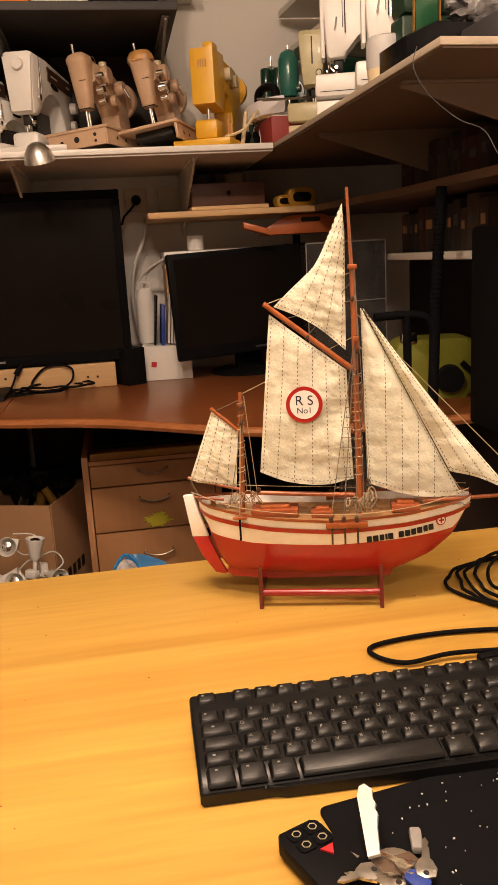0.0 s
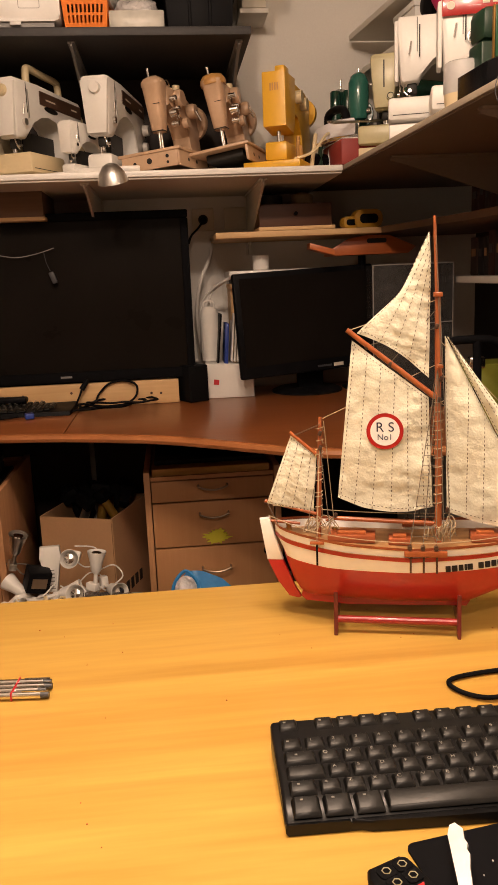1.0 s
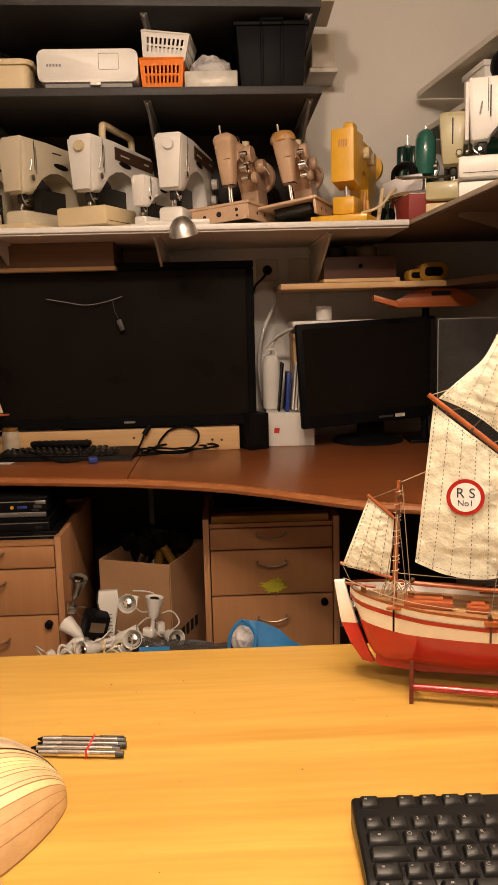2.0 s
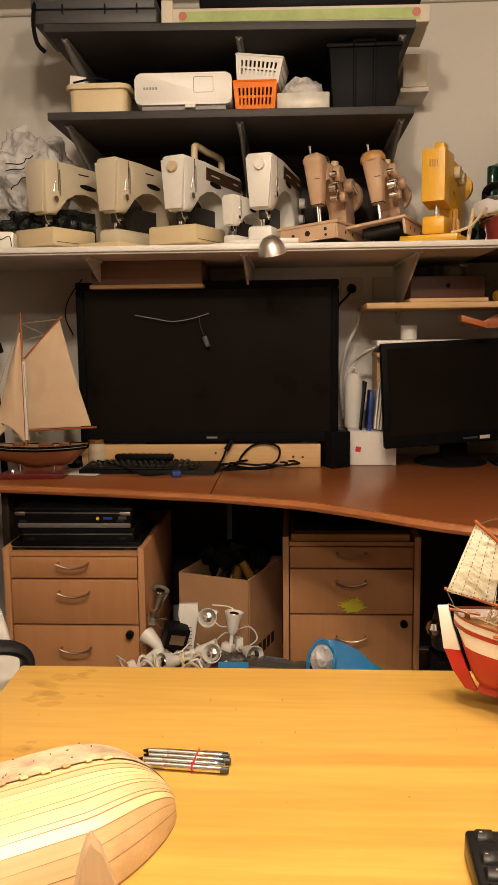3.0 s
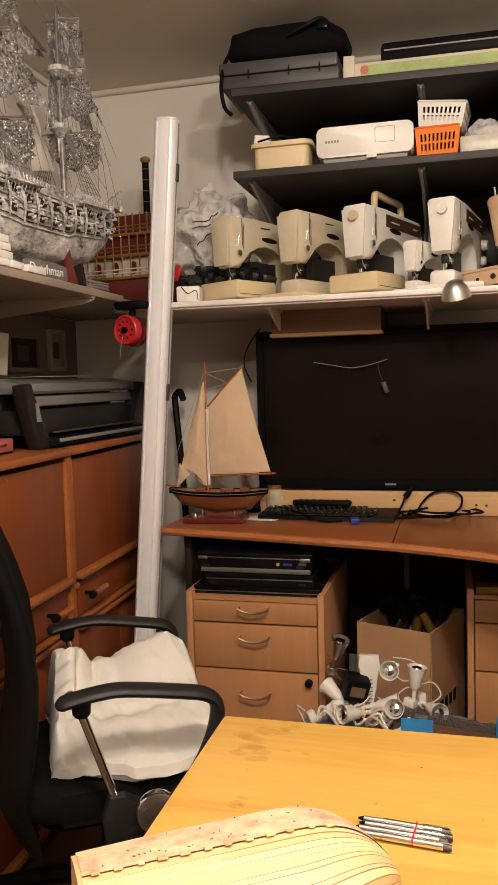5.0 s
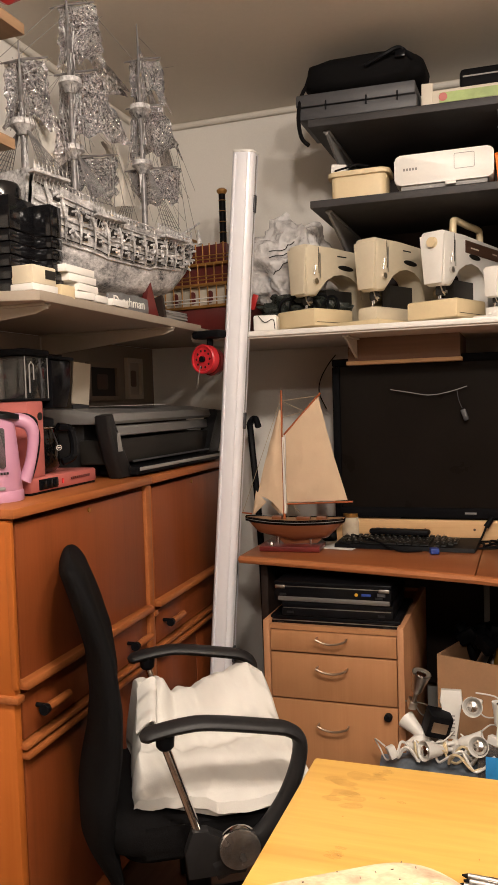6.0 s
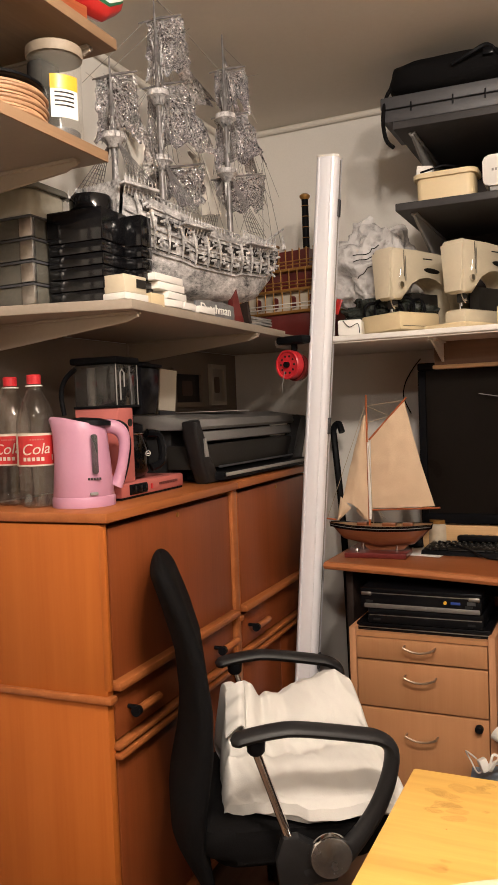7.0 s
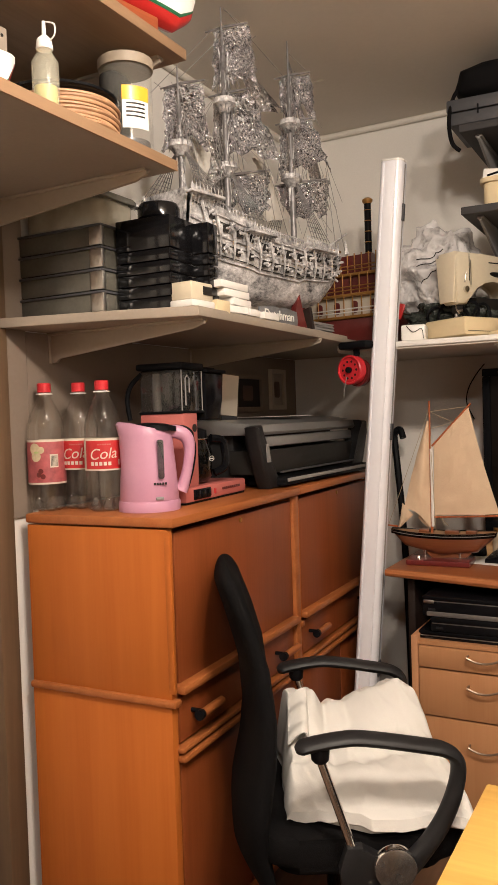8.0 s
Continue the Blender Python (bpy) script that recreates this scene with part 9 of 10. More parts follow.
part("holder_lip", box((0.168, 0.062, 0.316), (0.104, 0.122, 0.008), bev=0.003), BLACKP, cm)
part("outlet_arm", box((0.17, 0.085, 0.323), (0.11, 0.10, 0.010), bev=0.003), BLACKP, cm)
jg = part("jug", lathe([(0.050, 0.044), (0.060, 0.056), (0.063, 0.11), (0.052, 0.148), (0.049, 0.153)], 30, c=(0.142, 0.078, 0)), JUGGLASS, cm, "dark glass coffee jug")
part("coffee_stain", lathe([(0.047, 0.046), (0.057, 0.058), (0.059, 0.105), (0.050, 0.142)], 26, c=(0.142, 0.078, 0)), BLACKG, jg, "dark inside of the jug")
part("jug_lid", lathe([(0.050, 0.153), (0.050, 0.170), (0.02, 0.180)], 24, c=(0.142, 0.078, 0)), BLACKP, jg)
part("jug_handle", tube(smooth([(0.178, 0.030, 0.15), (0.208, 0.012, 0.14), (0.212, 0.008, 0.08), (0.188, 0.028, 0.062)], 5), 0.0105, 8), BLACKG, jg)
part("jug_print", tube([(0.150 + 0.012 * math.cos(a / 16 * 6.283), 0.0135, 0.100 + 0.006 * math.sin(a / 16 * 6.283)) for a in range(16)], 0.0009, 5, closed=True), WHITEP, jg, "white oval print")
part("jug_print", box((0.150, 0.0135, 0.100), (0.014, 0.001, 0.003)), WHITEP, jg)
part("jug_band", tube([(0.142 + 0.0535 * math.cos(a / 28 * 6.283), 0.078 + 0.0535 * math.sin(a / 28 * 6.283), 0.149) for a in range(28)], 0.0016, 6, closed=True), CHROME, jg, "thin bright jug rim")
part("switch_panel", box((0.075, 0.0015, 0.021), (0.082, 0.003, 0.024), bev=0.001), BLACKP, cm)
for k in range(3):
    part("switch", box((0.050 + 0.026 * k, -0.0015, 0.021), (0.020, 0.005, 0.018), bev=0.002), BLACKG, cm)
part("indicator", box((0.140, 0.001, 0.021), (0.006, 0.003, 0.012)), REDW, cm)
for k in range(9):
    part("print_bar", box((0.185 + 0.011 * k, 0.0015, 0.023), (0.008, 0.002, 0.006)), DEEPRED, cm)
part("tank_pipe", tube(smooth([(0.02, 0.125, 0.31), (0.012, 0.150, 0.285), (0.010, 0.162, 0.25), (0.014, 0.158, 0.20)], 5), 0.006, 8), BLACKP, cm)

PRGREY = surf("mid_grey_plastic", (0.16, 0.155, 0.15), 0.35, var=0.10, coat=0.2)
pr = thing("printer", pose(-1.405, 2.415, ZK, 0, 0, 89), "wide dark grey printer with flared ends and an open front slot", "printer")
part("body", box((0.0, 0.045, 0.078), (0.68, 0.20, 0.146), bev=0.010), ARMP, pr)
part("lid", prism([(-0.140, 0.148), (-0.146, 0.156), (-0.138, 0.176), (-0.05, 0.190), (0.10, 0.195), (0.15, 0.188), (0.15, 0.150)], -0.375, 0.37, "yz", bev=0.005), PRGREY, pr, "mid grey scanner lid")
part("lid_front", box((0.0, -0.130, 0.128), (0.70, 0.012, 0.030), rx=-14, bev=0.004), PRGREY, pr)
part("output_slot", box((0.0, -0.095, 0.072), (0.70, 0.10, 0.066), bev=0.004), EYE_DARK, pr)
part("paper_tray", box((0.02, -0.135, 0.018), (0.64, 0.12, 0.022), bev=0.004), BLACKP, pr)
part("tray_edge", box((0.02, -0.197, 0.022), (0.62, 0.006, 0.010), bev=0.002), GREYP, pr, "grey front edge of the tray")
part("tray_edge", box((0.02, -0.165, 0.042), (0.58, 0.006, 0.006), bev=0.002), DARKGREYP, pr)
for y, z in ((-0.118, 0.052), (-0.098, 0.074)):
    part("tray_bar", box((0.02, y, z), (0.56, 0.008, 0.006), bev=0.002), DARKGREYP, pr)
for sd in (-1, 1):
    end = [(0.264, 0.0), (0.335, 0.0), (0.362, 0.045), (0.392, 0.130), (0.402, 0.172), (0.368, 0.176), (0.345, 0.115), (0.315, 0.045), (0.268, 0.014)] if sd < 0 else [(0.225, 0.0), (0.335, 0.0), (0.362, 0.045), (0.392, 0.130), (0.402, 0.172), (0.340, 0.176), (0.318, 0.115), (0.275, 0.045), (0.228, 0.014)]
    part("end_cheek", prism([(sd * x, z) for x, z in end], -0.168, -0.122, "xz", bev=0.010), ARMP, pr, "flared dark grey end cheek")
part("side_stripe", prism([(-0.358, 0.075), (-0.340, 0.075), (-0.352, 0.125), (-0.362, 0.125)], -0.173, -0.169, "xz"), GREYP, pr)
pf = thing("paper_sheet", pose(-1.43, 2.46, ZK + 0.1965, 0, 0, 84), "white paper lying on the printer lid", "paper")
part("sheet", box((-0.05, -0.04, 0.001), (0.21, 0.15, 0.001)), WHITEMAT, pf)
for y, z, w, h, lab, mt in ((2.60, 1.285, 0.21, 0.13, "brown framed print on the wall", SHADE_FRAME_BROWN), (2.83, 1.30, 0.12, 0.15, "small pale framed print on the wall", PALEBOARD)):
    pcf = thing("picture_frame", pose(XL + 0.004, y, z), lab, "picture frame", "small framed prints")
    bm = bmesh.new()
    for c, s in (((0.008, 0, h / 2 - 0.008), (0.016, w, 0.016)), ((0.008, 0, -h / 2 + 0.008), (0.016, w, 0.016)), ((0.008, w / 2 - 0.008, 0), (0.016, 0.016, h - 0.032)), ((0.008, -w / 2 + 0.008, 0), (0.016, 0.016, h - 0.032))):
        box(c, s, bm=bm)
    part("frame", bm, mt, pcf)
    part("print", box((0.004, 0, 0), (0.004, w - 0.03, h - 0.03)), EYE_DARK if mt is SHADE_FRAME_BROWN else SHIPBOARD, pcf)
    part("print_shape", prism(rounded(w * 0.35, h * 0.4, 0.01), 0.0, 0.002), BROWNP, pcf).matrix_basis = pose(0.0055, 0, 0, 90, 0, 90)
cdx = thing("wall_card", pose(XL + 0.165, 2.20, ZK + 0.205, 0, 0, 70), "tilted white card leaning behind the coffee maker", "card")
part("card", box((0, 0, 0.06), (0.062, 0.004, 0.12), ry=6), LABELW, cdx)
part("prop", box((0.0, 0.006, -0.1025), (0.06, 0.006, 0.204)), DARKGREYP, cdx)

# red reel under the ship shelf
rw = thing("cable_reel", pose(-1.135, 2.43, 1.334, 0, 0, -18), "red plastic reel hung under the shelf on a black arm", "reel")
part("disc", rod((0, -0.012, 0), (0, 0.012, 0), 0.044, n=32), REDW, rw)
part("rim", tube([(0.041 * math.cos(a / 32 * 6.283), -0.013, 0.041 * math.sin(a / 32 * 6.283)) for a in range(32)], 0.004, 6, closed=True), REDW, rw)
part("hub", rod((0, -0.022, 0), (0, -0.010, 0), 0.009, n=14), BLACKP, rw)
for k in range(10):
    a = 2 * math.pi * k / 10
    part("hole", rod((0.026 * math.cos(a), -0.0128, 0.026 * math.sin(a)), (0.026 * math.cos(a), -0.0115, 0.026 * math.sin(a)), 0.0038, n=8), EYE_DARK, rw)
part("back_disc", rod((0.006, 0.016, -0.008), (0.006, 0.034, -0.008), 0.042, n=28), DEEPRED, rw)
part("arm", tube([(0, 0.01, 0.0), (0.01, 0.012, 0.05), (0.0, 0.02, 0.085)], 0.010, 8), BLACKP, rw)
part("arm_head", box((0.012, 0.01, 0.074), (0.105, 0.055, 0.024), bev=0.008), BLACKP, rw)
part("loose_end", tube(smooth([(-0.01, -0.014, -0.02), (-0.016, -0.02, -0.06), (-0.02, -0.018, -0.085)], 4), 0.0012, 5), GREYP, rw)

# ---- the ship shelf ----
ZW = 1.4415
ss = thing("model_galleon", pose(-1.334, 1.556, ZW, 0, 0, 79), "large silver-painted three-masted model galleon with foil sails", "model ship")
ss.scale = (0.940, 0.940, 1.010)
def gal_sheer(s): return track((-0.12, 0.12, 0.22, 0.24, 0.40, 0.42, 0.62, 0.64, 0.80, 0.92), (0.36, 0.305, 0.283, 0.258, 0.238, 0.222, 0.214, 0.230, 0.222, 0.238), s)
def gal_keel(s): return track((-0.12, 0.0, 0.3, 0.62, 0.78, 0.87, 0.92), (0.16, 0.075, 0.052, 0.050, 0.072, 0.135, 0.212), s)
def gal_beam(s): return 0.088 * max(0.0, 1 - max(0.0, (s - 0.55) / 0.38) ** 2.2) ** 0.6 * track((-0.12, 0.1, 0.4), (0.72, 0.92, 1.0), s) + 0.002
ST3 = [0.165 + 0.755 * i / 44 for i in range(45)]
noise.seed_set(41)
bm = hull_band(ST3, gal_beam, gal_keel, gal_sheer, gal_sheer, gal_keel, 14, 0.34)
for v in bm.verts:
    v.co.y += math.copysign(0.003 * noise.noise(v.co * 22) + 0.002 * noise.noise(v.co * 50), v.co.y)
hu = part("hull", bm, DRYSILVER, ss, "rough silver-painted hull")
bm = bmesh.new()
for a, b in zip(ST3, ST3[1:]):
    bm.faces.new([bm.verts.new((s, k * gal_beam(s) * 0.98, gal_sheer(s) - 0.012)) for s, k in ((a, -1), (b, -1), (b, 1), (a, 1))])
part("deck", bm, DRYSILVER, ss)
part("transom", prism([(-0.05, 0.12), (0.05, 0.12), (0.074, 0.285), (-0.074, 0.285)], 0.157, 0.164, "yz"), DRYSILVER, ss)
random.seed(77)
for side in (-1, 1):
    def skin(s, z, off=0.003):
        t = min(max((z - gal_keel(s)) / (gal_sheer(s) - gal_keel(s)), 0), 1)
        return (s, side * (gal_beam(s) * t ** 0.34 + off), z)
    for lev in (0.42, 0.47, 0.60, 0.68, 0.83, 0.90):
        part("wale", tube([skin(s, max(lerp(gal_keel(s), gal_sheer(s), lev), gal_keel(s) + 0.01), 0.0045) for s in [0.170 + 0.71 * i / 30 for i in range(31)]], 0.0021 if lev in (0.42, 0.68, 0.90) else 0.0013, 6), DRYSILVER if lev in (0.42, 0.68, 0.90) else EYE_DARK, ss)
    for k in range(17):
        s = 0.0 + 0.0525 * k
        if s > 0.86 or s < 0.175:
            continue
        z0, z1 = lerp(gal_keel(s), gal_sheer(s), 0.44), lerp(gal_keel(s), gal_sheer(s), 0.88)
        pts = [skin(lerp(s - 0.012, s + 0.014, 1 - t), lerp(z0, z1, t), 0.006 + 0.007 * math.sin(math.pi * t)) for t in [j / 6 for j in range(7)]]
        part("rib", tube(pts, [0.0022, 0.0028, 0.0032, 0.0032, 0.003, 0.0042, 0.005], 6), DRYSILVER, ss)
        for lv in (0.55, 0.77):
            gp = skin(s + 0.026, lerp(gal_keel(s), gal_sheer(s), lv), 0.0035)
            part("gunport", box(gp, (0.018, 0.006, 0.016)), EYE_DARK, ss, "dark gunport")
            part("gun", rod((gp[0], gp[1], gp[2]), (gp[0] + 0.003, gp[1] + side * 0.016, gp[2]), 0.0036, 0.003, 8), DRYSILVER, ss)
        bm = bmesh.new()
        for j in range(8):
            p = skin(s + random.uniform(0.012, 0.052), lerp(z0, z1, random.uniform(0.15, 0.9)), 0.004)
            q = (p[0] + random.uniform(-0.012, 0.012), p[1] + side * random.uniform(0.0, 0.010), p[2] + random.uniform(-0.012, 0.012))
            tube([p, q], [random.uniform(0.003, 0.006), 0.002], 5, bm=bm)
        tagged(part("carving", bm, DRYSILVER, ss, "encrusted carving"), kind="stuff")
    for a0, a1, z in ((0.24, 0.40, 0.0), (0.42, 0.62, 0.0), (0.64, 0.86, 0.0)):
        n = int((a1 - a0) / 0.012)
        bm = bmesh.new()
        for j in range(n + 1):
            s = lerp(a0, a1, j / n)
            y = side * gal_beam(s)
            tube([(s, y, gal_sheer(s) - 0.004), (s, y + side * 0.002, gal_sheer(s) + 0.004), (s, y, gal_sheer(s) + 0.009)], [0.0020, 0.0012, 0.0022], 5, bm=bm)
        tube([(lerp(a0, a1, j / n), side * gal_beam(lerp(a0, a1, j / n)), gal_sheer(lerp(a0, a1, j / n)) + 0.0100) for j in range(n + 1)], 0.0024, 5, bm=bm)
        part("balustrade", bm, DRYSILVER, ss)
    for s in (0.20, 0.41, 0.71):
        ch2 = part("channel", box((s, side * (gal_beam(s) + 0.014), gal_sheer(s) - 0.018), (0.12, 0.026, 0.007), bev=0.002), DRYSILVER, ss)
        bm = bmesh.new()
        for j in range(9):
            x = s - 0.052 + 0.013 * j
            rod((x, side * (gal_beam(s) + 0.022), gal_sheer(s) - 0.014), (x, side * (gal_beam(s) + 0.02), gal_sheer(s) + 0.002), 0.0010, n=5, bm=bm)
            rod((x, side * (gal_beam(s) + 0.020), gal_sheer(s) - 0.020), (x + 0.006, side * (gal_beam(s) + 0.002), gal_sheer(s) - 0.045), 0.0010, n=5, bm=bm)
        tagged(part("deadeye_rack", bm, DRYSILVER, ch2), kind="stuff")
# bow ornament and bowsprit
bm = bmesh.new()
random.seed(78)
for k in range(16):
    t = k / 15
    p = Vector((0.86 + 0.10 * t, random.uniform(-0.02, 0.02), 0.165 + 0.075 * t))
    tube([p, p + Vector((random.uniform(0.0, 0.05), random.uniform(-0.02, 0.02), random.uniform(-0.03, 0.045)))], [0.007, 0.0025], 6, bm=bm)
part("beakhead", bm, DRYSILVER, ss, "twisted carved beakhead")
part("bowsprit", rod((0.82, 0, 0.225), (0.99, 0, 0.31), 0.007, 0.003), DRYSILVER, ss)
TARNMAST = surf("tarnished_silver_spar", (0.20, 0.19, 0.19), 0.45, 0.4, var=0.45, scale=45)
masts = ((0.224, 0.25, 0.590, 0.345), (0.40, 0.24, 0.785, 0.595), (0.698, 0.235, 0.795, 0.58))
for i, (s, z0, z1, zp) in enumerate(masts):
    ms = part("mast", rod((s, 0, z0), (s - 0.004, 0, z1 - 0.10), 0.0095, 0.0055), TARNMAST, ss)
    part("topmast", rod((s - 0.004, 0, z1 - 0.11), (s - 0.006, 0, z1), 0.0045, 0.0016), TARNMAST, ms)
    for zz in ((0.395, 0.40), (0.385, 0.545), (0.415, 0.565))[i][0 if i else 1:]:
        pf2 = part("fighting_top", lathe([(0.012, -0.020), (0.026, -0.002), (0.031, 0.0), (0.031, 0.004), (0.029, 0.005), (0.030, 0.013), (0.028, 0.013), (0.026, 0.003)], 18, c=(s - 0.003, 0, zz)), DRYSILVER, ms)
    bm = bmesh.new()
    for k in range(34):
        zz = lerp(z0 + 0.03, z1 - 0.15, k / 33)
        tube([(s + random.uniform(-0.010, 0.010), random.uniform(-0.010, 0.010), zz), (s + random.uniform(-0.010, 0.010), random.uniform(-0.010, 0.010), zz + 0.05)], 0.0022, 5, bm=bm)
    tagged(part("lashing", bm, DRYSILVER, ms), kind="stuff")
    bm = bmesh.new()
    for side in (-1, 1):
        top = (0.395, 0.385, 0.415)[i]
        for j in range(7):
            rod((s - 0.05 + 0.015 * j, side * 0.10, gal_sheer(s) + 0.006), (s - 0.003, side * 0.012, top), 0.0011, n=4, bm=bm)
        for j in range(1, 12):
            t = j / 13
            rod((lerp(s - 0.05, s - 0.003, t), side * lerp(0.10, 0.012, t), lerp(gal_sheer(s), top, t)), (lerp(s + 0.04, s - 0.003, t), side * lerp(0.10, 0.012, t), lerp(gal_sheer(s), top, t)), 0.0008, n=4, bm=bm)
        for j in range(4):
            rod((s - 0.03 + 0.02 * j, side * 0.034, top), (s - 0.004, 0, z1 - 0.08), 0.0009, n=4, bm=bm)
    tagged(part("rope_ladder", bm, TARNMAST, ss, "silvered rope shrouds"), kind="stuff")
RIGGREY = surf("grey_rigging_thread", (0.20, 0.19, 0.18), 0.8, var=0.2)
GREYCARD = surf("pale_grey_cloth", (0.42, 0.40, 0.36), 0.8, var=0.12)
# yards (centre s, height, half length) and foil sails hung from them, braced round so that they show their breadth
noise.seed_set(43)


def foil_sail(s, zt, zb, wt, wb, ot, ob_, brace, belly, name_label):
    """A square sail under its yard, braced round by an angle, torn at the foot."""
    ca, sa = math.cos(radians(brace)), math.sin(radians(brace))
    part("yard", tube([(s - wt * 1.15 * ca, -wt * 1.15 * sa, zt + 0.004), (s, 0, zt + 0.004), (s + wt * 1.15 * ca, wt * 1.15 * sa, zt - 0.002)], [0.002, 0.0038, 0.002], 8), TARNMAST, ss)

    def f(u, v):
        w = lerp(wb, wt, v) * (2 * u - 1) - lerp(ob_, ot, v)
        z = lerp(zb, zt, v)
        z += (1 - v) ** 2 * (0.035 * noise.noise(Vector((u * 5, s * 40, zt * 9))) + 0.03 * math.sin(math.pi * u))
        w *= 1 + 0.10 * noise.noise(Vector((v * 7, zt * 30, s * 20)))
        out = belly * math.sin(math.pi * min(v + 0.05, 1)) * math.sin(math.pi * (0.1 + 0.8 * u))
        p = Vector((s + w * ca + out * sa, w * sa - out * ca, z))
        return p + Vector((noise.noise(p * 38), noise.noise(p * 38 + Vector((9, 0, 0))), noise.noise(p * 38 + Vector((0, 9, 0))))) * 0.005 + Vector((abs(noise.noise(p * 80)), abs(noise.noise(p * 80 + Vector((9, 0, 0)))), 0)) * 0.005 + Vector((abs(noise.noise(p * 190)), abs(noise.noise(p * 190 + Vector((9, 0, 0)))), 0)) * 0.0042
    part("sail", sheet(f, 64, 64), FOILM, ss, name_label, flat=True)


for s, zt, zb, wt, wb, ot, ob_ in ((0.415, 0.740, 0.590, 0.052, 0.062, 0.014, 0.018), (0.42, 0.580, 0.395, 0.052, 0.100, 0.006, 0.045), (0.425, 0.375, 0.265, 0.090, 0.062, 0.016, 0.030), (0.712, 0.705, 0.588, 0.048, 0.055, 0.008, 0.014), (0.715, 0.580, 0.430, 0.050, 0.080, 0.006, 0.030), (0.718, 0.410, 0.298, 0.080, 0.055, 0.020, 0.034), (0.235, 0.550, 0.395, 0.052, 0.062, 0.0, 0.004)):
    foil_sail(s, zt, zb, wt, wb, ot, ob_, 114, 0.030, "crumpled silver foil sail")
for a, b, c in (((0.47, 0.675), (0.66, 0.60), (0.52, 0.58)), ((0.70, 0.74), (0.90, 0.36), (0.80, 0.40)), ((0.26, 0.43), (0.335, 0.43), (0.30, 0.33)), ((0.56, 0.47), (0.66, 0.30), (0.55, 0.28)), ((0.52, 0.44), (0.60, 0.42), (0.58, 0.30)), ((0.43, 0.70), (0.64, 0.585), (0.53, 0.56)), ((0.30, 0.50), (0.40, 0.38), (0.33, 0.33))):
    f = lambda u, v, a=a, b=b, c=c: Vector((lerp(a[0], lerp(b[0], c[0], u), v), 0.006 * noise.noise(Vector((u * 6, v * 8, a[0] * 30))) - 0.012 * math.sin(math.pi * u) * v, lerp(a[1], lerp(b[1], c[1], u), v)))
    part("staysail", sheet(f, 12, 16, 0.0008), GREYCARD if a[0] in (0.26, 0.56, 0.52) else FOILM, ss, "torn silver staysail")
bm = bmesh.new()
for a, b in (((0.395, 0.78), (0.69, 0.68)), ((0.40, 0.72), (0.22, 0.56)), ((0.40, 0.60), (0.22, 0.42)), ((0.69, 0.72), (0.965, 0.40)), ((0.69, 0.58), (0.93, 0.37)), ((0.40, 0.42), (0.63, 0.28)), ((0.69, 0.42), (0.90, 0.30)), ((0.47, 0.765), (0.40, 0.78)), ((0.77, 0.735), (0.695, 0.76)), ((0.34, 0.705), (0.12, 0.50)), ((0.35, 0.55), (0.2, 0.35)), ((0.36, 0.40), (0.23, 0.30)), ((0.55, 0.42), (0.69, 0.30)), ((0.85, 0.46), (0.74, 0.26)), ((0.53, 0.46), (0.43, 0.62)), ((0.83, 0.60), (0.72, 0.72))):
    rod((a[0], -0.01, a[1]), (b[0], -0.004, b[1]), 0.0007, n=4, bm=bm)
random.seed(79)
for sm, zl in ((0.224, (0.30, 0.40, 0.54)), (0.40, (0.27, 0.385, 0.545, 0.70)), (0.698, (0.26, 0.415, 0.565, 0.68))):
    for k in range(11):
        za, zb = random.choice(zl), random.choice(zl)
        rod((sm + random.uniform(-0.07, 0.12), random.uniform(-0.11, 0.05), za), (sm + random.uniform(-0.02, 0.03), random.uniform(-0.02, 0.02), min(zb + 0.10, 0.70 if sm > 0.3 else 0.55)), 0.00055, n=4, bm=bm)
    for k in range(3):
        rod((sm + 0.03, -0.10, zl[1] + 0.02 * k), (sm + 0.10 + 0.05 * k, -0.05, 0.24), 0.0008, n=4, bm=bm)
tagged(part("rigging", bm, RIGGREY, ss), kind="stuff")
for s in (0.30, 0.70):
    part("cradle", prism([(-0.06, 0.0), (0.06, 0.0), (0.05, 0.06), (0.0, 0.048), (-0.05, 0.06)], s - 0.006, s + 0.006, "yz"), DARKPANEL, ss)

# paddle steamer behind the bow
pst = thing("model_steamer", pose(-1.33, 2.80, ZW, 0, 0, -8), "model paddle steamer with dark red hull and golden decks", "model ship")
part("hull", prism([(-0.24, 0.0), (0.22, 0.0), (0.26, 0.085), (-0.26, 0.085)], -0.065, 0.065, "xz", bev=0.01), DEEPRED, pst)
for z, l, w in ((0.09, 0.25, 0.07), (0.165, 0.235, 0.068), (0.235, 0.20, 0.06)):
    dk2 = part("deck", box((0, 0, z), (2 * l, 2 * w, 0.010), bev=0.002), GOLD, pst, "golden deck edge")
    for k in range(15):
        x = -l + 0.01 + (2 * l - 0.02) * k / 14
        part("deck_post", rod((x, -w + 0.004, z), (x, -w + 0.004, z + 0.07), 0.0024, n=6), GOLD, dk2)
    for h in (0.016, 0.028):
        part("deck_rail", rod((-l, -w + 0.002, z + h), (l, -w + 0.002, z + h), 0.0022, n=6), WHITEP if z < 0.1 else GOLD, dk2)
    part("cabin", box((-0.01, 0.006, z + 0.038), (2 * l - 0.06, 2 * w - 0.045, 0.062)), LABELW if z < 0.1 else DEEPRED, pst)
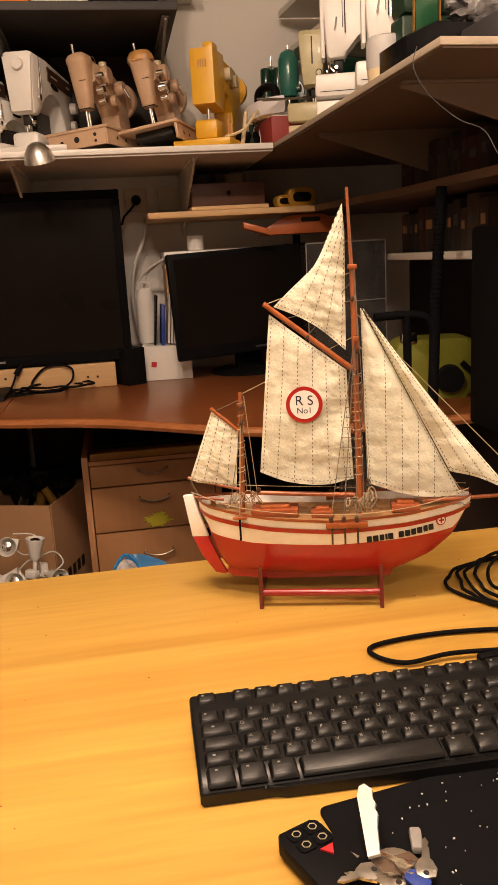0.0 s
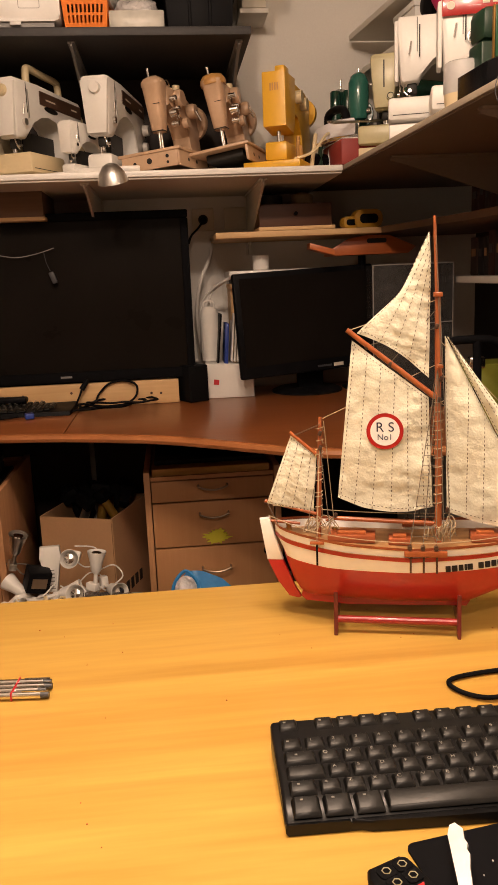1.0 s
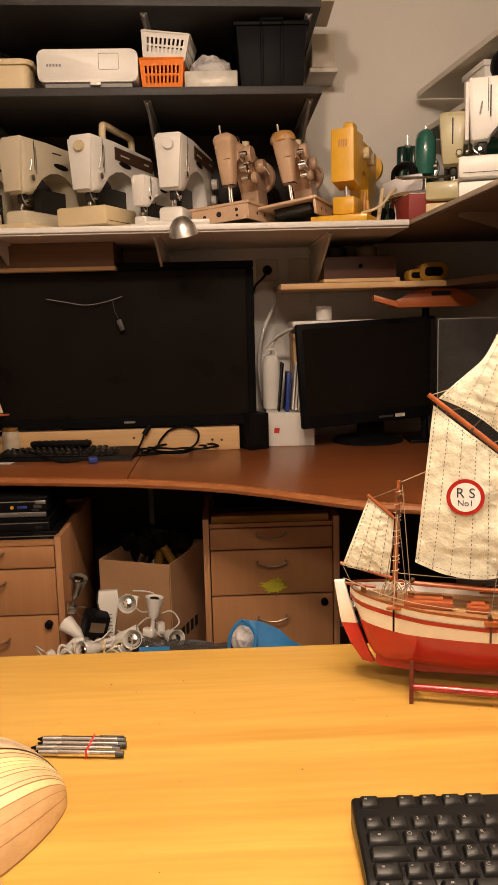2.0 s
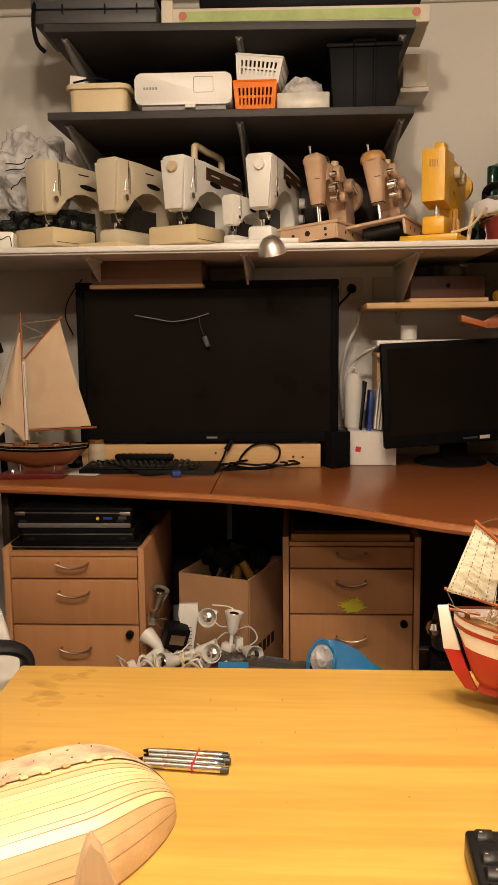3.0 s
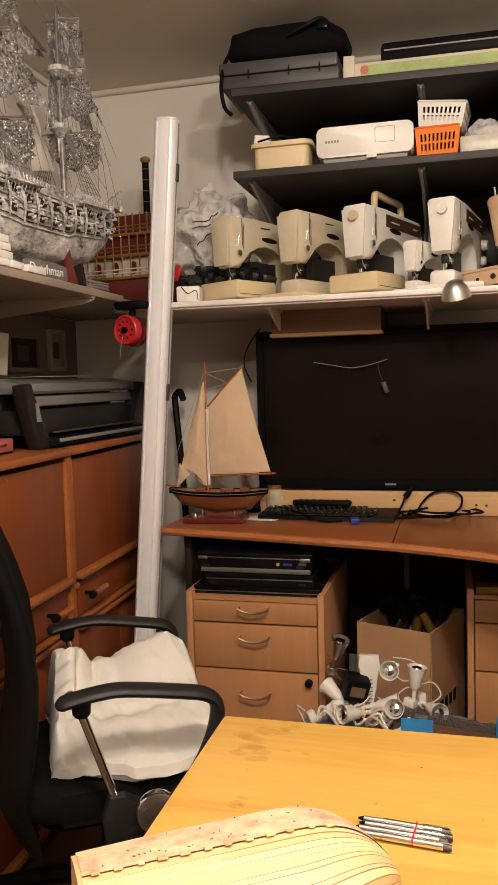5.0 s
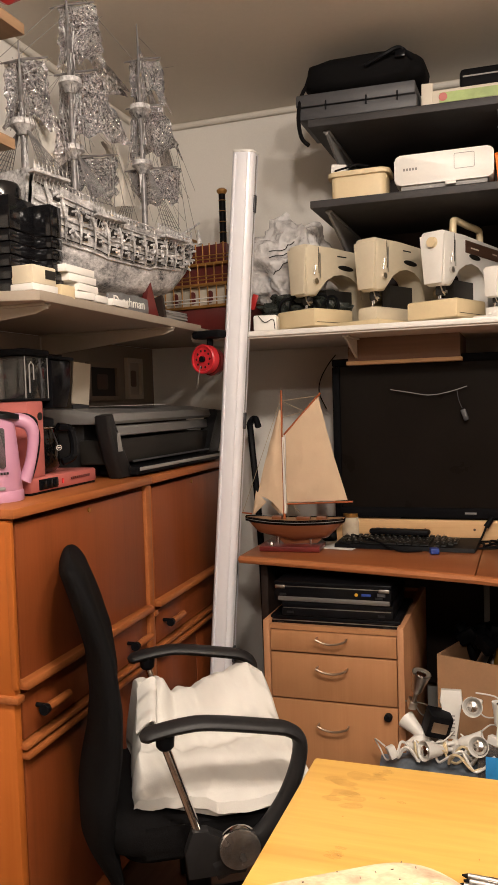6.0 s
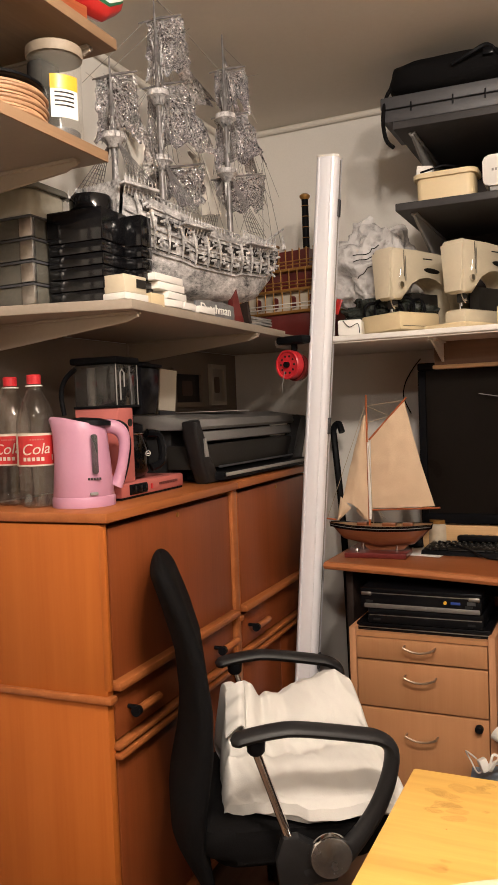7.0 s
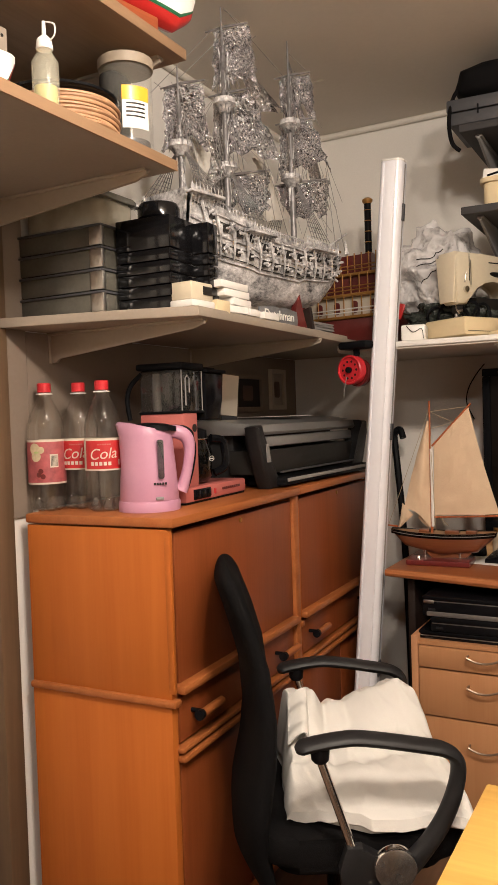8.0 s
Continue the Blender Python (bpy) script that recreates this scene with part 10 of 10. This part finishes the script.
for k in range(6):
    part("cabin_door", prism([(-0.18 + 0.07 * k + a, 0.125 + b) for a, b in rounded(0.022, 0.042, 0.010)], -0.0475, -0.044, "xz"), DEEPRED, pst)
part("wheelhouse", box((-0.06, 0, 0.29), (0.10, 0.08, 0.09), bev=0.003), MAHOG, pst)
part("wheelhouse_roof", box((-0.06, 0, 0.34), (0.12, 0.10, 0.010), bev=0.003), GOLD, pst)
for x in (0.145, ):
    cmn = part("chimney", rod((x, -0.02, 0.24), (x, -0.02, 0.475), 0.0115, n=18), BLACKP, pst, "tall black chimney with gold bands")
    for k in range(6):
        part("band", tube([(x + 0.012 * math.cos(a / 16 * 6.283), -0.02 + 0.012 * math.sin(a / 16 * 6.283), 0.27 + 0.036 * k) for a in range(16)], 0.0014, 5, closed=True), GOLD, cmn)
    part("crown", lathe([(0.012, 0), (0.018, 0.008), (0.018, 0.014), (0.010, 0.02)], 18, c=(x, -0.02, 0.472)), GOLD, cmn, "gilt chimney crown")

# black boxes, tins, blocks and name board on the shelf
ACRYL = surf("black_acrylic", (0.006, 0.006, 0.007), 0.12, var=0.2, bump=0.02, spec=0.5)
bs = thing("black_box_stack", pose(-1.281, 1.622, ZW, 0, 0, 2), "stack of glossy black storage boxes with a round lid", "boxes")
for k, (h0, h1) in enumerate(((0, 0.026), (0.027, 0.052), (0.0535, 0.078), (0.079, 0.104), (0.1055, 0.130), (0.131, 0.200))):
    part("storage_box", box((0, 0, (h0 + h1) / 2), (0.136 + 0.004 * (k % 2), 0.104, h1 - h0), bev=0.003), ACRYL, bs)
    part("storage_box", box((0.092, 0.058, (h0 + h1) / 2 - 0.0010 * k), (0.044, 0.044, h1 - h0 - 0.002), bev=0.002), ACRYL, bs)
part("round_lid", lathe([(0.043, 0.196), (0.047, 0.201), (0.047, 0.222), (0.042, 0.232)], 30, c=(0.012, 0, 0.004)), ACRYL, bs)
OLIVEC = surf("smoky_clear_drawer", (0.09, 0.085, 0.07), 0.10, var=0.25, scale=9, bump=0.0)
ts = thing("drawer_tins", pose(-1.475, 1.60, ZW, 0, 0, 0), "stack of smoky clear boxes with metal corners", "boxes")
for k in range(4):
    t = part("tin", box((0, 0, 0.022 + 0.048 * k), (0.238, 0.15, 0.042), bev=0.004), OLIVEC, ts)
    part("metal_corner", box((0.105, -0.072, 0.022 + 0.048 * k), (0.034, 0.012, 0.040), bev=0.002), STEEL, t)
    part("tin_lid", box((0, 0, 0.0445 + 0.048 * k), (0.245, 0.158, 0.005), bev=0.001), DARKGREYP, t)
tp = thing("clear_tub", pose(-1.475, 1.60, ZW + 0.192), "cloudy clear tub on the stacked boxes", "tub")
part("tub", prism(rounded(0.22, 0.14, 0.03), 0.0, 0.062, bev=0.006), clear("cloudy_tub", (0.40, 0.36, 0.27), 0.3, 0.7), tp)
part("lid", prism(rounded(0.24, 0.155, 0.03), 0.062, 0.074, bev=0.003), OLIVEC, tp)
wbk = thing("cream_box", pose(-1.183, 1.612, ZW, 0, 0, -4), "small cream plastic box with a dark opening", "box")
part("case", box((0, 0, 0.034), (0.055, 0.078, 0.038), bev=0.003), CREAM, wbk)
part("opening", box((0.0285, 0.018, 0.036), (0.002, 0.032, 0.018)), EYE_DARK, wbk)
part("white_base", box((0.0, 0.0, 0.0072), (0.06, 0.083, 0.0145), bev=0.002), WHITEP, wbk)
random.seed(90)
for k, (y, z, w) in enumerate(((1.690, 0.0, 0.050), (1.760, 0.0, 0.075), (1.835, 0.0, 0.060), (1.925, 0.0, 0.085), (1.775, 0.0175, 0.090), (1.752, 0.035, 0.110), (1.742, 0.0525, 0.120))):
    blk = thing("white_block", pose(-1.176, y, ZW + z + 0.0005, 0, 0, random.uniform(-8, 8)), "small white block in a stack on the shelf", "block", "white blocks")
    part("block", box((0, 0, 0.0085), (0.055, w, 0.0165 if k else 0.028), bev=0.0015), WHITEMAT if k else IVORY, blk)
TARNISH = surf("tarnished_silver_board", (0.16, 0.16, 0.165), 0.5, 0.2, var=0.3, scale=30)
nm = thing("name_board", pose(-1.168, 2.00, ZW, 0, 0, 84), "tarnished silver name board with white blackletter-like lettering", "sign")
part("board", prism([(-0.09, 0.0), (0.09, 0.0), (0.092, 0.012), (0.088, 0.036), (0.03, 0.042), (0.0, 0.038), (-0.03, 0.042), (-0.088, 0.036), (-0.092, 0.012)], -0.004, 0.004, "xz", bev=0.001), TARNISH, nm)
letters("Dutchman", 0.034, nm, WHITEMAT, pose(0, -0.0045, 0.019, 90, 0, 0), 0.0008)
tw = thing("wood_wedge", pose(-1.180, 2.145, ZW, 0, 0, 70), "upright pointed red-brown wooden wedge", "wedge")
part("wedge", prism([(-0.025, 0.0), (0.028, 0.0), (0.012, 0.045), (0.0, 0.098), (-0.010, 0.07), (-0.020, 0.03)], -0.010, 0.010, "xz", bev=0.002), DEEPRED, tw)
for k in range(7):
    tlq = thing("slate_tile", pose(-1.25 + 0.002 * (k % 3), 2.31 + 0.003 * (k % 2), ZW + 0.0044 * k + 0.0002, 0, 0, random.uniform(-4, 4)), "thin grey tile in a flat stack", "tile", "stacked grey tiles")
    part("tile", box((0, 0, 0.002), (0.13, 0.19, 0.0038)), GREYP, tlq)

# ---- middle and top shelves ----
ZM = 1.7155
jr = thing("plastic_jar", pose(-1.205, 1.432, ZM), "clear jar with dull cream lid and yellow label", "jar")
part("jar_body", lathe([(0.046, 0), (0.050, 0.004), (0.050, 0.165), (0.047, 0.172)], 30), clear("jar_plastic", (0.5, 0.48, 0.42), 0.12, 0.14), jr)
part("fill", lathe([(0.044, 0.004), (0.044, 0.03)], 24), DARKGREYP, jr)
part("dark_fill", box((-0.022, -0.006, 0.100), (0.042, 0.062, 0.135), bev=0.012), BLACKP, jr)
part("lid", lathe([(0.053, 0.170), (0.054, 0.174), (0.054, 0.188), (0.050, 0.191)], 30), surf("dull_cream_lid", (0.28, 0.23, 0.17), 0.6), jr)
lbp = part("label_patch", sheet(lambda u, v: Vector((0.0508 * math.sin(lerp(0.45, 1.55, u)), -0.0508 * math.cos(lerp(0.45, 1.55, u)), lerp(0.045, 0.125, v))), 12, 2, 0.0006), WHITEMAT, jr, "white label with yellow top")
part("label_top", sheet(lambda u, v: Vector((0.0514 * math.sin(lerp(0.45, 1.55, u)), -0.0514 * math.cos(lerp(0.45, 1.55, u)), lerp(0.098, 0.125, v))), 12, 2, 0.0006), YELLOW, lbp)
for k in range(4):
    part("print_bar", sheet(lambda u, v: Vector((0.0514 * math.sin(lerp(0.6, 1.35, u)), -0.0514 * math.cos(lerp(0.6, 1.35, u)), 0.090 - 0.008 * k + 0.003 * v)), 8, 1, 0.0004), EYE_DARK, lbp)
DISC = wood("disc_wood", (0.46, 0.27, 0.14), (0.33, 0.18, 0.09), "X", 0.6, 20, by_object=0.2)
for k in range(9):
    d = thing("wooden_disc", pose(-1.24 + 0.003 * math.sin(k * 2.1), 1.29 + 0.003 * math.cos(k * 1.7), ZM + 0.0068 * k + 0.0003), "thin round wooden disc in a stack", "disc", "stacked round discs")
    part("disc", lathe([(0.096 - 0.0008 * (k % 3), 0.0), (0.0975, 0.002), (0.0975, 0.005), (0.096, 0.0064)], 44), DISC, d)
d = thing("black_disc", pose(-1.245, 1.285, ZM + 0.0618), "black round plate on the wooden discs", "plate")
part("disc", lathe([(0.09, 0.0), (0.104, 0.006), (0.105, 0.010), (0.10, 0.010), (0.09, 0.005)], 44), BLACKG, d)
gb = thing("glue_bottle", pose(-1.162, 1.155, ZM), "clear squeeze bottle of yellow glue with white nozzle", "glue bottle")
part("bottle_body", lathe([(0.020, 0), (0.022, 0.003), (0.022, 0.075), (0.012, 0.092), (0.011, 0.098)], 24), clear("squeeze_plastic", (0.62, 0.60, 0.48), 0.2, 0.28), gb)
part("glue", lathe([(0.019, 0.003), (0.019, 0.035)], 20), AMBERLIQ, gb)
part("collar", lathe([(0.013, 0.096), (0.014, 0.098), (0.012, 0.112), (0.006, 0.118)], 20), WHITEP, gb)
part("nozzle", rod((0, 0, 0.115), (0, 0, 0.142), 0.004, 0.003), WHITEP, gb)
part("tether", tube(smooth([(0.010, 0, 0.108), (0.022, 0, 0.115), (0.022, 0, 0.132), (0.005, 0, 0.140)], 5), 0.0014, 6), WHITEP, gb)
pbx = thing("perforated_board", pose(-1.275, 1.085, ZM, 0, 0, 90), "white perforated panel standing on the shelf", "panel")
part("panel", box((0, 0, 0.085), (0.20, 0.006, 0.17), bev=0.001), SHIPBOARD, pbx)
for k in range(12):
    part("hole", rod((-0.088 + 0.016 * k, -0.0040, 0.155), (-0.088 + 0.016 * k, -0.0025, 0.155), 0.003, n=8), EYE_DARK, pbx)
wsh = thing("white_card", pose(-1.42, 1.40, ZM, 0, 0, 30), "white card standing at the back of the shelf", "card")
part("card", box((0, 0, 0.05), (0.18, 0.004, 0.10)), WHITEMAT, wsh)


def toy_hull(m, label, l=0.30, k=1.0):
    """A small painted boat hull: red bottom, green line, white topsides."""
    th = thing("model_boat", m, label, "model boat", "painted model boats")
    shr = lambda s: track((0, 0.5, 1), (0.085, 0.075, 0.100), s / l) * k
    kel = lambda s: track((0, 0.15, 0.8, 0.93, 1), (0.03, 0.0, 0.0, 0.03, 0.085), s / l) * k
    bea = lambda s: 0.05 * k * max(0.0, 1 - max(0.0, (s / l - 0.45) / 0.55) ** 2.2) ** 0.7 + 0.001
    sts = [l * i / 30 for i in range(31)]
    h = part("hull", hull_band(sts, bea, kel, lambda s: lerp(kel(s), shr(s), 0.22), shr, kel, 5, 0.4), REDP, th, "red bottom")
    part("boot_line", hull_band(sts, bea, lambda s: lerp(kel(s), shr(s), 0.22), lambda s: lerp(kel(s), shr(s), 0.28), shr, kel, 1, 0.4, off=0.0005), surf("green_line", (0.02, 0.12, 0.05), 0.4), h, "green waterline")
    part("topside", hull_band(sts, bea, lambda s: lerp(kel(s), shr(s), 0.28), shr, shr, kel, 4, 0.4), HULLWHITE, h, "white topsides")
    bm = bmesh.new()
    for a, b in zip(sts, sts[1:]):
        bm.faces.new([bm.verts.new((s, q * bea(s), shr(s) - 0.004)) for s, q in ((a, -1), (b, -1), (b, 1), (a, 1))])
    part("deck", bm, LABELW, th)
    part("transom", prism([(-bea(0), kel(0)), (bea(0), kel(0)), (bea(0), shr(0)), (-bea(0), shr(0))], -0.003, 0.0, "yz"), HULLWHITE, th)
    part("cabin", box((l * 0.4, 0, shr(l * 0.4) + 0.02), (l * 0.25, 0.05 * k, 0.05), bev=0.005), HULLWHITE, th)
    for q in range(7):
        part("porthole", rod((l * (0.2 + 0.09 * q), -bea(l * 0.3) * 0.99, shr(l * 0.3) * 0.80), (l * (0.2 + 0.09 * q), -bea(l * 0.3) - 0.001, shr(l * 0.3) * 0.80), 0.003, n=8), GOLD, h)
    part("stand", box((l * 0.45, 0, -0.014), (l * 0.4, 0.04, 0.036), bev=0.003), MAHOG, th)
    return th


toy_hull(pose(-1.215, 1.23, 1.954 + 0.0325, 0, 0, 79), "painted model boat with red bottom and white topsides", 0.38, 1.15)
toy_hull(pose(-1.42, 1.02, 1.954 + 0.0325, 0, 0, 85), "painted red and white model boat behind another", 0.36, 1.0)
toy_hull(pose(-1.36, 0.93, ZM + 0.0325, 0, 0, 70), "painted model boat with red bottom on the middle shelf", 0.28, 0.9)
